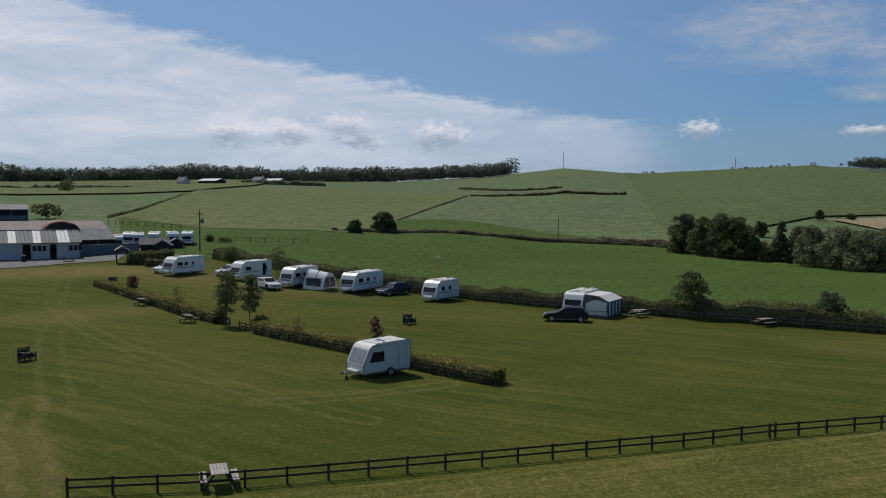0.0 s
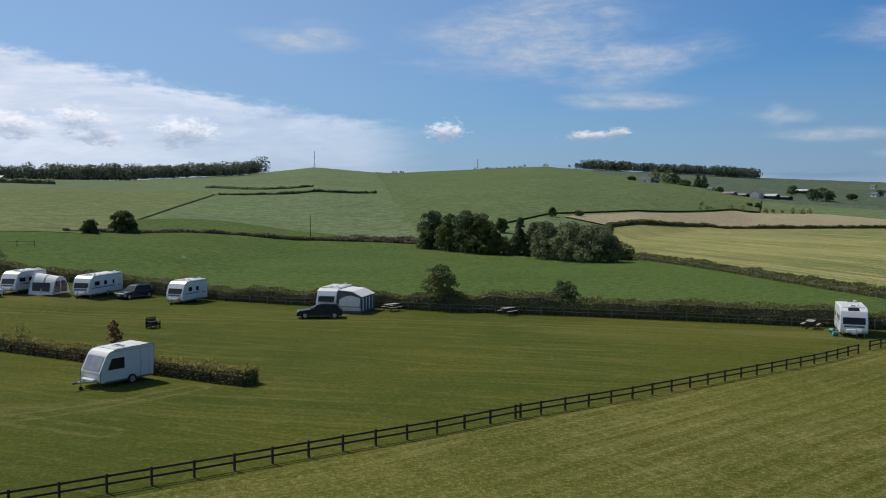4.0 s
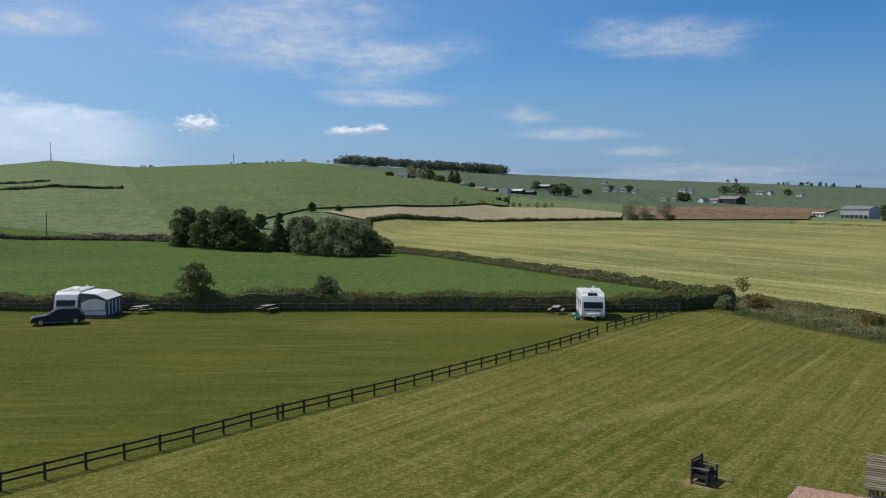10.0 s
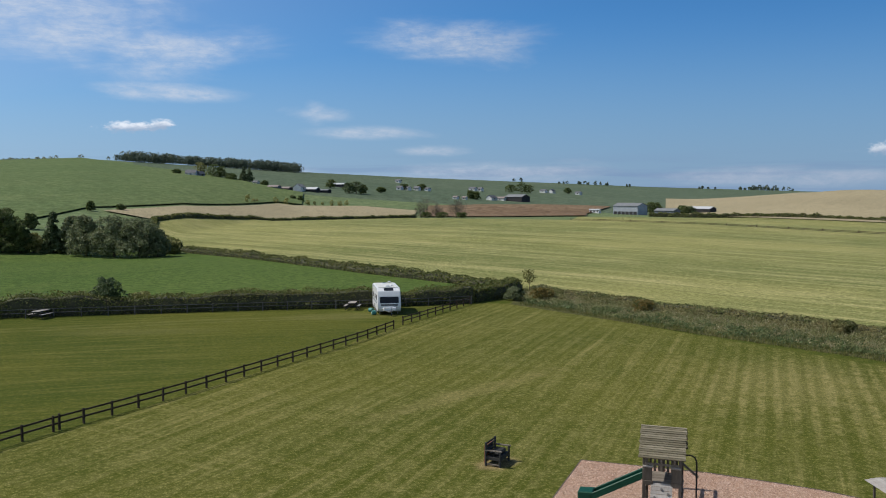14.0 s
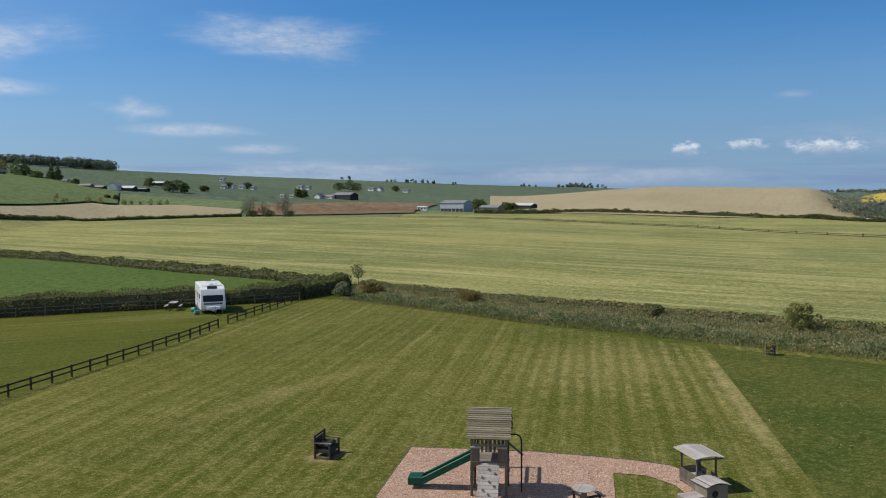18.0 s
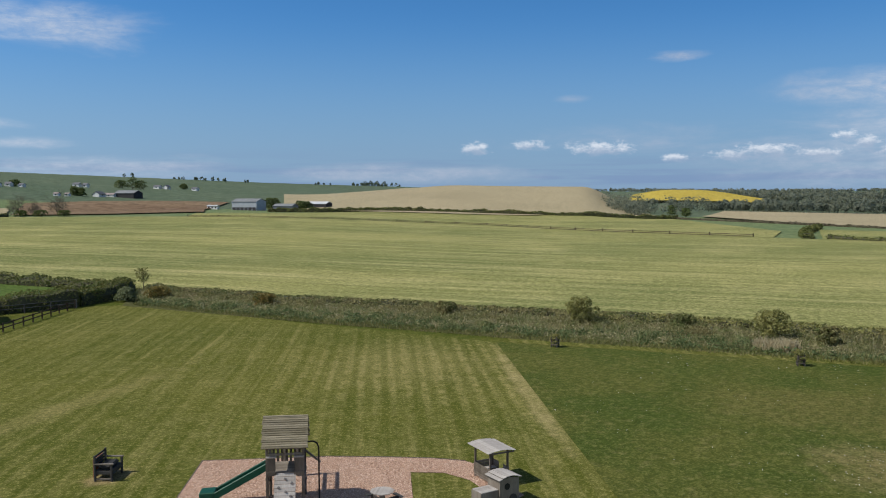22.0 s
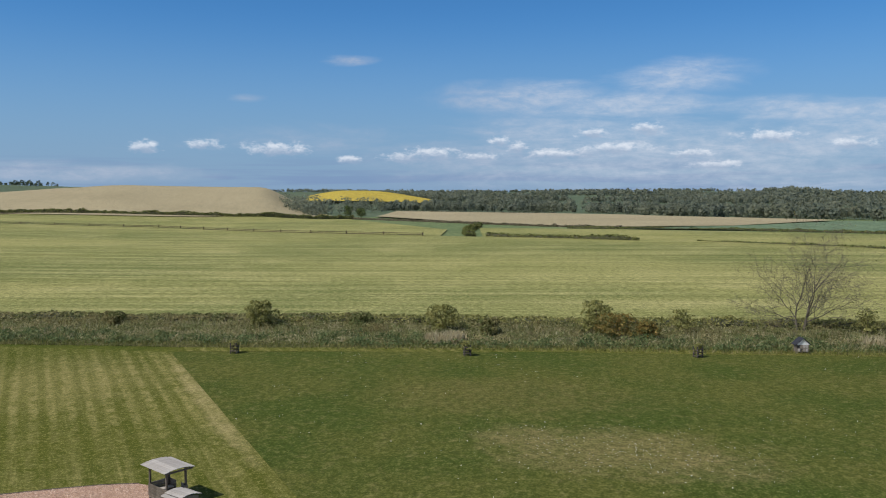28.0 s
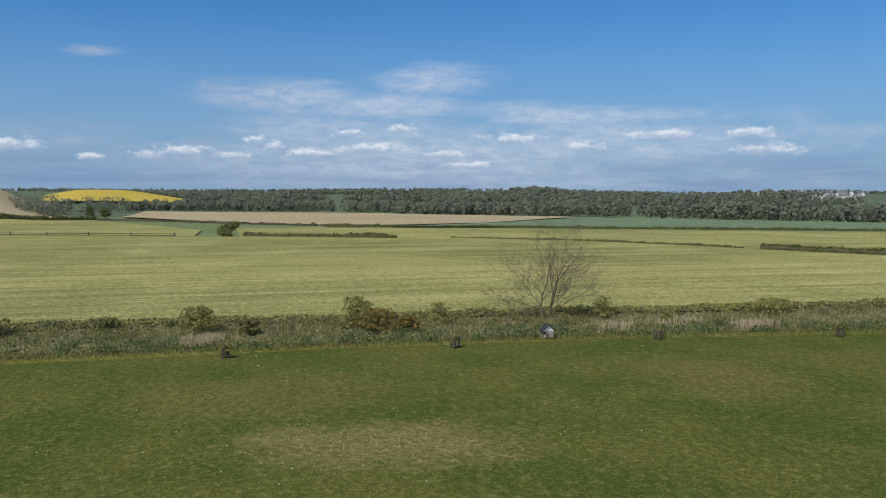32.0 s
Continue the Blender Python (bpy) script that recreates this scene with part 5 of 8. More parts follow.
def loose_gravel():
    rng = np.random.default_rng(5)
    x, y = rng.random(60000) * 11 + 20.4, rng.random(60000) * 14 + 11.8
    ok = inside(x, y, GRAVEL_NEAR + GRAVEL_FAR[::-1])
    c = np.c_[x, y, np.full(len(x), 0.045)][ok][:16000]
    tagged(new("loose_gravel", leaf_mesh("loose_gravel", c, 0.044, M_PEBBLE, rng, 0.7, 0.4, 1.1)), "loose pink and grey gravel stones", "gravel", kind="stuff")


loose_gravel()


def plank(name, x0, x1, y0, y1, z0, z1, mat, parent, m=None, bevel=0.008, label=""):
    return part(name, box(bmesh.new(), x0, x1, y0, y1, z0, z1, bevel), mat, parent, label, m=m)


def play_tower(x, y, turn):
    """x runs across the front, y away from it."""
    t = thing("play_tower", x, y, 0, turn, label="weathered wooden play tower with boarded roof and green slide", category="play tower")
    w, ridge, eave, deck = 0.62, 3.12, 2.16, 1.28
    for sx in (-1, 1):
        for sy in (-1, 1):
            plank("post", sx * w - 0.05, sx * w + 0.05, sy * w - 0.05, sy * w + 0.05, -0.1, 2.25, M_POST, t)
        plank("deck_beam", sx * w - 0.03, sx * w + 0.03, -w, w, deck - 0.14, deck - 0.02, M_GREYWOOD, t)
        plank("cross_rail", sx * w + 0.05 * sx - 0.02, sx * w + 0.05 * sx + 0.02, -w, w, 0.62, 0.72, M_GREYWOOD, t)
        plank("cross_rail", sx * w + 0.05 * sx - 0.02, sx * w + 0.05 * sx + 0.02, -w, w, 1.02, 1.10, M_GREYWOOD, t)
        gable = prism([(-w - 0.12, eave + 0.05), (w + 0.12, eave + 0.05), (0, ridge - 0.05)], sx * 0.70 - 0.015, sx * 0.70 + 0.015)
        bmesh.ops.rotate(gable, verts=gable.verts, cent=(0, 0, 0), matrix=Matrix.Rotation(radians(90), 3, "Z"))
        part("gable", gable, M_GREYWOOD, t)
    for i in range(9):
        plank("deck_board", -w, w, -w + i * 0.138, -w + i * 0.138 + 0.128, deck - 0.02, deck + 0.015, M_GREYWOOD, t)
    slope = math.degrees(math.atan2(ridge - eave, w + 0.15))
    span = math.hypot(ridge - eave, w + 0.15)
    for side in (-1, 1):
        for i in range(15):
            a = i * span / 15
            part("roof_board", box(bmesh.new(), -0.79 - 0.012 * (i % 3), 0.79 + 0.010 * (i % 4), a + 0.004, a + span / 15 - 0.008, 0.005 * (i % 2), 0.030 + 0.006 * (i % 3), 0.006), M_ROOFWOOD, t, m=pose(0, 0, ridge, 0, 0, 0 if side > 0 else 180) @ pose(0, 0, 0, -slope, 0, 0))
    plank("ridge_board", -0.8, 0.8, -0.05, 0.05, ridge - 0.005, ridge + 0.025, M_ROOFWOOD, t)
    for i in range(8):
        plank("baluster", -w + 0.08 + i * 0.155, -w + 0.17 + i * 0.155, w - 0.02, w + 0.01, deck + 0.02, deck + 0.78, M_POST, t)
    for i in range(7):
        plank("baluster", w - 0.01, w + 0.02, -w + 0.1 + i * 0.165, -w + 0.19 + i * 0.165, deck + 0.02, deck + 0.72, M_POST, t)
    for a, b in ((-w - 0.04, -0.30), (0.30, w + 0.04)):
        plank("front_panel", a, b, -w - 0.075, -w - 0.045, deck - 0.1, deck + 0.06, M_POST, t)
        plank("front_panel", a + 0.03, b - 0.03, -w - 0.055, -w - 0.03, deck + 0.06, deck + 0.54, M_POST, t)
        plank("hand_rail", a, b, -w - 0.09, -w + 0.02, deck + 0.54, deck + 0.60, M_PALEWOOD, t)
    plank("lintel", -w, w, -w - 0.05, -w, deck + 0.62, deck + 0.70, M_GREYWOOD, t)
    plank("eave_beam", -w, w, -w - 0.03, -w + 0.03, 2.12, 2.24, M_GREYWOOD, t)
    plank("eave_beam", -w, w, w - 0.03, w + 0.03, 2.12, 2.24, M_GREYWOOD, t)
    # climbing ramp to the front
    ramp = part("climbing_ramp", box(bmesh.new(), -0.34, -0.28, -1.6, 0, -0.09, -0.03), M_GREYWOOD, t, "boarded ramp with climbing holds", m=pose(0, -w - 0.03, deck, 56, 0, 0))
    part("ramp_beam", box(bmesh.new(), 0.28, 0.34, -1.6, 0, -0.09, -0.03), M_GREYWOOD, ramp)
    for i in range(12):
        part("ramp_board", box(bmesh.new(), -0.37, 0.37, -1.6 + i * 0.1335, -1.6 + i * 0.1335 + 0.125, -0.03, 0.0, 0.005), M_PALEWOOD, ramp)
    for i in range(9):
        part("hold", disc(0.045, 0, 0.05, 8, 0.015), M_HOLD, ramp, m=pose((-0.22, 0.2, 0.0)[i % 3] + 0.03 * (i % 2), -1.42 + i * 0.15, 0.0, 90, 0, 0))
    # slide to the side
    slide = part("slide", box(bmesh.new(), 0, 2.15, -0.27, 0.27, -0.03, 0.01, 0.006), M_SLIDE, t, "dark green plastic slide", m=pose(-w - 0.02, 0.15, deck + 0.04, 0, 0, 180) @ pose(0, 0, 0, 0, 28.5, 0))
    for side in (-1, 1):
        part("slide_side", box(bmesh.new(), 0, 2.2, side * 0.28 - 0.03, side * 0.28 + 0.03, -0.08, 0.17, 0.025), M_SLIDE, slide)
    part("slide_foot", box(bmesh.new(), 0, 0.55, -0.31, 0.31, -0.14, 0.16, 0.03), M_SLIDE, slide, m=pose(2.1, 0, 0.03, 0, -26, 0))
    # bent iron pole
    vs, fs = [], []
    way = [(0.62, 0.0, 2.16), (0.95, 0.0, 2.18), (1.08, 0.0, 2.12), (1.14, 0.0, 1.98), (1.15, 0.0, 1.8), (1.15, 0.0, -0.1)]
    for a, b in zip(way, way[1:]):
        limb(vs, fs, a, b, 0.03, 0.03, 8)
    part("fire_pole", mesh_of("fire_pole", vs, fs, M_IRON, True), None, t, "bent black iron pole")
    part("brace", box(bmesh.new(), 0, 0.75, -0.035, 0.035, -0.035, 0.035), M_GREYWOOD, t, m=pose(w, 0.45, 1.75, 0, 40, 0))
    # two beams behind with their end frame
    for sx in (-0.24, 0.24):
        plank("bar_beam", sx - 0.045, sx + 0.045, w, w + 2.1, 1.83, 1.93, M_GREYWOOD, t)
        plank("bar_post", sx - 0.045, sx + 0.045, w + 2.0, w + 2.1, -0.1, 1.83, M_GREYWOOD, t)
    for i in range(5):
        plank("rung", -0.24, 0.24, w + 0.3 + i * 0.38, w + 0.34 + i * 0.38, 1.85, 1.89, M_IRON, t)
    return t


play_tower(24.2, 19.25, -55.5)


def play_carriage(x, y, turn):
    t = thing("play_carriage", x, y, 0, turn, label="open wooden play carriage with a bleached curved roof", category="play carriage")
    l, w, h = 0.62, 0.42, 1.28
    plank("floor", -l, l, -w, w, 0.10, 0.16, M_GREYWOOD, t)
    for sx in (-1, 1):
        for sy in (-1, 1):
            plank("post", sx * (l - 0.05) - 0.035, sx * (l - 0.05) + 0.035, sy * (w - 0.04) - 0.035, sy * (w - 0.04) + 0.035, 0.0, h, M_POST, t)
        for i in range(4):
            plank("end_board", sx * l - 0.015, sx * l + 0.015, -w, w, 0.16 + i * 0.115, 0.265 + i * 0.115, M_GREYWOOD, t)
        plank("bench", sx * 0.35 - 0.14, sx * 0.35 + 0.14, -w + 0.05, w - 0.05, 0.34, 0.38, M_PALEWOOD, t)
    for i in range(4):
        plank("side_board", -l, -0.15, w - 0.015, w + 0.015, 0.16 + i * 0.115, 0.265 + i * 0.115, M_GREYWOOD, t)
        plank("side_board", 0.2, l, w - 0.015, w + 0.015, 0.16 + i * 0.115, 0.265 + i * 0.115, M_GREYWOOD, t)
        plank("side_board", -l, l, -w - 0.015, -w + 0.015, 0.16 + i * 0.115, 0.265 + i * 0.115, M_POST, t)
    for i in range(7):
        a = (i - 3) / 3
        part("roof_board", box(bmesh.new(), -0.82, 0.82, -0.088, 0.088, 0, 0.022, 0.004), M_PALEWOOD, t, m=pose(0, a * 0.52, h + 0.07 - 0.06 * a * a, -7 * a, 0, 0))
    for sx in (-1, 1):
        plank("roof_arch", sx * 0.78 - 0.015, sx * 0.78 + 0.015, -0.55, 0.55, h - 0.06, h + 0.01, M_POST, t)
    return t


def play_engine(x, y, turn):
    t = thing("play_engine", x, y, 0, turn, label="small wooden play engine with cab and bonnet", category="play engine")
    for sy in (-1, 1):
        wall = prism([(-0.42, 0.1), (0.42, 0.1), (0.42, 0.86), (0.0, 0.95), (-0.42, 0.86)], sy * 0.36 - 0.02, sy * 0.36 + 0.02)
        part("cab_side", wall, M_GREYWOOD, t)
        # No hole is cut: a dark disc imitates the shaded opening.
        part("cab_window", disc(0.12, -0.008, 0.008, 16), M_PANE, t, "dark disc in place of a round window opening", m=pose(-0.1, sy * 0.382, 0.62))
    plank("cab_back", 0.38, 0.42, -0.34, 0.34, 0.1, 0.42, M_GREYWOOD, t)
    plank("cab_front", -0.42, -0.38, -0.34, 0.34, 0.1, 0.86, M_GREYWOOD, t)
    # Dark plate painted for the shade inside the cab.
    plank("cab_opening_panel", 0.405, 0.425, -0.26, 0.26, 0.44, 0.80, M_PANE, t)
    for i in range(6):
        a = (i - 2.5) / 2.5
        part("roof_board", box(bmesh.new(), -0.085, 0.085, -0.46, 0.46, 0, 0.02, 0.004), M_PALEWOOD, t, m=pose(a * 0.42, 0, 1.0 - 0.09 * a * a, 0, 12 * a, 0))
    for i in range(5):
        plank("bonnet_board", -1.15, -0.42, -0.30 + i * 0.12, -0.19 + i * 0.12, 0.52, 0.55, M_PALEWOOD, t)
    for sy in (-1, 1):
        plank("bonnet_side", -1.15, -0.42, sy * 0.29 - 0.015, sy * 0.29 + 0.015, 0.1, 0.52, M_GREYWOOD, t)
        for fx in (-0.9, 0.15):
            part("play_wheel", disc(0.16, -0.03, 0.03, 16, 0.01), M_DARKWOOD, t, m=pose(fx, sy * 0.40, 0.16))
    plank("bonnet_front", -1.18, -1.14, -0.3, 0.3, 0.1, 0.53, M_GREYWOOD, t)
    return t


play_carriage(29.75, 13.75, -125)
play_engine(27.95, 12.45, -30)


def picnic_table(x, y, turn, label, top_mat=None, long=1.5):
    t = thing("picnic_table", x, y, float(land(x, y)), turn, label=label, category="picnic table", group="picnic tables")
    top_mat = top_mat or M_GREYWOOD
    for i in range(5):
        plank("table_board", -long / 2, long / 2, -0.36 + i * 0.146, -0.36 + i * 0.146 + 0.136, 0.72, 0.757, top_mat, t)
    for side in (-1, 1):
        for i in range(2):
            a = side * (0.58 + i * 0.145)
            plank("bench_board", -long / 2, long / 2, a - 0.066, a + 0.066, 0.43, 0.465, top_mat, t)
    for sx in (-1, 1):
        fx = sx * (long / 2 - 0.28)
        plank("top_bearer", fx - 0.02, fx + 0.02, -0.34, 0.34, 0.63, 0.72, M_DARKWOOD, t)
        plank("seat_bearer", fx - 0.02 + 0.045 * sx, fx + 0.02 + 0.045 * sx, -0.80, 0.80, 0.34, 0.43, M_DARKWOOD, t)
        for side in (-1, 1):
            part("leg", box(bmesh.new(), -0.02, 0.02, -0.045, 0.045, -0.87, 0.0, 0.005), M_DARKWOOD, t, m=pose(fx, side * 0.20, 0.72, side * 32, 0, 0))
    return t


def round_table(x, y):
    t = thing("round_picnic_table", x, y, 0, 20, label="round weathered picnic table with curved benches on gravel", category="picnic table")
    for i in range(11):
        a = (i - 5) * 0.074
        half = math.sqrt(max(0.012, 0.41 ** 2 - a * a))
        plank("table_board", -half, half, a - 0.036, a + 0.036, 0.62, 0.655, M_PALEWOOD, t, bevel=0.003)
    plank("pedestal", -0.09, 0.09, -0.09, 0.09, 0, 0.62, M_GREYWOOD, t)
    for k in range(4):
        m = pose(0, 0, 0, 0, 0, 45 + 90 * k)
        plank("bench_board", 0.58, 0.74, -0.26, 0.26, 0.33, 0.365, M_DARKWOOD, t, m=m)
        plank("bench_arm", 0.05, 0.7, -0.035, 0.035, 0.25, 0.33, M_DARKWOOD, t, m=m)
        plank("bench_foot", 0.62, 0.69, -0.04, 0.04, 0, 0.33, M_DARKWOOD, t, m=m)
    return t


round_table(25.2, 15.85)
picnic_table(-15.5, 31.6, 118, "pale bleached picnic table behind the rail fence", M_PALEWOOD, 1.5)
picnic_table(-48.6, 85.4, -42, "grey wooden picnic table beside the clipped hedge", M_GREYWOOD, 1.5)
picnic_table(-38.6, 76.0, -42, "grey wooden picnic table beside the clipped hedge", M_GREYWOOD, 1.5)
picnic_table(5.4, 89.6, 35, "grey wooden picnic table by the field hedge", M_PALEWOOD, 1.7)
picnic_table(17.2, 85.4, 40, "grey wooden picnic table by the field hedge", M_PALEWOOD, 1.7)
picnic_table(43.6, 73.4, 50, "grey wooden picnic table by the field hedge", M_PALEWOOD, 1.6)


def garden_seat(x, y, turn, label):
    """A heavy home-made seat: tall ladder back, boxed seat, arms; it faces +x."""
    t = thing("garden_chair", x, y, float(land(x, y)), turn, label=label, category="chair", group="heavy timber chairs")
    for sy in (-1, 1):
        plank("back_post", -0.36, -0.28, sy * 0.52 - 0.045, sy * 0.52 + 0.045, 0, 1.02, M_DARKWOOD, t, bevel=0.015)
        plank("front_leg", 0.28, 0.36, sy * 0.52 - 0.045, sy * 0.52 + 0.045, 0, 0.66, M_DARKWOOD, t, bevel=0.015)
        plank("arm", -0.36, 0.40, sy * 0.52 - 0.05, sy * 0.52 + 0.05, 0.66, 0.71, M_GREYWOOD, t)
        plank("side_rail", -0.32, 0.32, sy * 0.52 - 0.02, sy * 0.52 + 0.02, 0.28, 0.42, M_DARKWOOD, t)
        plank("foot_rail", -0.32, 0.32, sy * 0.52 - 0.02, sy * 0.52 + 0.02, 0.06, 0.13, M_GREYWOOD, t)
    for i in range(4):
        plank("back_rail", -0.34, -0.305, -0.5, 0.5, 0.54 + i * 0.125, 0.62 + i * 0.125, M_DARKWOOD, t)
    plank("back_panel", -0.43, -0.37, -0.44, 0.44, 0.10, 0.84, M_REDWOOD, t, label="red-brown board behind the back")
    for i in range(5):
        plank("seat_board", -0.29 + i * 0.128, -0.175 + i * 0.128, -0.5, 0.5, 0.42, 0.455, M_DARKWOOD, t)
    plank("cushion", -0.25, 0.27, -0.44, 0.44, 0.458, 0.62, M_RUBBER, t, bevel=0.07, label="black seat cushion")
    plank("front_rail", 0.30, 0.34, -0.5, 0.5, 0.26, 0.42, M_DARKWOOD, t)
    return t


garden_seat(23.1, 27.1, -62, "dark timber armchair with ladder back on the play field")
garden_seat(-41.1, 55.1, -10, "dark timber armchair with ladder back on the camp grass")
garden_seat(-17.1, 79.2, -38, "dark timber armchair with tall carved back on the grass")
garden_seat(-60.0, 98.8, -70, "dark timber armchair behind the clipped hedge")

for line in ([(-61.6, 97.2), (-52.0, 89.0), (-42.8, 81.4), (-35.3, 75.2)], [(-29.3, 70.2), (-25.8, 67.6), (-18.8, 62.7), (-11.8, 56.8), (-5.3, 52.5)]):
    rail_fence("hedge_rail", line, 2.6, "dark timber post and rail along the clipped hedge", (0.60, 0.3), (0.08, 0.08, 0.66))
rail_fence("hedge_rail", [(-34.6, 75.2), (-33.0, 73.9)], 1.4, "short dark timber rail between two trees", (0.6, 0.32), (0.1, 0.1, 0.75))
rail_fence("hedge_rail", [(-32.0, 73.0), (-29.9, 71.2)], 1.3, "short dark timber rail between two trees", (0.6, 0.32), (0.1, 0.1, 0.75))
M_GREYRAIL = surface("silver_grey_rail", (0.11, 0.105, 0.098), (0.16, 0.155, 0.148), 2, 24, 0.85, 0, 0.3, (1, 1, 0.2), 0.3, 0.15)
rail_fence("boundary_fence", [(-24, 107.4), (-11.4, 98.4), (-5.2, 94.9), (5.2, 90.9), (10.7, 88.1), (19.8, 84.8), (35.2, 78.2), (43.7, 74.2), (50.6, 71.3), (56.5, 69.6)], 2.4, "silver-grey post and rail fence before the field hedge", (0.82, 0.48), (0.08, 0.08, 0.88), (0.03, 0.06), mat=M_GREYRAIL)


def tree_guard(x, y, seed, open_sides=False):
    t = thing("tree_guard", x, y, 0, 15 * seed, label="square timber guard round a young tree", category="tree guard", group="guarded saplings")
    for sx in (-1, 1):
        for sy in (-1, 1):
            plank("stake", sx * 0.20 - 0.035, sx * 0.20 + 0.035, sy * 0.20 - 0.035, sy * 0.20 + 0.035, -0.1, 0.78, M_DARKWOOD, t)
        for h in (0.62,) if open_sides else (0.22, 0.42, 0.62):
            plank("slat", sx * 0.235 - 0.012, sx * 0.235 + 0.012, -0.25, 0.25, h - 0.035, h + 0.035, M_POST, t)
            plank("slat", -0.25, 0.25, sx * 0.235 - 0.012 + 0.0, sx * 0.235 + 0.012, h - 0.115, h - 0.045, M_POST, t)
    return t


for i, (gx, gy) in enumerate([(57.2, 21.4), (58.1, 5.3), (59.2, -10.2), (59.9, -25.5), (58.8, -39.4)]):
    tree_guard(gx, gy, i, i == 3)


M_FELT = surface("blue_black_roof_felt", (0.018, 0.020, 0.028), (0.032, 0.034, 0.044), 4, 40, 0.9, 0, 0.3)


def bug_house(x, y, turn):
    t = thing("little_house", x, y, 0, turn, label="small timber insect house with dark roof and white gable", category="hut")
    plank("shelf_case", -0.42, 0.42, -0.25, 0.25, 0.1, 0.62, M_GREYWOOD, t)
    for sx in (-1, 1):
        plank("leg", sx * 0.38 - 0.04, sx * 0.38 + 0.04, -0.2, 0.2, 0, 0.12, M_GREYWOOD, t)
    part("gable", prism([(-0.5, 0.62), (0.5, 0.62), (0, 1.05)], -0.26, 0.26), M_CLOTH_WHITE, t, "white painted gable")
    for side in (-1, 1):
        part("roof_side", box(bmesh.new(), 0, 0.72, -0.36, 0.36, 0, 0.03, 0.004), M_FELT, t, "dark felt roof", m=pose(0, 0, 1.08, 0, 0, 0 if side > 0 else 180) @ pose(0, 0, 0, 0, 41, 0))
    for i in range(4):
        for j in range(2):
            plank("cell", -0.38 + i * 0.195, -0.22 + i * 0.195, -0.262, -0.245, 0.15 + j * 0.24, 0.35 + j * 0.24, (M_PALEWOOD, M_DARKWOOD, M_GREYWOOD, M_PALEWOOD)[(i + j) % 4], t)
    return t


bug_house(61.7, -17.6, -80)

# ---- trees ----
M_OAK = leafy("broad_tree_leaves", (0.075, 0.108, 0.030), (0.105, 0.138, 0.042), (0.165, 0.185, 0.066))
M_WILLOW = leafy("willow_leaves", (0.140, 0.175, 0.085), (0.180, 0.210, 0.105), (0.240, 0.255, 0.140))
M_SLIM = leafy("young_tree_leaves", (0.105, 0.135, 0.045), (0.140, 0.165, 0.058), (0.215, 0.220, 0.090))
M_PINE = leafy("conifer_needles", (0.072, 0.108, 0.046), (0.098, 0.135, 0.058), (0.150, 0.178, 0.082))
M_COPPER = leafy("copper_leaves", (0.115, 0.052, 0.036), (0.155, 0.072, 0.046), (0.230, 0.125, 0.075))
M_GORSE = leafy("gorse_in_flower", (0.120, 0.140, 0.045), (0.220, 0.165, 0.050), (0.340, 0.220, 0.060), scale=1.6)
M_BUSH = leafy("olive_bush_leaves", (0.190, 0.200, 0.062), (0.250, 0.242, 0.080), (0.350, 0.320, 0.125), scale=1.0)
# Far leaves are paler and greyer-blue, with distance haze painted into their colour.
M_FARWOOD = leafy("hazed_woodland_leaves", (0.182, 0.214, 0.166), (0.240, 0.260, 0.178), (0.270, 0.280, 0.205), through=0.6, scale=0.02)
M_FARPINE = leafy("hazed_plantation_needles", (0.085, 0.118, 0.086), (0.110, 0.142, 0.100), (0.145, 0.175, 0.120), through=0.35, scale=0.03)
M_BROWNVERGE = leafy("dead_bracken", (0.110, 0.095, 0.060), (0.150, 0.122, 0.080), (0.210, 0.170, 0.120), scale=0.3)

tree("slim_tree", -34.1, 74.9, 5.5, 2.5, M_SLIM, "slim young tree standing in a hedge gap", 1, 0.11, 3000, 0.27, 0.07, "slim", group="young camp trees")
tree("slim_tree", -31.5, 74.4, 5.2, 2.2, M_SLIM, "slim young tree standing in a hedge gap", 2, 0.11, 2300, 0.30, 0.06, "slim", group="young camp trees")
tree("copper_sapling", -53.0, 91.3, 2.5, 1.5, M_COPPER, "small copper-leaved tree in the clipped hedge", 3, 0.12, 900, 0.3, 0.03, "slim", group="young camp trees")
tree("sapling", -43.0, 82.6, 2.8, 1.9, M_BUSH, "thin-leaved small tree in the clipped hedge", 4, 0.10, 420, 0.3, 0.03, "round", group="young camp trees")
tree("copper_sapling", -16.2, 62.2, 3.3, 1.1, M_COPPER, "small copper-leaved tree in the clipped hedge", 5, 0.11, 520, 0.25, 0.03, "slim", group="young camp trees")
tree("sapling", -24.6, 67.9, 2.2, 1.7, M_BUSH, "thin-leaved small tree in the clipped hedge", 6, 0.09, 260, 0.3, 0.03, "round", group="young camp trees")
tree("bush", -35.2, 76.3, 1.5, 1.7, M_HEDGE, "dark rounded bush by a timber rail", 7, 0.1, 1500, 0.05, 0.04, "bush", "bush", "camp bushes")
tree("bush", -29.4, 71.9, 1.6, 2.0, M_HEDGE, "dark rounded bush by a timber rail", 8, 0.1, 1800, 0.05, 0.04, "bush", "bush", "camp bushes")
tree("hedge_tree", 10.8, 90.4, 5.0, 4.3, M_SLIM, "dark leafy tree growing out of the field hedge", 9, 0.13, 5600, 0.05, 0.08, "bush", group="trees in the field hedge")
tree("hedge_tree", 23.5, 86.0, 3.5, 3.4, M_PINE, "dark rounded young conifer in the field hedge", 10, 0.12, 4000, 0.06, 0.07, "bush", group="trees in the field hedge")
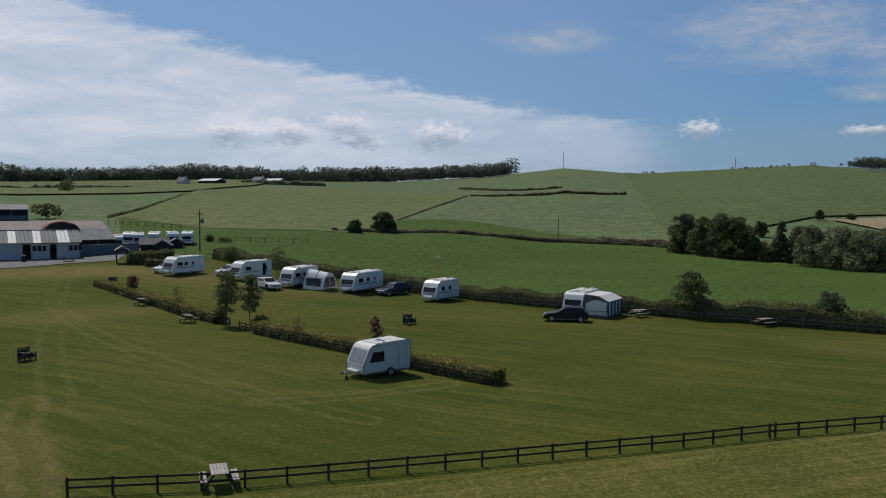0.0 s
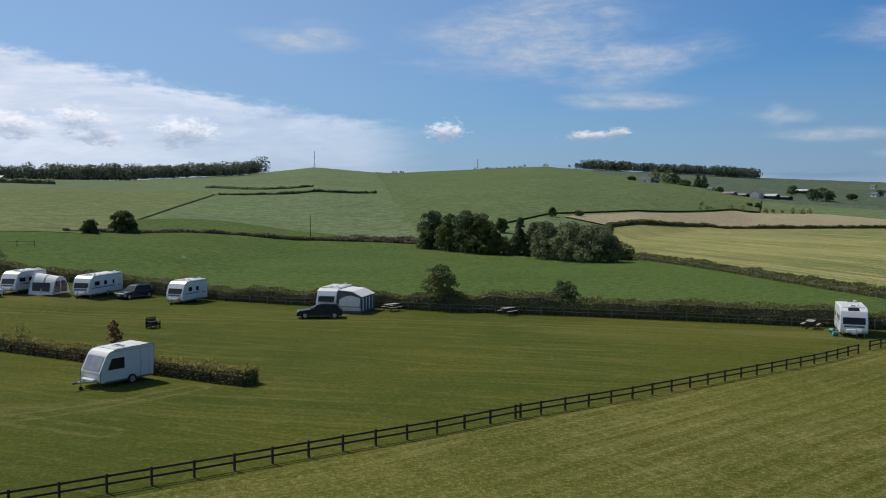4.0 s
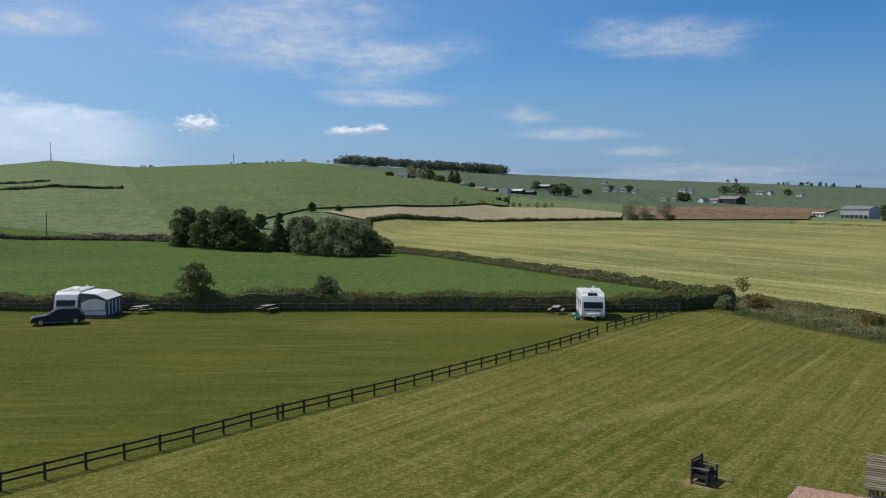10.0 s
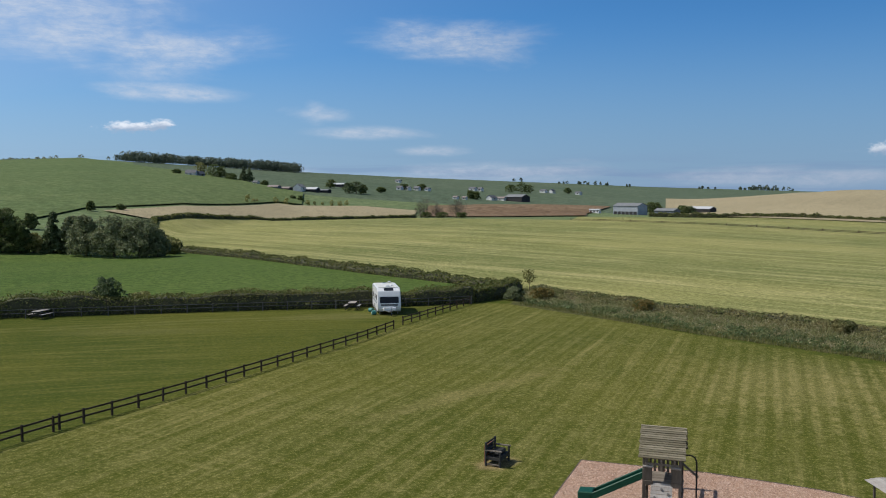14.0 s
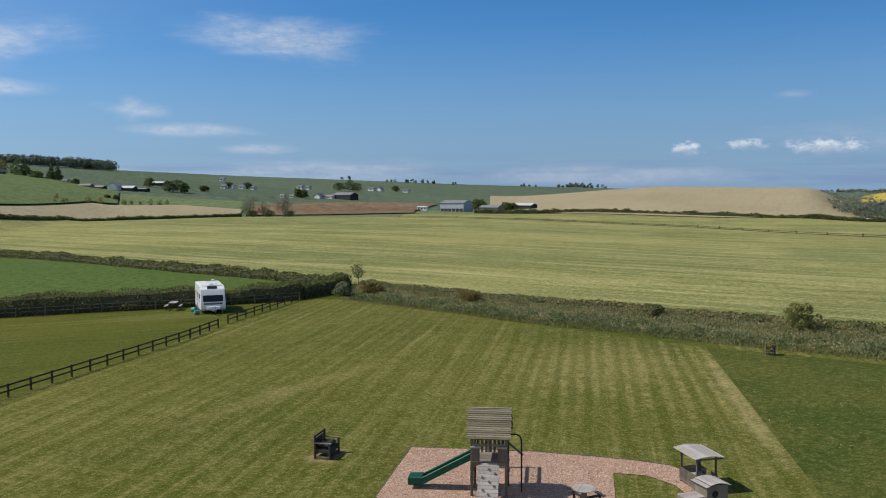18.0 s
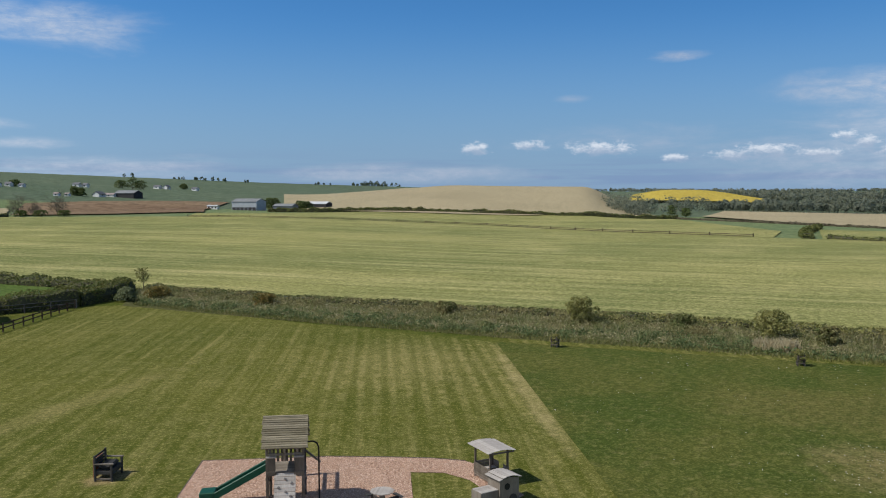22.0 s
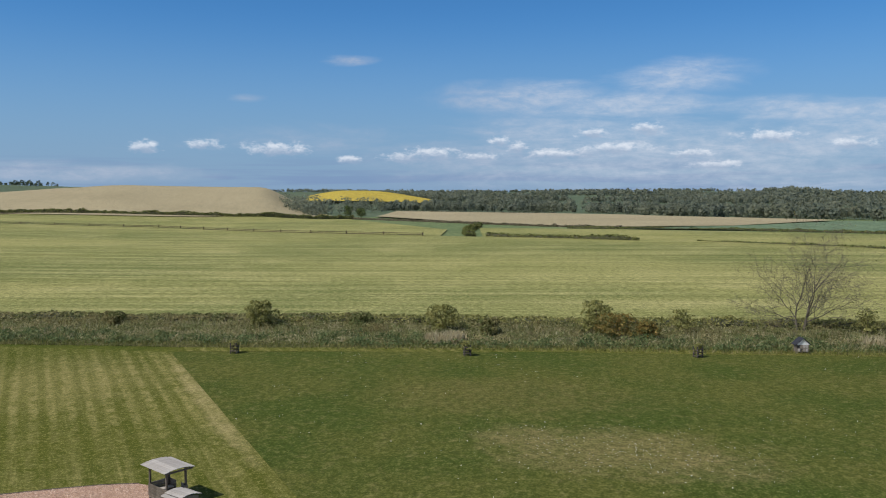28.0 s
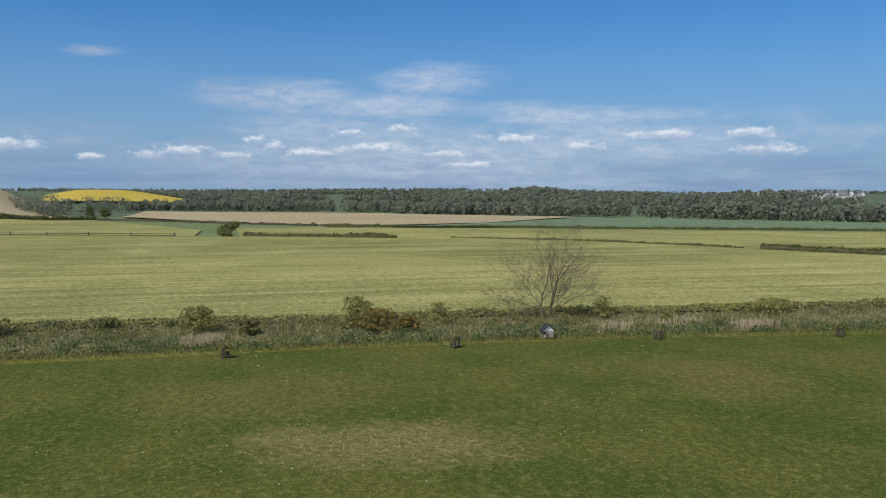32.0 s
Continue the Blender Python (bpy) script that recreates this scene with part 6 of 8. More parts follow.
tree("bush", 26.4, 85.0, 1.9, 3.2, M_BUSH, "rounded golden-green bush in the field hedge", 11, 0.13, 1800, 0.05, 0.05, "bush", "bush", "bushes in the field hedge")
tree("bush", 33.8, 81.5, 1.9, 2.3, M_HEDGE, "rounded dark bush in the field hedge", 12, 0.13, 1500, 0.05, 0.05, "bush", "bush", "bushes in the field hedge")
tree("bush", 39.6, 78.6, 1.8, 2.8, M_BUSH, "rounded olive bush in the field hedge", 13, 0.13, 1600, 0.05, 0.05, "bush", "bush", "bushes in the field hedge")
tree("bush", 16.5, 88.6, 2.0, 2.6, M_HEDGE, "rounded dark bush in the field hedge", 14, 0.13, 1600, 0.05, 0.05, "bush", "bush", "bushes in the field hedge")
tree("bush", 48.6, 73.2, 1.8, 1.6, M_WILLOW, "yellow-green bush behind a caravan", 15, 0.12, 1300, 0.05, 0.05, "bush", "bush", "bushes in the field hedge")
tree("sapling", -53.7, 121.4, 3.0, 3.4, M_SLIM, "small leafy tree behind the caravans", 16, 0.15, 1500, 0.12, 0.05, "round", group="young camp trees")
tree("sapling", -43.5, 113.8, 4.2, 2.4, M_SLIM, "thin young tree behind the caravans", 17, 0.13, 700, 0.2, 0.05, "slim", group="young camp trees")
tree("field_tree", -48.4, 200.8, 5.0, 6.3, M_OAK, "round dark tree standing in the pasture", 18, 0.34, 5200, 0.04, 0.16, "bush", group="pasture trees")
tree("field_tree", -53.9, 193.6, 3.1, 3.9, M_OAK, "small round dark tree in the pasture", 19, 0.3, 1900, 0.04, 0.1, "bush", group="pasture trees")
COPSE = [(23.0, 207.6, 9.6, 7.2, M_PINE, "round"), (21.4, 204.5, 4.9, 4.6, M_OAK, "bush"), (26.3, 199.5, 9.0, 7.4, M_OAK, "bush"), (29.5, 196.1, 9.9, 8.2, M_PINE, "bush"), (32.4, 193.5, 9.6, 8.4, M_OAK, "bush"),
         (34.6, 190.0, 6.9, 5.4, M_OAK, "bush"), (37.3, 190.2, 4.2, 5.6, M_BUSH, "bush"), (40.7, 188.0, 9.3, 5.4, M_PINE, "cone"), (43.9, 187.1, 8.1, 5.4, M_WILLOW, "bush"), (45.0, 179.7, 8.5, 7.8, M_WILLOW, "bush"),
         (48.6, 172.9, 8.4, 9.0, M_WILLOW, "bush"), (52.1, 168.1, 7.8, 8.8, M_WILLOW, "bush"), (54.9, 166.0, 5.5, 5.5, M_WILLOW, "bush"), (59.6, 172.2, 2.7, 4.7, M_BUSH, "bush"), (48.5, 248.9, 4.4, 4.5, M_OAK, "bush")]
for k, (tx, ty, th, tw, tm, ts) in enumerate(COPSE):
    label = {M_PINE.name: "tall dark pine at the edge of the green field", M_OAK.name: "dark leafy tree in a copse by the field", M_WILLOW.name: "pale grey-green willow in a copse by the field", M_BUSH.name: "low golden-green bush at the copse edge"}[tm.name]
    tree("copse_tree", tx, ty, th, tw, tm, label, 30 + k, 0.26, 6500 if th > 6 else 3000, 0.03, 0.2, ts, group="copse by the green field")

hedge("rough_verge", [(-60, 196), (-45, 200), (-25, 213), (-5, 217), (12, 219), (22, 216)], 2.4, 0.7, M_BROWNVERGE, "old stone wall and dead bracken along the pasture", 61, 0.3, 14, 0.4, category="verge")
hedge("rough_verge", [(-2, 222), (12, 228), (24, 222), (32, 205)], 5.0, 0.6, M_BROWNVERGE, "dead bracken bank beside the copse", 62, 0.3, 10, 0.5, category="verge")
hedge("hill_hedge", [(-58, 435), (-22, 436), (10, 458), (22, 478)], 1.6, 1.0, M_HEDGE, "dark hedge across the hill pasture", 63, 0.6, 3, 0.3, "hill hedges")
hedge("hill_hedge", [(-80, 545), (-58, 520), (-40, 500), (-13, 503)], 3.0, 1.0, M_HEDGE, "dark hedge across the hill pasture", 64, 0.6, 3, 0.4, "hill hedges")
hedge("hill_hedge", [(-135, 224), (-153, 280), (-224, 470)], 0.9, 0.6, M_HEDGE, "low hedge running up the pasture", 65, 0.5, 3, 0.3, "hill hedges")
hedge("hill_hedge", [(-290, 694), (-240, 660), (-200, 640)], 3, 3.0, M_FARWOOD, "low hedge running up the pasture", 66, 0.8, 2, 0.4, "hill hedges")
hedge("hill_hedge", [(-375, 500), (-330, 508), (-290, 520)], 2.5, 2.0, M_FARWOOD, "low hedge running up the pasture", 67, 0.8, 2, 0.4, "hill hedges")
hedge("farm_hedge", [(92, 281), (120, 312), (155, 346), (206, 357), (255, 364)], 2.2, 1.5, M_HEDGE, "trimmed hedge between stubble and hay", 68, 0.45, 5, 0.2, "farm hedges")
hedge("farm_hedge", [(66, 186), (75, 230), (92, 281)], 2.0, 1.5, M_HEDGE, "trimmed hedge between stubble and hay", 69, 0.4, 6, 0.3, "farm hedges")
hedge("farm_hedge", [(400, 330), (434, 275), (451, 224), (467, 168), (490, 125), (500, 112)], 2.6, 2.4, M_HEDGE, "trimmed dark hedge below the tan hill", 70, 0.6, 4, 0.25, "farm hedges")
hedge("farm_hedge", [(350, 26), (325, 26), (285, 25), (250, 21)], 3.0, 1.5, M_HEDGE, "overgrown hedge between two cut fields", 71, 0.35, 8, 0.3, "farm hedges")
hedge("farm_hedge", [(500, 112), (440, 62), (396, 30), (360, 0), (343, -31)], 2.0, 0.8, M_BROWNVERGE, "ragged low hedge along the stubble", 72, 0.5, 4, 0.5, "farm hedges")
hedge("farm_hedge", [(249, 16), (238, -8), (229, -25)], 1.6, 1.1, M_HEDGE, "low hedge across the cut fields", 73, 0.4, 6, 0.3, "farm hedges")
hedge("farm_hedge", [(228, -40), (205, -70), (184, -86), (170, -93)], 1.0, 0.5, M_HEDGE, "low hedge across the cut fields", 74, 0.3, 8, 0.3, "farm hedges")
hedge("farm_hedge", [(166, -95), (155, -102), (140, -112), (120, -130)], 1.6, 1.2, M_HEDGE, "low hedge across the cut fields", 75, 0.3, 10, 0.15, "farm hedges")
hedge("farm_hedge", [(335, -10), (330, -30), (318, -70), (300, -110), (268, -205), (240, -290)], 1.6, 0.8, M_HEDGE, "low hedge before the young corn", 76, 0.4, 6, 0.3, "farm hedges")
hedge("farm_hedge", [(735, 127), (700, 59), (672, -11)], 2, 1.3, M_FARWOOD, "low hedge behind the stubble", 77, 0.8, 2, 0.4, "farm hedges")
rail_fence("wire_fence", [(284, 280), (312, 219), (313, 146), (271, 78), (251, 30)], 14, "thin far stock fence across the hay", (0.9, 0.45), (0.25, 0.25, 1.3), (0.10, 0.16))


def woodland(name, line, deep, count, height, mat, label, seed, leaf=1.4, each=46, gaps=0.0):
    """A far wood: many separate crowns of loose leaves, in one object."""
    rng = np.random.default_rng(seed)
    p, t, s = track(line, 4.0)
    side = np.c_[-t[:, 1], t[:, 0]]
    i = rng.integers(0, len(p), count)
    off = rng.random(count) * deep
    x = p[i, 0] + side[i, 0] * off + rng.normal(size=count) * 2
    y = p[i, 1] + side[i, 1] * off + rng.normal(size=count) * 2
    if gaps:
        keep = np.array([noise.noise(Vector((a * 0.009, b * 0.009, seed + 0.5))) + 0.5 * noise.noise(Vector((a * 0.03, b * 0.03, seed))) for a, b in zip(x, y)]) + 0.25 * rng.normal(size=count) > gaps - 0.35
        x, y = x[keep], y[keep]
        count = len(x)
    z = land(x, y)
    h = height * (0.62 + 0.5 * rng.random(count)) * (1 + 0.45 * np.array([noise.noise(Vector((a * 0.02, b * 0.02, seed))) for a, b in zip(x, y)]))
    w = h * (0.55 + 0.3 * rng.random(count))
    o = rng.normal(size=(count, each, 3))
    o = o / np.linalg.norm(o, axis=2, keepdims=True)
    o[..., 2] = np.where(o[..., 2] < -0.75, -o[..., 2], o[..., 2])
    d = o * (1.05 - 0.35 * rng.random((count, each, 1)) ** 2)
    c = np.stack([x[:, None] + d[..., 0] * w[:, None] * 0.62, y[:, None] + d[..., 1] * w[:, None] * 0.62, z[:, None] + h[:, None] * (0.48 + 0.52 * d[..., 2])], -1)
    return tagged(new(name, leaf_mesh(name, c.reshape(-1, 3), leaf, mat, rng, out=o.reshape(-1, 3), long=1.2, loose=0.45)), label, "woodland", kind="stuff")


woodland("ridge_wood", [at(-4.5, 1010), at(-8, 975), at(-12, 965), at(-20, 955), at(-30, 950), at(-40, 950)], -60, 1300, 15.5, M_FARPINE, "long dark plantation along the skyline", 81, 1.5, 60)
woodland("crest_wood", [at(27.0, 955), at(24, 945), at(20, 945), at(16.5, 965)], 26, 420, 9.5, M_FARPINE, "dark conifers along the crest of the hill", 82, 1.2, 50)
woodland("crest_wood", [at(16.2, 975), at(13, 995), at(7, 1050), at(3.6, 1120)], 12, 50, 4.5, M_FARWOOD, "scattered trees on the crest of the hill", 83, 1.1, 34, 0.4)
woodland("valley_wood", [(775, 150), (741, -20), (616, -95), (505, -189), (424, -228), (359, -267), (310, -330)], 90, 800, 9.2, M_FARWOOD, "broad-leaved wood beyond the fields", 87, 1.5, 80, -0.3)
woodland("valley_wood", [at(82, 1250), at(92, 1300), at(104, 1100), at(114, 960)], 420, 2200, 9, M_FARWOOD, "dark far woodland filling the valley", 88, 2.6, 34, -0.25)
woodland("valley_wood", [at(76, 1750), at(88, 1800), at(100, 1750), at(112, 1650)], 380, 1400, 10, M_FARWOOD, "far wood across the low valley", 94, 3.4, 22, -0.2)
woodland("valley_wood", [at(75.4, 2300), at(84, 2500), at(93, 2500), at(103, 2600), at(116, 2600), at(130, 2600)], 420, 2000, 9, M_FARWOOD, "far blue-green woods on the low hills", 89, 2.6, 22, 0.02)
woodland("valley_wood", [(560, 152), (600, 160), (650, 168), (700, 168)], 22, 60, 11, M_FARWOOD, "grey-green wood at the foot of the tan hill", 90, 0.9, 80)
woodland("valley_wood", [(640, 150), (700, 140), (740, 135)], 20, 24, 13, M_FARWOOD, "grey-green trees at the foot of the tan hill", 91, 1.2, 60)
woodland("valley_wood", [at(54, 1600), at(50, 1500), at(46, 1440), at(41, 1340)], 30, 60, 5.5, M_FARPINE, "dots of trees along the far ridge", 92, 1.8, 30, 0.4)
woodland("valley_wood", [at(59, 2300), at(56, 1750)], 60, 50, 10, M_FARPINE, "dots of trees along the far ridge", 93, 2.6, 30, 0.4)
woodland("farm_trees", [(186, 418), (212, 446), (268, 454)], 3, 18, 3.0, M_BUSH, "gorse bushes along the hill foot", 96, 0.7, 40)
for k, (tx, ty, th, tw) in enumerate([(78, 303, 3.4, 3.2), (90, 310, 2.4, 3.0), (-302, 460, 7, 9), (-290, 440, 6, 9), (-150, 217.5, 4.2, 8.5), (608, 140, 8, 7), (560, 120, 6, 7)]):
    tree("field_tree", tx, ty, th, tw, M_OAK, "lone dark tree on the far pasture", 100 + k, 0.5, 700, 0.1, 0.15, "bush", group="pasture trees")

# ---- buildings ----
M_WHITEWALL = surface("whitewashed_wall", (0.52, 0.53, 0.54), (0.64, 0.65, 0.65), 0.6, 8, 0.85, 0, 0.2)
M_SHEETROOF = surface("fibre_cement_sheet", (0.15, 0.16, 0.17), (0.23, 0.24, 0.25), 0.5, 6, 0.8, 0, 0.2)
M_PALEROOF = surface("dusty_brown_roof_sheet", (0.22, 0.18, 0.17), (0.31, 0.26, 0.25), 0.5, 6, 0.8, 0, 0.2)
M_SKYLIGHT = surface("milky_roof_light", (0.46, 0.48, 0.50), (0.56, 0.57, 0.58), 1, 10, 0.6, 0, 0.02)
M_RUST = surface("red_oxide_tin", (0.24, 0.075, 0.045), (0.33, 0.125, 0.08), 0.7, 8, 0.75, 0.1, 0.2)
M_DARKBARN = surface("dark_barn_boards", (0.030, 0.030, 0.034), (0.050, 0.048, 0.050), 1, 8, 0.9, 0, 0.3)
M_BLUEGREY = surface("blue_grey_concrete", (0.14, 0.16, 0.19), (0.20, 0.22, 0.25), 0.7, 8, 0.9, 0, 0.2)
M_TAR = surface("worn_grey_tarmac", (0.13, 0.13, 0.135), (0.19, 0.185, 0.18), 0.5, 14, 0.9, 0, 0.3)
M_PALEMETAL = surface("pale_blue_metal_cladding", (0.33, 0.36, 0.41), (0.40, 0.43, 0.47), 0.4, 5, 0.6, 0.1, 0.1)
M_SLATE = surface("slate_roof", (0.09, 0.095, 0.11), (0.14, 0.145, 0.16), 0.8, 8, 0.75, 0, 0.2)
M_HARL = surface("white_harled_wall", (0.66, 0.67, 0.66), (0.76, 0.76, 0.75), 0.5, 6, 0.9, 0, 0.2)

field("yard", [(-94, 102), (-84, 109.5), (-79, 118.5), (-74, 124)], [(-104, 114), (-91, 118.6), (-81, 127.2), (-79, 136)], M_TAR, "worn grey farmyard surface", 0.06, 20, 8, "yard")


def camp_shed(x, y, turn, length=25.2, depth=9.0):
    """x runs along the front wall, y goes back."""
    t = thing("camp_shed", x, y, float(land(x, y)), turn, label="long white-walled shed with ribbed roof and roof lights", category="shed")
    eave, ridge, low = 2.75, 4.55, -1.0
    openings = [(3.0, 4.4, 0, 2.4), (16.7, 17.9, 0, 2.45), (20.7, 21.7, 0, 2.4)]
    edges = [0.0]
    for a, b, z0, z1 in openings:
        plank("front_wall", edges[-1], a, 0, 0.25, low, eave, M_WHITEWALL, t, bevel=0)
        plank("front_wall", a, b, 0, 0.25, z1, eave, M_WHITEWALL, t, bevel=0)
        # Dark sheet added just inside, standing in for the unlit interior.
        plank("doorway_back", a - 0.02, b + 0.02, 1.2, 1.25, low, eave, M_DARKBARN, t, bevel=0)
        plank("door_leaf", a + 0.02, a + 0.07, 0.15, 1.15, 0, z1 - 0.05, M_DARKBARN, t)
        edges.append(b)
    plank("front_wall", edges[-1], length, 0, 0.25, low, eave, M_WHITEWALL, t, bevel=0)
    plank("back_wall", 0, length, depth - 0.25, depth, low, eave, M_WHITEWALL, t, bevel=0)
    for a in (0, length - 0.25):
        wall = prism([(0, low), (depth, low), (depth, eave), (depth / 2, ridge - 0.06), (0, eave)], -0.125, 0.125)
        bmesh.ops.rotate(wall, verts=wall.verts, cent=(0, 0, 0), matrix=Matrix.Rotation(radians(90), 3, "Z"))
        part("gable_wall", wall, M_WHITEWALL, t, m=pose(a + 0.125, 0, 0))
    for x0 in (1.0, 6.5, 10.5, 18.15, 23.5):
        for i in range(3):
            win = plank("window", x0 + i * 0.72, x0 + i * 0.72 + 0.58, -0.012, 0.03, 1.35, 2.2, M_PANE, t, label="small dark window")
            plank("window_frame", x0 + i * 0.72 - 0.05, x0 + i * 0.72 + 0.63, -0.03, -0.014, 1.27, 1.34, M_WHITEWALL, win)
    slope = math.degrees(math.atan2(ridge - eave, depth / 2))
    span = math.hypot(ridge - eave, depth / 2) + 0.35
    lights = (3.2, 7.2, 11.1, 15.1, 19.0, 22.8)
    for side in (0, 1):
        k = 0
        a = -0.3
        while a < length + 0.2:
            lit = any(abs(a + 0.3 - q) < 0.65 for q in lights)
            m = pose(0, 0 if side == 0 else depth, eave, 0, 0, 0) @ (pose(0, 0, 0, slope, 0, 0) if side == 0 else pose(length, 0, 0, 0, 0, 180) @ pose(0, 0, 0, slope, 0, 0))
            part("roof_light" if lit else "roof_sheet", box(bmesh.new(), a, a + 0.57, -0.35, span - 0.35, 0.0 + 0.03 * (k % 2), 0.05 + 0.03 * (k % 2)), M_SKYLIGHT if lit else M_SHEETROOF, t, m=m)
            a += 0.6
            k += 1
    plank("ridge_cap", -0.3, length + 0.3, depth / 2 - 0.2, depth / 2 + 0.2, ridge - 0.02, ridge + 0.10, M_SHEETROOF, t)
    plank("gutter", -0.2, length + 0.2, -0.42, -0.32, eave - 0.14, eave - 0.03, M_TRIM, t)
    return t


camp_shed(-101.7, 110.7, 38.2)


def open_barn(x, y, turn, length, depth, eave, ridge, roof, label, name="barn"):
    t = thing(name, x, y, float(land(x, y)), turn, label=label, category="barn", group="farm barns")
    low = -2.0
    plank("low_wall", 0, length, 0, 0.25, low, eave * 0.45, M_BLUEGREY, t, bevel=0)
    # Dark sheet close behind the opening replaces the deep shade of the barn.
    plank("opening_back", 0.2, length - 0.2, 0.8, 0.9, low, eave, M_DARKBARN, t, bevel=0)
    plank("back_wall", 0, length, depth - 0.2, depth, low, eave, M_DARKBARN, t, bevel=0)
    for a in (0, length - 0.2):
        wall = prism([(0, low), (depth, low), (depth, eave), (depth / 2, ridge - 0.06), (0, eave)], -0.1, 0.1)
        bmesh.ops.rotate(wall, verts=wall.verts, cent=(0, 0, 0), matrix=Matrix.Rotation(radians(90), 3, "Z"))
        part("gable_wall", wall, M_DARKBARN, t, m=pose(a + 0.1, 0, 0))
    slope = math.degrees(math.atan2(ridge - eave, depth / 2))
    span = math.hypot(ridge - eave, depth / 2) + 0.3
    for side in (0, 1):
        m = pose(0, 0 if side == 0 else depth, eave, 0, 0, 0) @ (pose(0, 0, 0, slope, 0, 0) if side == 0 else pose(length, 0, 0, 0, 0, 180) @ pose(0, 0, 0, slope, 0, 0))
        part("roof", box(bmesh.new(), -0.3, length + 0.3, -0.3, span - 0.3, 0.0, 0.08), roof, t, m=m)
    for i in range(int(length // 4) + 1):
        plank("post", i * 4, i * 4 + 0.22, -0.02, 0.2, low, eave, M_BLUEGREY, t)
    return t


def dutch_barn(x, y, turn, width, length, eave):
    t = thing("dutch_barn", x, y, float(land(x, y)), turn, label="dutch barn with a curved red tin roof", category="barn", group="farm barns")
    k = 14
    ring = [(math.cos(math.pi * j / k) * width / 2, eave + math.sin(math.pi * j / k) * width * 0.30) for j in range(k + 1)]
    inner = [(a * 0.97, b - 0.1) for a, b in ring[::-1]]
    roof = prism(ring + inner, 0, length)
    part("roof", roof, M_RUST, t, "curved red-oxide tin roof")
    part("end_wall", prism([(-width / 2 + 0.2, -2.0), (width / 2 - 0.2, -2.0), (width / 2 - 0.2, eave)] + [(a * 0.95, b - 0.14) for a, b in ring[1:-1]] + [(-width / 2 + 0.2, eave)], 0.4, 0.5), M_DARKBARN, t)
    return t


open_barn(-86.2, 131.2, 52, 7.0, 8.0, 2.5, 4.2, M_SHEETROOF, "open dark lean-to with a low block wall")
open_barn(-106.0, 131.0, 48, 23.4, 9.0, 3.5, 4.9, M_PALEROOF, "long low barn with a dusty brown roof")
dutch_barn(-89.6, 133.0, 36, 6.0, 9.0, 3.7)
open_barn(-166, 197, 38, 20, 10.0, 3.0, 4.3, M_SHEETROOF, "dark barn at the top of the pasture")


def gate_shelter(x, y, turn):
    t = thing("timber_shelter", x, y, float(land(x, y)), turn, label="small open timber shelter with a pitched roof", category="shelter")
    for sx in (-1, 1):
        for sy in (-1, 1):
            plank("post", sx * 1.2 - 0.07, sx * 1.2 + 0.07, sy * 0.8 - 0.07, sy * 0.8 + 0.07, -0.3, 1.95, M_FENCE, t)
    for side in (0, 1):
        part("roof_side", box(bmesh.new(), -1.6, 1.6, 0, 1.3, 0, 0.06), M_PALEROOF, t, m=pose(0, 0, 2.65, 0, 0, 180 * side) @ pose(0, 0, 0, -33, 0, 0))
    for sx in (-1, 1):
        plank("tie_beam", sx * 1.2 - 0.05, sx * 1.2 + 0.05, -0.9, 0.9, 1.9, 2.02, M_FENCE, t)
    plank("bench", -1.1, 1.1, 0.35, 0.75, 0.42, 0.48, M_FENCE, t)
    return t


gate_shelter(-71.9, 121.8, -58)
hedge("clipped_hedge_block", [(-69.8, 121.4), (-66.5, 121.6), (-63.0, 122.0)], 3.4, 2.0, M_HEDGE, "dark clipped hedge block with a golden top", 21, 0.14, 60, 0.08)
hedge("clipped_hedge_block", [(-66, 118.6), (-61.5, 119.2)], 1.2, 1.0, M_HEDGE, "low dark clipped hedge beside a caravan", 22, 0.12, 70, 0.1)
picnic_table(-80.6, 121.0, -140, "dark picnic table in front of the white shed", M_DARKWOOD, 1.8)


def bin_pair(x, y):
    t = thing("wheelie_bin", x, y, float(land(x, y)), -50, label="dark wheeled bin beside the shed door", category="bin")
    part("bin_body", prism([(-0.28, 0.06), (0.28, 0.06), (0.33, 1.0), (-0.33, 1.0)], -0.3, 0.3, 0.02), M_DARKBARN, t)
    plank("lid", -0.36, 0.36, -0.34, 0.34, 1.0, 1.07, M_TRIM, t, bevel=0.02)
    for sy in (-1, 1):
        part("bin_wheel", disc(0.1, -0.03, 0.03, 12), M_RUBBER, t, m=pose(-0.26, sy * 0.3, 0.1))


bin_pair(-86.9, 118.9)

for vx, vy, vl, vt in [(-84.2, 141.4, 4.6, -58), (-85.6, 148.0, 5.0, -64), (-83.3, 147.4, 5.2, -60), (-81.2, 149.6, 5.4, -66), (-78.2, 150.9, 5.0, -57), (-75.8, 152.4, 5.3, -68)]:
    caravan(vx, vy, vt, vl, "white touring caravan in storage behind the farm", hatch=1, stripe=False, windows=((0.2, 0.7), (-0.15, 0.5)), width=2.05)


def yard_wall(line, height):
    """A low rendered wall with a coping, round the back of the yard."""
    t = thing("yard_wall", *line[0], float(land(*line[0])), math.degrees(math.atan2(line[1][1] - line[0][1], line[1][0] - line[0][0])), label="low blue-grey rendered wall behind the farmyard", category="wall")
    long = math.hypot(line[1][0] - line[0][0], line[1][1] - line[0][1])
    plank("wall_face", 0, long, 0, 0.25, -1.5, height, M_BLUEGREY, t, bevel=0)
    plank("coping", -0.05, long + 0.05, -0.05, 0.3, height, height + 0.08, M_SHEETROOF, t)


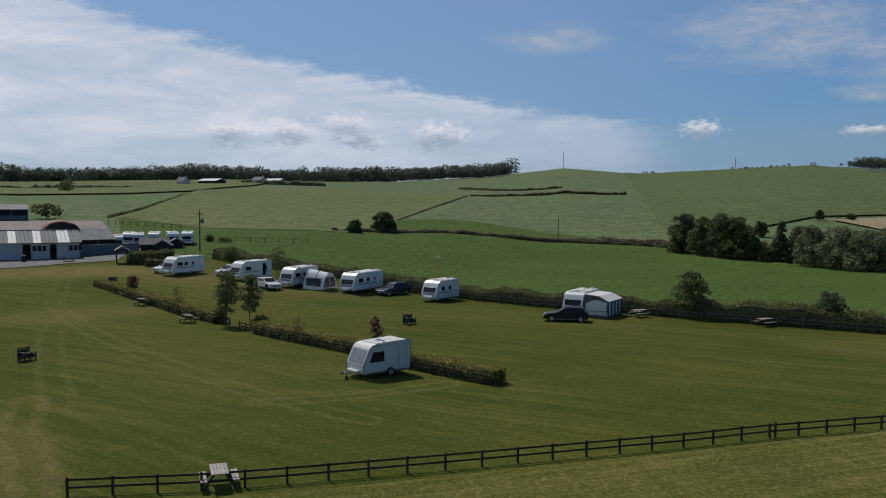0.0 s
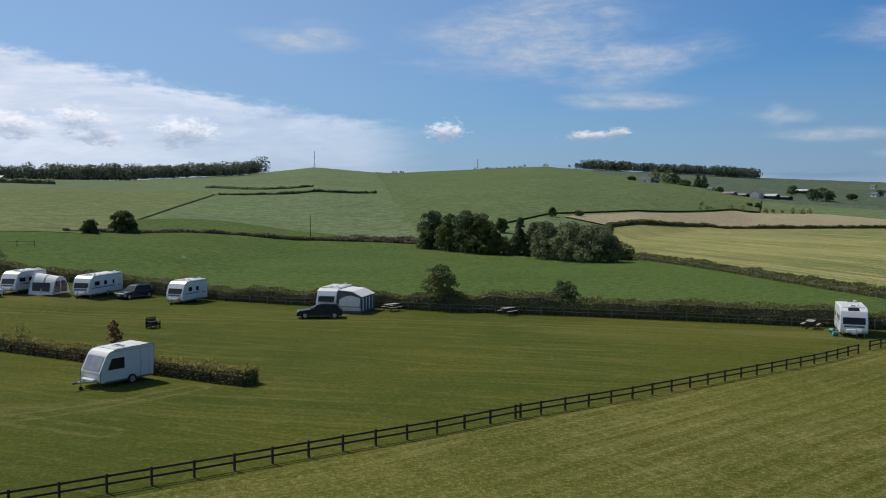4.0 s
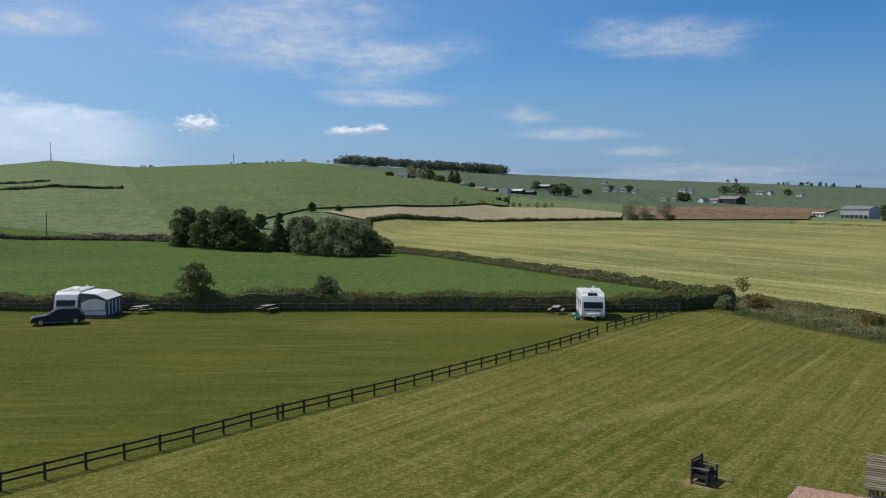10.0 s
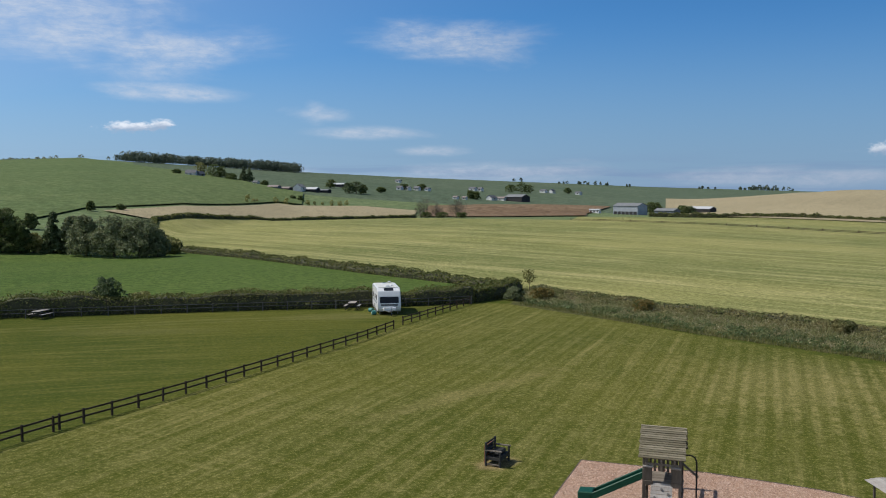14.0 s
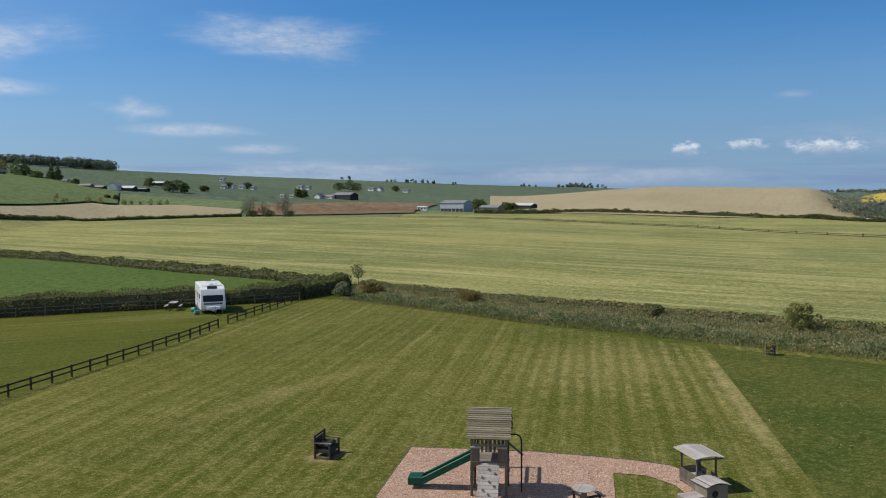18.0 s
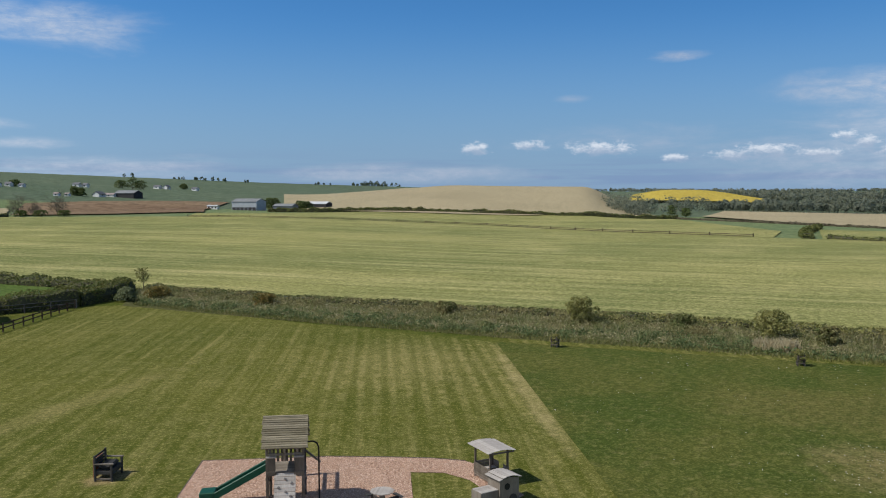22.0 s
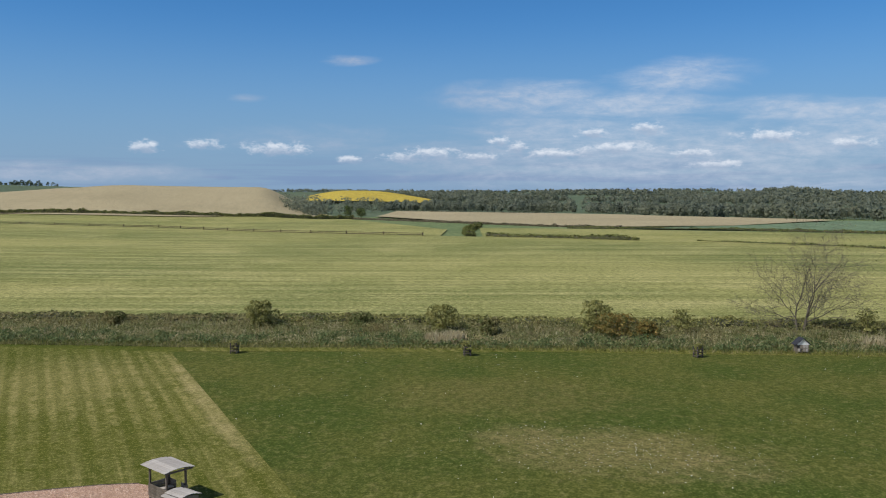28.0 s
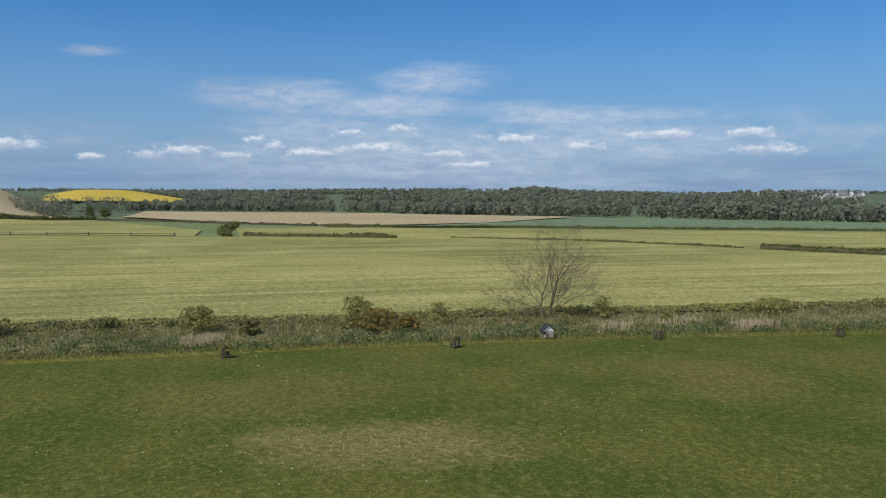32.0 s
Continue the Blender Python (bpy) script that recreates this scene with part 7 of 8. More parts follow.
yard_wall([(-83.2, 127.6), (-77.2, 136.6)], 1.9)


def service_pole(x, y, height, label, arm=True, width=0.13):
    t = thing("service_pole", x, y, float(land(x, y)), 30, label=label, category="pole", group="service poles")
    vs, fs = [], []
    limb(vs, fs, (0, 0, -0.5), (0, 0, height), width, width * 0.65, 8)
    part("pole", mesh_of("pole", vs, fs, M_BARK, True), None, t)
    if arm:
        plank("cross_arm", -0.55, 0.55, -0.05, 0.05, height - 0.7, height - 0.58, M_FENCE, t)
        plank("transformer", 0.15, 0.7, -0.25, 0.25, height - 2.3, height - 1.5, M_TRIM, t, bevel=0.04)
        for q in (-0.45, 0, 0.45):
            part("insulator", disc(0.05, 0, 0.18, 8), M_RIM, t, m=pose(q, 0, height - 0.58, 90, 0, 0))
    return t


service_pole(-67.3, 139.6, 7.4, "dark wooden service pole behind the caravans")
service_pole(-7, 221, 6.2, "thin wooden pole in the hill pasture", False)


def mast(b, r, height, label):
    x, y = at(b, r)
    t = thing("radio_mast", x, y, float(land(x, y)), 0, label=label, category="mast", group="masts on the hill")
    vs, fs = [], []
    for a in range(3):
        u, v = Vector((math.cos(a * 2.094) * 0.9, math.sin(a * 2.094) * 0.9, -2)), Vector((math.cos(a * 2.094) * 0.25, math.sin(a * 2.094) * 0.25, height))
        limb(vs, fs, u, v, 0.22, 0.16, 5)
    for i in range(int(height / 2)):
        f = i / (height / 2)
        q = 0.9 - 0.65 * f
        pts = [(math.cos(a * 2.094) * q, math.sin(a * 2.094) * q, i * 2.0) for a in range(3)]
        for a in range(3):
            limb(vs, fs, pts[a], (pts[(a + 1) % 3][0], pts[(a + 1) % 3][1], pts[(a + 1) % 3][2] + 2.0), 0.10, 0.10, 4)
    part("lattice", mesh_of("lattice", vs, fs, M_STEEL), None, t)
    return t


mast(-1.42, 1150, 21, "grey lattice radio mast on the hilltop")
mast(9.45, 1040, 14, "thin grey mast on the hill")


def house(b, r, turn, long, deep, eave, ridge, label, wall=None, roof=None, name="house", category="house", chimney=True, group="far houses", windows=3):
    x, y = at(b, r)
    t = thing(name, x, y, float(land(x, y)), turn, label=label, category=category, group=group)
    wall, roof = wall or M_HARL, roof or M_SLATE
    h = deep / 2
    shape = prism([(-h, -3.0), (h, -3.0), (h, eave), (0, ridge - 0.1), (-h, eave)], -long / 2, long / 2)
    part("wall", shape, wall, t)
    slope = math.degrees(math.atan2(ridge - eave, h))
    span = math.hypot(ridge - eave, h) + 0.4
    for side in (0, 1):
        part("roof", box(bmesh.new(), -0.05, span, -long / 2 - 0.3, long / 2 + 0.3, -0.02, 0.16), roof, t, m=pose(0, 0, ridge, 0, 0, 180 * side) @ pose(0, 0, 0, 0, slope, 0))
    if chimney:
        for e in (-1, 1):
            plank("chimney", -0.4, 0.4, e * (long / 2 - 0.6) - 0.35, e * (long / 2 - 0.6) + 0.35, ridge - 0.5, ridge + 1.0, wall, t)
    for i in range(windows):
        q = -long / 2 + (i + 0.5) * long / windows
        for side in (-1, 1):
            plank("window", side * h - 0.03, side * h + 0.03, q - 0.55, q + 0.55, eave * 0.35, eave * 0.75, M_PANE, t, bevel=0)
    return t


W, L, D = M_HARL, M_SHEETROOF, M_DARKBARN
house(-24.6, 700, 65, 22, 9, 3, 4.6, "far white-roofed farm shed on the hill", D, M_SKYLIGHT, "farm_shed", "shed", False, windows=2)
house(-20.6, 740, 70, 18, 9, 3, 4.6, "far white-roofed farm shed on the hill", D, M_SKYLIGHT, "farm_shed", "shed", False, windows=2)
house(-21.6, 735, 70, 10, 7, 3.5, 6, "white farmhouse below the plantation")
house(-26.4, 690, 70, 8, 6, 3.5, 6, "white cottage on the far pasture")
FARMS = [(20.5, 650, 84, 9, 6, 3.2, 6.0, W, M_SLATE), (21.05, 652, -30, 6, 5, 3.0, 5.4, M_BLUEGREY, M_SLATE), (24.55, 634, 65, 4.5, 4, 2.4, 3.8, W, M_SLATE), (25.7, 613, 64, 10, 6, 2.0, 3.3, M_BLUEGREY, M_PALEROOF),
         (26.45, 613, 60, 10, 6, 2.0, 3.3, D, M_PALEROOF), (27.35, 625, -20, 9, 8, 3.6, 6.6, W, M_SHEETROOF), (28.1, 628, 62, 14, 7, 2.4, 4.2, D, M_SKYLIGHT), (28.95, 632, 62, 11, 7, 2.0, 3.0, D, M_SHEETROOF), (30.0, 717, 60, 12, 7, 3.0, 4.4, D, M_SKYLIGHT)]
for b, r, turn, long, deep, e, q, w, rf in FARMS:
    house(b, r, turn - 32, long * 0.85, deep * 0.8, e * 0.75, q * 0.75, "far farm building among trees on the hillside", w, rf, "farm_building", "farm building", False, "far farm buildings", 1)
HOUSES = [(34.0, 749, 60, 6, 5, 2.6, 4.4, W, M_SLATE), (34.55, 752, 40, 5, 5, 2.6, 4.2, W, M_SLATE), (35.15, 764, 55, 6, 5, 2.6, 4.4, W, M_SLATE), (35.85, 766, 50, 5, 5, 2.4, 3.8, W, M_SLATE), (37.75, 669, 52, 4.5, 4, 2.0, 3.0, W, M_PALEROOF),
          (38.35, 672, 52, 4.0, 4, 2.0, 3.0, W, M_PALEROOF), (38.9, 840, 51, 8, 6, 2.8, 4.6, W, M_SLATE), (39.4, 838, 51, 5, 5, 2.8, 4.8, W, M_SLATE), (40.14, 684, -40, 9, 6.8, 2.4, 4.9, W, M_SLATE), (40.78, 691, 50, 10, 5, 2.2, 3.6, W, M_PALEROOF),
          (41.85, 690, 48, 20, 14, 4.4, 7.0, D, M_SHEETROOF), (43.6, 901, 47, 8, 6, 2.8, 4.6, W, M_SLATE), (44.15, 901, -40, 7, 6, 2.8, 5.4, W, M_SLATE), (45.9, 905, 45, 7, 6, 2.6, 4.2, W, M_SLATE), (33.9, 905, 57, 6, 5, 2.6, 4.4, W, M_SLATE)]
for b, r, turn, long, deep, e, q, w, rf in HOUSES:
    house(b, r, turn - 36, long * 0.85, deep * 0.8, e * 0.78, q * 0.78, "white house among far farm buildings" if w is W else "big dark barn beside white far houses", w, rf, "far_house" if w is W else "farm_building", "house" if w is W else "barn", False, "far houses" if w is W else "far farm buildings", 1 if w is W else 0)
shed = house(49.25, 568, 10, 18, 12, 5.6, 7.4, "big pale metal farm shed with a dark panel for its open base", M_PALEMETAL, M_SHEETROOF, "farm_shed", "shed", False, "far farm sheds", 0)
# Board over the lower wall, dark to imitate the shaded open base.
plank("dark_base_panel", -6.06, -5.98, -8.8, 8.8, -2.5, 2.0, D, shed, bevel=0, label="dark panel standing for the open base of the shed")
for k in range(7):
    plank("post", -6.12, -5.99, -8.8 + k * 2.9, -8.5 + k * 2.9, -2.5, 2.1, M_PALEMETAL, shed, bevel=0)
house(51.6, 566, 8, 14, 8, 3.0, 4.4, "low grey farm shed among trees", M_BLUEGREY, M_SHEETROOF, "farm_shed", "shed", False, "far farm sheds", 0)
house(53.8, 588, 8, 15, 9, 3.4, 4.8, "low dark farm shed with a pale roof", D, M_SKYLIGHT, "farm_shed", "shed", False, "far farm sheds", 0)
house(46.99, 585, 12, 7.5, 2.6, 2.4, 2.8, "white mobile home at the edge of a field", W, M_SKYLIGHT, "mobile_home", "mobile home", False, "far farm sheds", 3)
FARM_TREES = [(21.05, 690, 9.5, 11, M_BUSH), (21.9, 662, 10, 13, M_OAK), (22.35, 664, 9, 10, M_OAK), (22.95, 653, 5, 10, M_OAK), (23.75, 655, 11.5, 8, M_PINE), (24.15, 655, 11, 8, M_PINE), (25.1, 630, 4, 6, M_OAK), (29.4, 690, 7, 8, M_OAK), (30.6, 644, 8, 10, M_PINE),
              (31.1, 646, 9, 12, M_PINE), (31.55, 650, 7, 8, M_OAK), (32.75, 682, 4.5, 8, M_OAK), (34.3, 755, 5, 9, M_OAK), (35.45, 770, 5.5, 10, M_OAK), (38.75, 682, 7, 8, M_OAK), (39.1, 680, 6, 7, M_OAK), (41.4, 848, 8, 13, M_OAK), (42.1, 848, 12, 13, M_OAK),
              (42.6, 850, 9, 12, M_OAK), (45.2, 914, 6, 9, M_OAK), (50.55, 582, 8.5, 9, M_OAK), (50.95, 586, 8, 8, M_OAK), (52.55, 575, 6, 9, M_OAK), (53.0, 577, 5.5, 8, M_PINE), (26.9, 540, 2.5, 4, M_OAK), (27.4, 535, 3.2, 3.6, M_OAK), (19.6, 655, 4, 7, M_OAK)]
for k, (b, r, th, tw, tm) in enumerate(FARM_TREES):
    tree("farm_tree", *at(b, r), th, tw, tm, "dark tree beside far farm buildings" if tm is not M_BUSH else "pale green round tree by a farmhouse", 400 + k, 0.7, 700, 0.04, 0.2, "cone" if tm is M_PINE and th > 10 else "bush", group="trees round the far farms")


for b, r, turn, long, deep, e, q in [(-28.75, 161, 118, 3.4, 2.8, 1.2, 2.1), (-28.0, 159, 24, 3.6, 2.6, 1.1, 1.9), (-27.2, 164, 30, 2.6, 2.2, 1.1, 1.7)]:
    house(b, r, turn, long, deep, e, q, "small dark timber shed with pitched roof behind the hedge", D, M_SLATE, "garden_shed", "shed", False, "farmyard sheds", 1)
rail_fence("wire_fence", [(-120, 198.7), (-108, 193.1), (-95, 188.1)], 3.0, "dark post and wire fence in the pasture", (1.0, 0.5), (0.12, 0.12, 1.25), (0.03, 0.04))
rail_fence("wire_fence", [(-74.5, 158.0), (-67.9, 158.3), (-52, 158.0)], 3.0, "dark post and wire fence in the pasture", (1.0, 0.5), (0.10, 0.10, 1.2), (0.03, 0.04))
tree("bush", -74.2, 158.6, 1.4, 2.2, M_HEDGE, "dark bush against a pasture fence post", 301, 0.14, 900, 0.05, 0.04, "bush", "bush", "pasture bushes")
tree("bush", -70.6, 157.6, 0.9, 3.0, M_HEDGE, "low dark bush against a pasture fence", 302, 0.14, 700, 0.05, 0.04, "bush", "bush", "pasture bushes")


def town():
    rng = np.random.default_rng(9)
    first = None
    for i in range(60):
        b, r = 117.4 + 8.2 * rng.random(), 1230 + 240 * rng.random()
        x, y = at(b, r)
        m = pose(x, y, float(land(x, y)), 0, 0, rng.random() * 180)
        if first is None:
            first = house(b, r, 0, 9.5, 6.5, 3.2, 5.6, "small white house in a far hillside village", M_WHITEWALL, M_SLATE, "village_house", "house", True, "village houses", 3)
            first.matrix_basis = m
        else:
            copy_thing(first, m)


town()
woodland("village_trees", [at(117, 1225), at(121, 1260), at(126, 1240)], -190, 150, 6.5, M_FARWOOD, "trees among the houses of a far village", 97, 1.6, 34)

# ---- the rough bank, its bushes and the long grass ----
def blade_mesh(name, base, height, width, mat, rng, lean=0.35):
    """Upright grass blades or reeds, each a thin bent leaf of two faces."""
    b = np.asarray(base, float)
    k = len(b)
    turn = rng.random(k) * 2 * math.pi
    side = np.c_[np.cos(turn), np.sin(turn), np.zeros(k)] * (np.asarray(width) * (0.6 + 0.8 * rng.random(k)))[:, None] * 0.5
    h = (np.asarray(height) * (0.55 + 0.75 * rng.random(k)))[:, None]
    tilt = np.c_[rng.normal(size=(k, 2)) * lean, np.ones(k)]
    tilt /= np.linalg.norm(tilt, axis=1, keepdims=True)
    mid, tip = b + tilt * h * 0.55 * np.array([0.6, 0.6, 1.0]), b + tilt * h
    verts = np.stack([b - side, b + side, mid + side * 0.8, tip, mid - side * 0.8], 1).reshape(-1, 3)
    me = bpy.data.meshes.new(name)
    me.vertices.add(5 * k), me.loops.add(5 * k), me.polygons.add(k)
    me.vertices.foreach_set("co", verts.ravel())
    me.loops.foreach_set("vertex_index", np.arange(5 * k, dtype=np.int32))
    me.polygons.foreach_set("loop_start", np.arange(0, 5 * k, 5, dtype=np.int32))
    me.materials.append(mat)
    me.update(calc_edges=True)
    return me


M_NETTLE = leafy("nettles_and_dock", (0.095, 0.140, 0.052), (0.140, 0.175, 0.066), (0.225, 0.230, 0.095), scale=0.9)
M_REED = leafy("mixed_reeds_and_docks", (0.210, 0.240, 0.090), (0.350, 0.310, 0.160), (0.540, 0.480, 0.300), through=0.5, scale=0.55)
M_STRAW = leafy("bleached_dead_reeds", (0.400, 0.340, 0.205), (0.480, 0.415, 0.265), (0.580, 0.520, 0.360), scale=1.2)
M_BRAMBLE = leafy("bramble_leaves", (0.120, 0.146, 0.046), (0.220, 0.190, 0.082), (0.350, 0.320, 0.145), through=0.4, scale=0.5)
M_LONGGRASS = leafy("long_grass_blades", (0.085, 0.122, 0.024), (0.120, 0.142, 0.034), (0.190, 0.190, 0.070), through=0.5, scale=0.25)
M_DAISY = leafy("white_daisies", (0.62, 0.62, 0.58), (0.70, 0.70, 0.66), (0.75, 0.74, 0.66), through=0.0)
M_SHORTGRASS = leafy("cut_grass_blades", (0.130, 0.150, 0.034), (0.185, 0.180, 0.060), (0.290, 0.255, 0.120), scale=0.3)

BANK_NEAR = [(60, 66.5), (58.9, 43), (59.5, 30), (59.5, 25.6), (60.1, 14.2), (61.0, -1), (61.4, -22), (60.2, -44), (58, -75)]
BANK_FAR = [(70, 77), (71, 54), (72, 40), (73, 20), (74, -2), (74, -28), (75, -55), (76, -80)]


def along(line, f):
    line = np.asarray(line, float)
    d = np.r_[0, np.cumsum(np.hypot(*np.diff(line, axis=0).T))]
    return np.c_[np.interp(f * d[-1], d, line[:, 0]), np.interp(f * d[-1], d, line[:, 1])]


def on_bank(rng, k, lo, hi):
    f, v = rng.random(k), lo + (hi - lo) * rng.random(k)
    a, b = along(BANK_NEAR, f), along(BANK_FAR, f)
    p = a * (1 - v[:, None]) + b * v[:, None]
    return np.c_[p, land(p[:, 0], p[:, 1])], f, v


def patchy(p, scale, seed):
    return np.array([noise.noise(Vector((a * scale, b * scale, seed))) for a, b, _ in p])


def mounds(name, rng, spots, radius, high, each, leaf, mat, label, long=1.6, category="weeds"):
    """Weeds that grow in heaps: each heap is a dome of leaves that face outwards."""
    r = radius * (0.5 + rng.random(len(spots)))
    heap = np.c_[spots[:, :2], spots[:, 2] - 0.1, r]
    p, d = shell(rng, heap, each * len(heap), high / radius, 0.0, False)
    p[:, 2] = np.maximum(p[:, 2], 0.03 + land(p[:, 0], p[:, 1]))
    tagged(new(name, leaf_mesh(name, p, leaf, mat, rng, long=long, out=d)), label, category, kind="stuff")


def build_bank():
    rng = np.random.default_rng(44)
    p, f, v = on_bank(rng, 1500, 0.06, 0.42)
    p = p[patchy(p, 0.22, 2.0) + 0.30 - (v - 0.06) * 1.7 + 0.25 * rng.random(len(p)) > 0.0]
    mounds("nettle_bed", rng, p, 0.50, 0.42, 60, 0.10, M_NETTLE, "dark green nettles along the foot of the bank")
    p, f, v = on_bank(rng, 1700, 0.14, 0.84)
    mounds("weed_heaps", rng, p, 0.46, 0.36, 40, 0.085, M_REED, "olive and brown docks and weeds on the bank", 1.7)
    p, f, v = on_bank(rng, 20000, 0.12, 0.80)
    h = np.clip(0.42 + 0.45 * patchy(p, 0.30, 3.0), 0.12, 1.0)
    tagged(new("reed_bed", blade_mesh("reed_bed", p, h, 0.05, M_REED, rng, 0.45)), "pale reeds and dead stalks on the bank", "weeds", kind="stuff")
    p, f, v = on_bank(rng, 1150, 0.50, 0.99)
    p = p[patchy(p, 0.16, 7.0) + (v - 0.5) * 1.2 + 0.2 * rng.random(len(p)) - 0.45 * np.clip((-12 - p[:, 1]) / 14, 0, 1) > 0.08]
    mounds("bramble_patch", rng, p, 0.62, 0.50, 84, 0.085, M_BRAMBLE, "tangled olive bramble over the bank", category="bramble")
    p, f, v = on_bank(rng, 9000, -0.05, 0.10)
    tagged(new("bank_grass", blade_mesh("bank_grass", p, 0.28, 0.06, M_SHORTGRASS, rng, 0.5)), "pale uncut grass along the foot of the bank", "grass", kind="stuff")
    for x, y, rx, ry, k in ((63.0, 7.3, 1.1, 1.5, 900), (63.4, -35.2, 0.9, 2.2, 900), (66.0, -29.6, 1.0, 2.6, 420), (65.2, -24.4, 0.8, 1.6, 200)):
        a, r = rng.random(k) * 6.283, np.sqrt(rng.random(k))
        q = np.c_[x + np.cos(a) * r * rx, y + np.sin(a) * r * ry, np.zeros(k)]
        tagged(new("dead_reeds", blade_mesh("dead_reeds", q, 0.75, 0.07, M_STRAW, rng, 0.22)), "patch of bleached dead reeds on the bank", "reeds", kind="stuff")


build_bank()
hedge("bank_hedge", [(71.5, 76), (70.5, 66), (70.6, 54), (71.2, 44), (71.9, 30), (72.3, 22), (72.4, 16)], 1.9, 0.46, M_BRAMBLE, "overgrown bramble hedge along the hay field", 41, 0.14, 45, 0.3)
hedge("bank_hedge", [(72.2, 24), (72.5, 18), (73, 6), (73.3, -8), (73.4, -20), (73.6, -34), (73.8, -40)], 2.0, 0.48, M_BUSH, "overgrown olive hedge along the hay field", 42, 0.14, 45, 0.35)
hedge("bank_hedge", [(73.5, -36), (74, -46), (74.4, -58), (75, -78)], 2.0, 0.6, M_BUSH, "overgrown olive hedge along the hay field", 43, 0.14, 45, 0.3)
for k, (bx, by, bh, bw, bm_, txt) in enumerate([(68.6, 23.4, 2.2, 3.0, M_BUSH, "round olive bush on the rough bank"), (68.3, 8.2, 2.1, 3.3, M_BUSH, "round olive bush on the rough bank"), (68.6, -4.0, 2.6, 3.2, M_BUSH, "tall olive bush beside flowering gorse"),
                                                (66.3, -5.6, 1.9, 3.6, M_GORSE, "gorse bush with orange-yellow flowers"), (66.4, -7.8, 1.4, 1.8, M_GORSE, "gorse bush with orange-yellow flowers"), (69.8, -10.8, 1.9, 2.4, M_BUSH, "sparse olive bush on the rough bank"), (70.6, -25.2, 2.0, 2.2, M_BUSH, "sparse olive bush on the rough bank"),
                                                (66.9, 4.3, 1.3, 2.0, M_BRAMBLE, "russet bramble bush on the bank"), (64.8, 68.2, 1.3, 2.8, M_GORSE, "rusty gorse at the hedge corner"), (66.0, 55.2, 1.1, 2.4, M_GORSE, "orange gorse among the brambles"), (61.6, 69.2, 1.5, 2.2, M_WILLOW, "grey-green rounded bush at the hedge corner"),
                                                (68.2, 74.0, 2.9, 1.7, M_BUSH, "thin small tree at the hedge corner"), (70.2, 15.5, 1.1, 2.6, M_BRAMBLE, "russet bramble bush on the bank"), (66.2, -29, 1.3, 1.2, M_BUSH, "sparse olive bush on the rough bank"), (68.5, 36, 1.1, 2.2, M_BRAMBLE, "russet bramble bush on the bank"), (71, -41, 1.3, 4, M_BUSH, "low olive bush on the rough bank")]):
    tree("bank_bush", bx, by, bh, bw, bm_, txt, 200 + k, 0.105, 500 if bh > 2.8 else 900 if "sparse" in txt else 2800, 0.06 if bh < 2.8 else 0.4, 0.05, "bush" if bh < 2.8 else "round", "bush", "bushes on the bank")
for k, (gx, gy) in enumerate([(57.2, 21.4), (58.1, 5.3), (59.2, -10.2), (59.9, -25.5), (58.8, -39.4)]):
    tree("guarded_sapling", gx, gy, (0.95, 1.1, 1.0, 2.6, 1.2)[k], (0.8, 0.9, 0.75, 0.8, 0.9)[k], M_BUSH, "young sapling inside a timber guard", 230 + k, 0.07, 420 if k != 3 else 120, 0.3, 0.02, "round", "sapling", "guarded saplings")


M_TREEBARK = surface("pale_ash_bark", (0.10, 0.085, 0.062), (0.16, 0.14, 0.108), 3, 20, 0.9, 0, 0.3, (1, 1, 0.3))


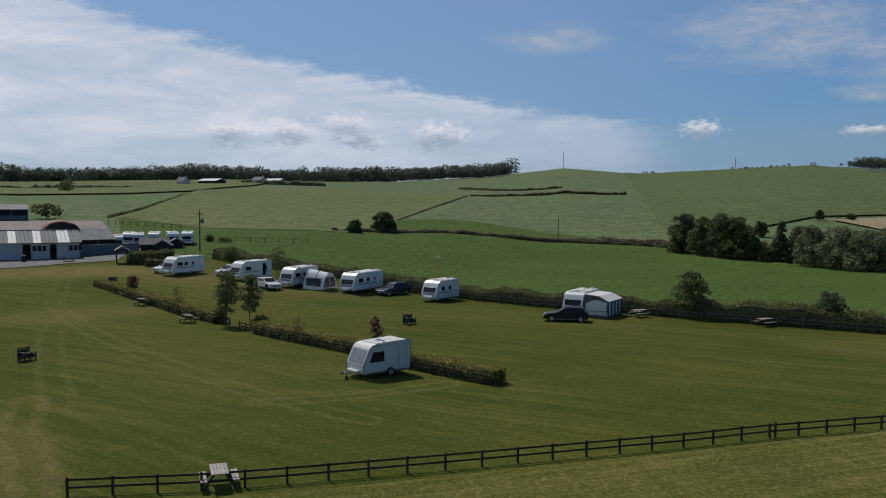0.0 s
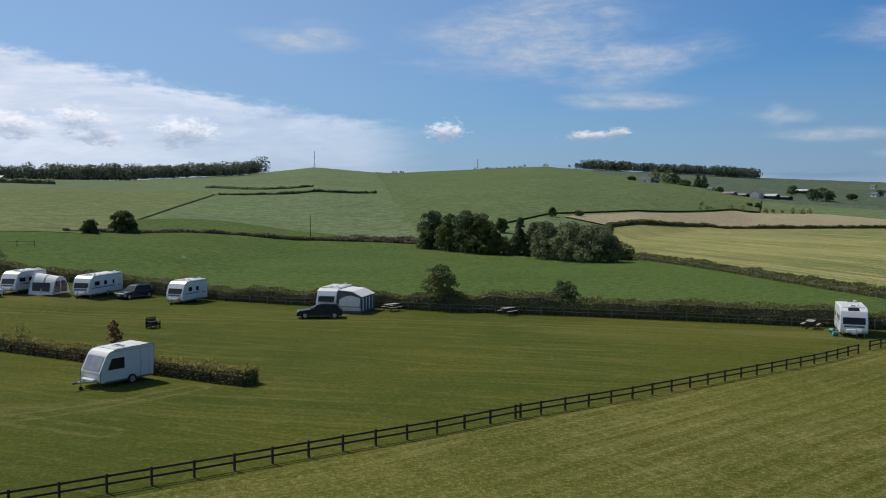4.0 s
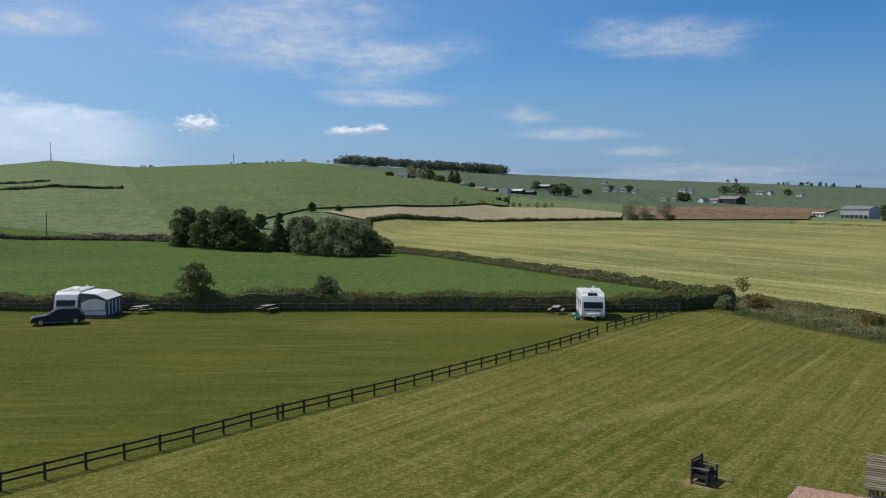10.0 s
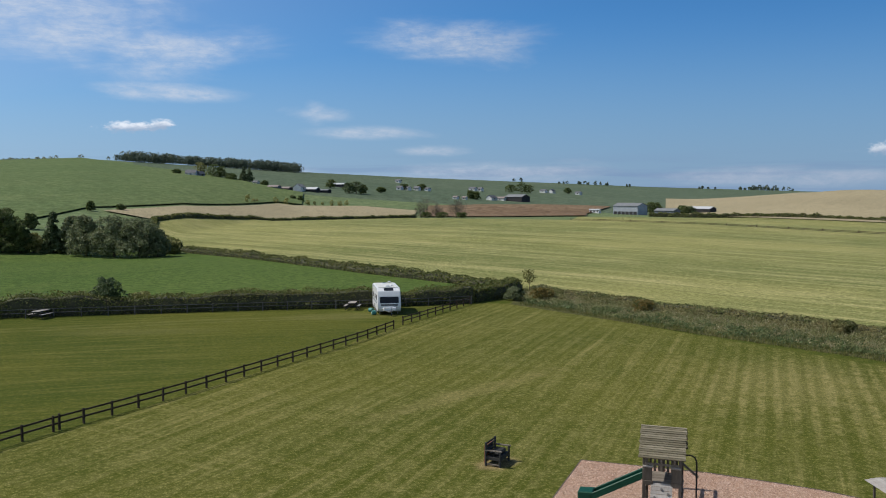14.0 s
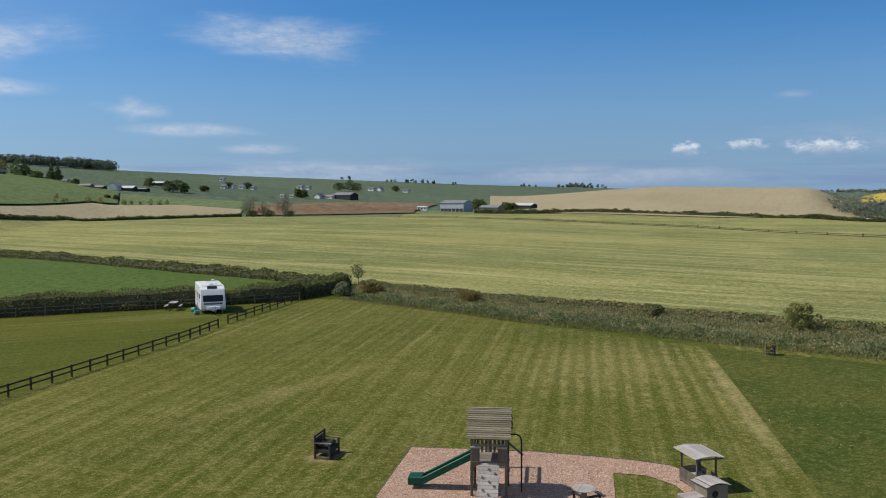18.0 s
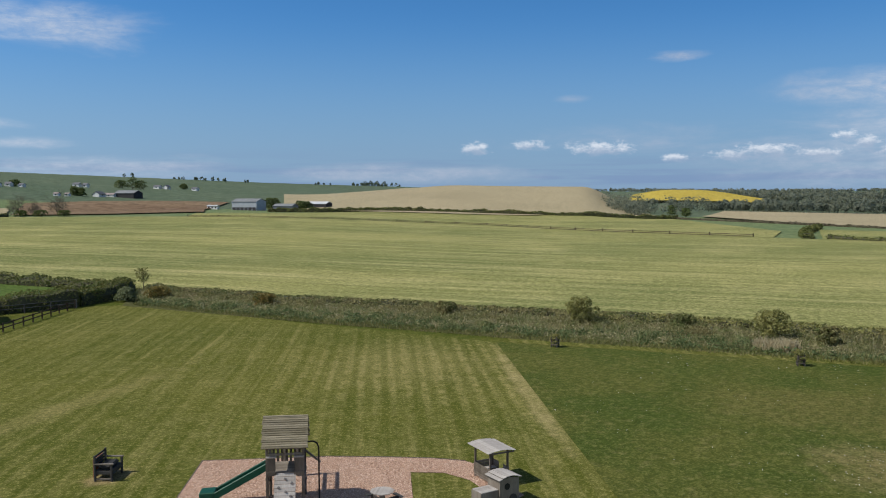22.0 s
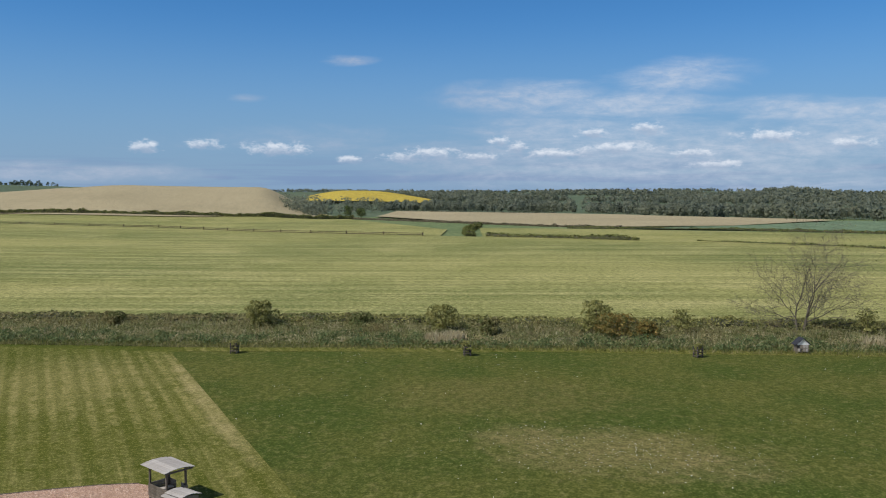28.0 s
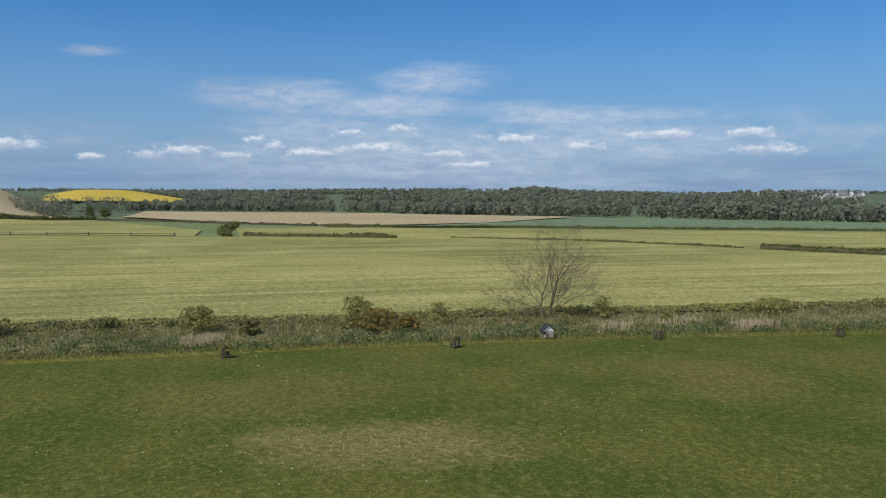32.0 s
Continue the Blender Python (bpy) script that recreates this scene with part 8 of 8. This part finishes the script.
def bare_tree(x, y, height, seed, label, thick=1.0, boughs=10):
    """A tree just coming into leaf: a short twin trunk, fanned boughs and a haze of fine twigs."""
    rng = np.random.default_rng(seed)
    t = thing("bare_tree", x, y, float(land(x, y)), 0, label=label, category="tree", group="leafless trees")
    big, bigf, fine, finef, tips = [], [], [], [], []

    def grow(a, d, length, r, level):
        pieces = 6 if level == 1 else 3
        for i in range(pieces):
            d = d + rng.normal(size=3) * (0.13 + 0.05 * level) + np.array([0, 0, 0.05 if level == 1 else 0.02])
            d = d / np.linalg.norm(d)
            b = a + d * length / pieces
            rb = r * 0.80
            if r > 0.02 * thick:
                limb(big, bigf, a, b, r, rb, 6 if r > 0.05 else 4)
            else:
                limb(fine, finef, a, b, max(r, 0.007 * thick), max(rb, 0.005 * thick), 3)
            a, r = b, rb
            if level < 4:
                for _ in range(2 if level < 3 else 1):
                    u = rng.normal(size=3)
                    u -= d * (u @ d)
                    u /= np.linalg.norm(u) + 1e-9
                    nd = d * 0.70 + u * 0.75 + np.array([0, 0, 0.04])
                    grow(a.copy(), nd / np.linalg.norm(nd), length * (0.42 + 0.18 * rng.random()), r * 0.55, level + 1)
        tips.append(a)

    s = height / 8.0
    # boughs: sideways lean, rise, length and the height where they leave the stems
    plan = [(-0.95, 0.62, 0.50, 0.9, 0.75), (-0.62, 0.90, 0.56, 1.1, 0.8), (-0.30, 1.0, 0.66, 1.3, 1.0), (0.12, 1.0, 0.80, 1.3, 1.25), (0.34, 0.95, 0.78, 1.2, 1.1),
            (0.60, 0.80, 0.58, 1.0, 0.85), (0.95, 0.42, 0.62, 0.75, 0.9), (0.80, 0.62, 0.46, 1.1, 0.7), (-0.10, 0.95, 0.60, 1.0, 0.8), (-0.80, 0.40, 0.36, 1.2, 0.55)]
    for q, lean in ((0.22, -0.12), (-0.28, 0.20)):
        limb(big, bigf, (0.1 * q, q * s, -0.3), (0.1 * q, q * s - lean * s, 1.0 * s), 0.15 * s, 0.10 * s, 8)
    for i, (out, rise, long, start, stout) in enumerate(plan[:boughs]):
        q = -0.28 if out > 0 else 0.22
        d = np.array([rng.normal() * 0.35, -out, rise])
        base = np.array([0.02, s * (q - (0.2 if out > 0 else -0.12) * start), s * start])
        grow(base, d / np.linalg.norm(d), height * long * 0.92, 0.066 * s * stout * thick ** 0.5, 1)
    part("trunk", mesh_of("trunk", big, bigf, M_TREEBARK, True), None, t)
    part("twig_haze", mesh_of("twig_haze", fine, finef, M_TREEBARK), None, t, "haze of fine twigs")
    tips = np.array(tips)
    pick = tips[rng.integers(0, len(tips), int(1500 / thick ** 2))]
    pick = pick + rng.normal(size=pick.shape) * 0.12
    part("young_leaf_scatter", leaf_mesh("young_leaf_scatter", pick, 0.07 * thick ** 0.7, M_BUSH, rng), None, t)


bare_tree(71.4, -20.3, 7.6, 77, "tall almost leafless tree with twin stems on the bank")
for k, (b, r, h) in enumerate([(35.4, 448, 9.0), (36.5, 446, 6.5), (37.8, 442, 9.5)]):
    bare_tree(*at(b, r), h, 80 + k, "leafless grey tree at the edge of the bare field", 3.0, 6)
    tree("field_bush", *at(b + 0.35, r - 4), 3.0, 6.5, M_OAK, "dark bush under a leafless tree", 90 + k, 0.4, 600, 0.05, 0.1, "bush", "bush", "bushes by the bare field")


def build_grass():
    rng = np.random.default_rng(66)
    k = 120000
    x, y = 20 + 42 * rng.random(k), -50 + 80 * rng.random(k)
    ok = inside(x, y, [(20, 2.2), (31, 9.3), (42.1, 16.3), (56.6, 25.4), (58.4, 14.2), (59.8, -1), (60.5, -22), (59.2, -44), (59, -50), (20, -50)]) & (np.abs(np.degrees(np.arctan2(x, y)) - 95) < 36)
    p = np.c_[x, y, np.full(k, 0.0)][ok]
    p = p[patchy(p, 0.5, 1.0) + 0.6 * rng.random(len(p)) > 0.36]
    far = np.hypot(p[:, 0], p[:, 1])
    tagged(new("meadow_grass", blade_mesh("meadow_grass", p, 0.06 + 0.05 * rng.random(len(p)), 0.010 + far * 0.0005, M_LONGGRASS, rng, 0.9)), "uneven tufts of long meadow grass", "grass", kind="stuff")
    q = p[rng.integers(0, len(p), 900)]
    q = q[patchy(q, 0.12, 5.0) > 0.08]
    dry = np.c_[37.5 + 2.2 * rng.normal(size=420), -3.0 + 3.8 * rng.normal(size=420), np.zeros(420)]
    q = np.r_[q, dry]
    q[:, 2] = 0.10
    tagged(new("meadow_daisies", leaf_mesh("meadow_daisies", q, 0.045, M_DAISY, rng, 0.9, 0.3, 1.0)), "scattered white daisies in the meadow", "flowers", kind="stuff")


build_grass()
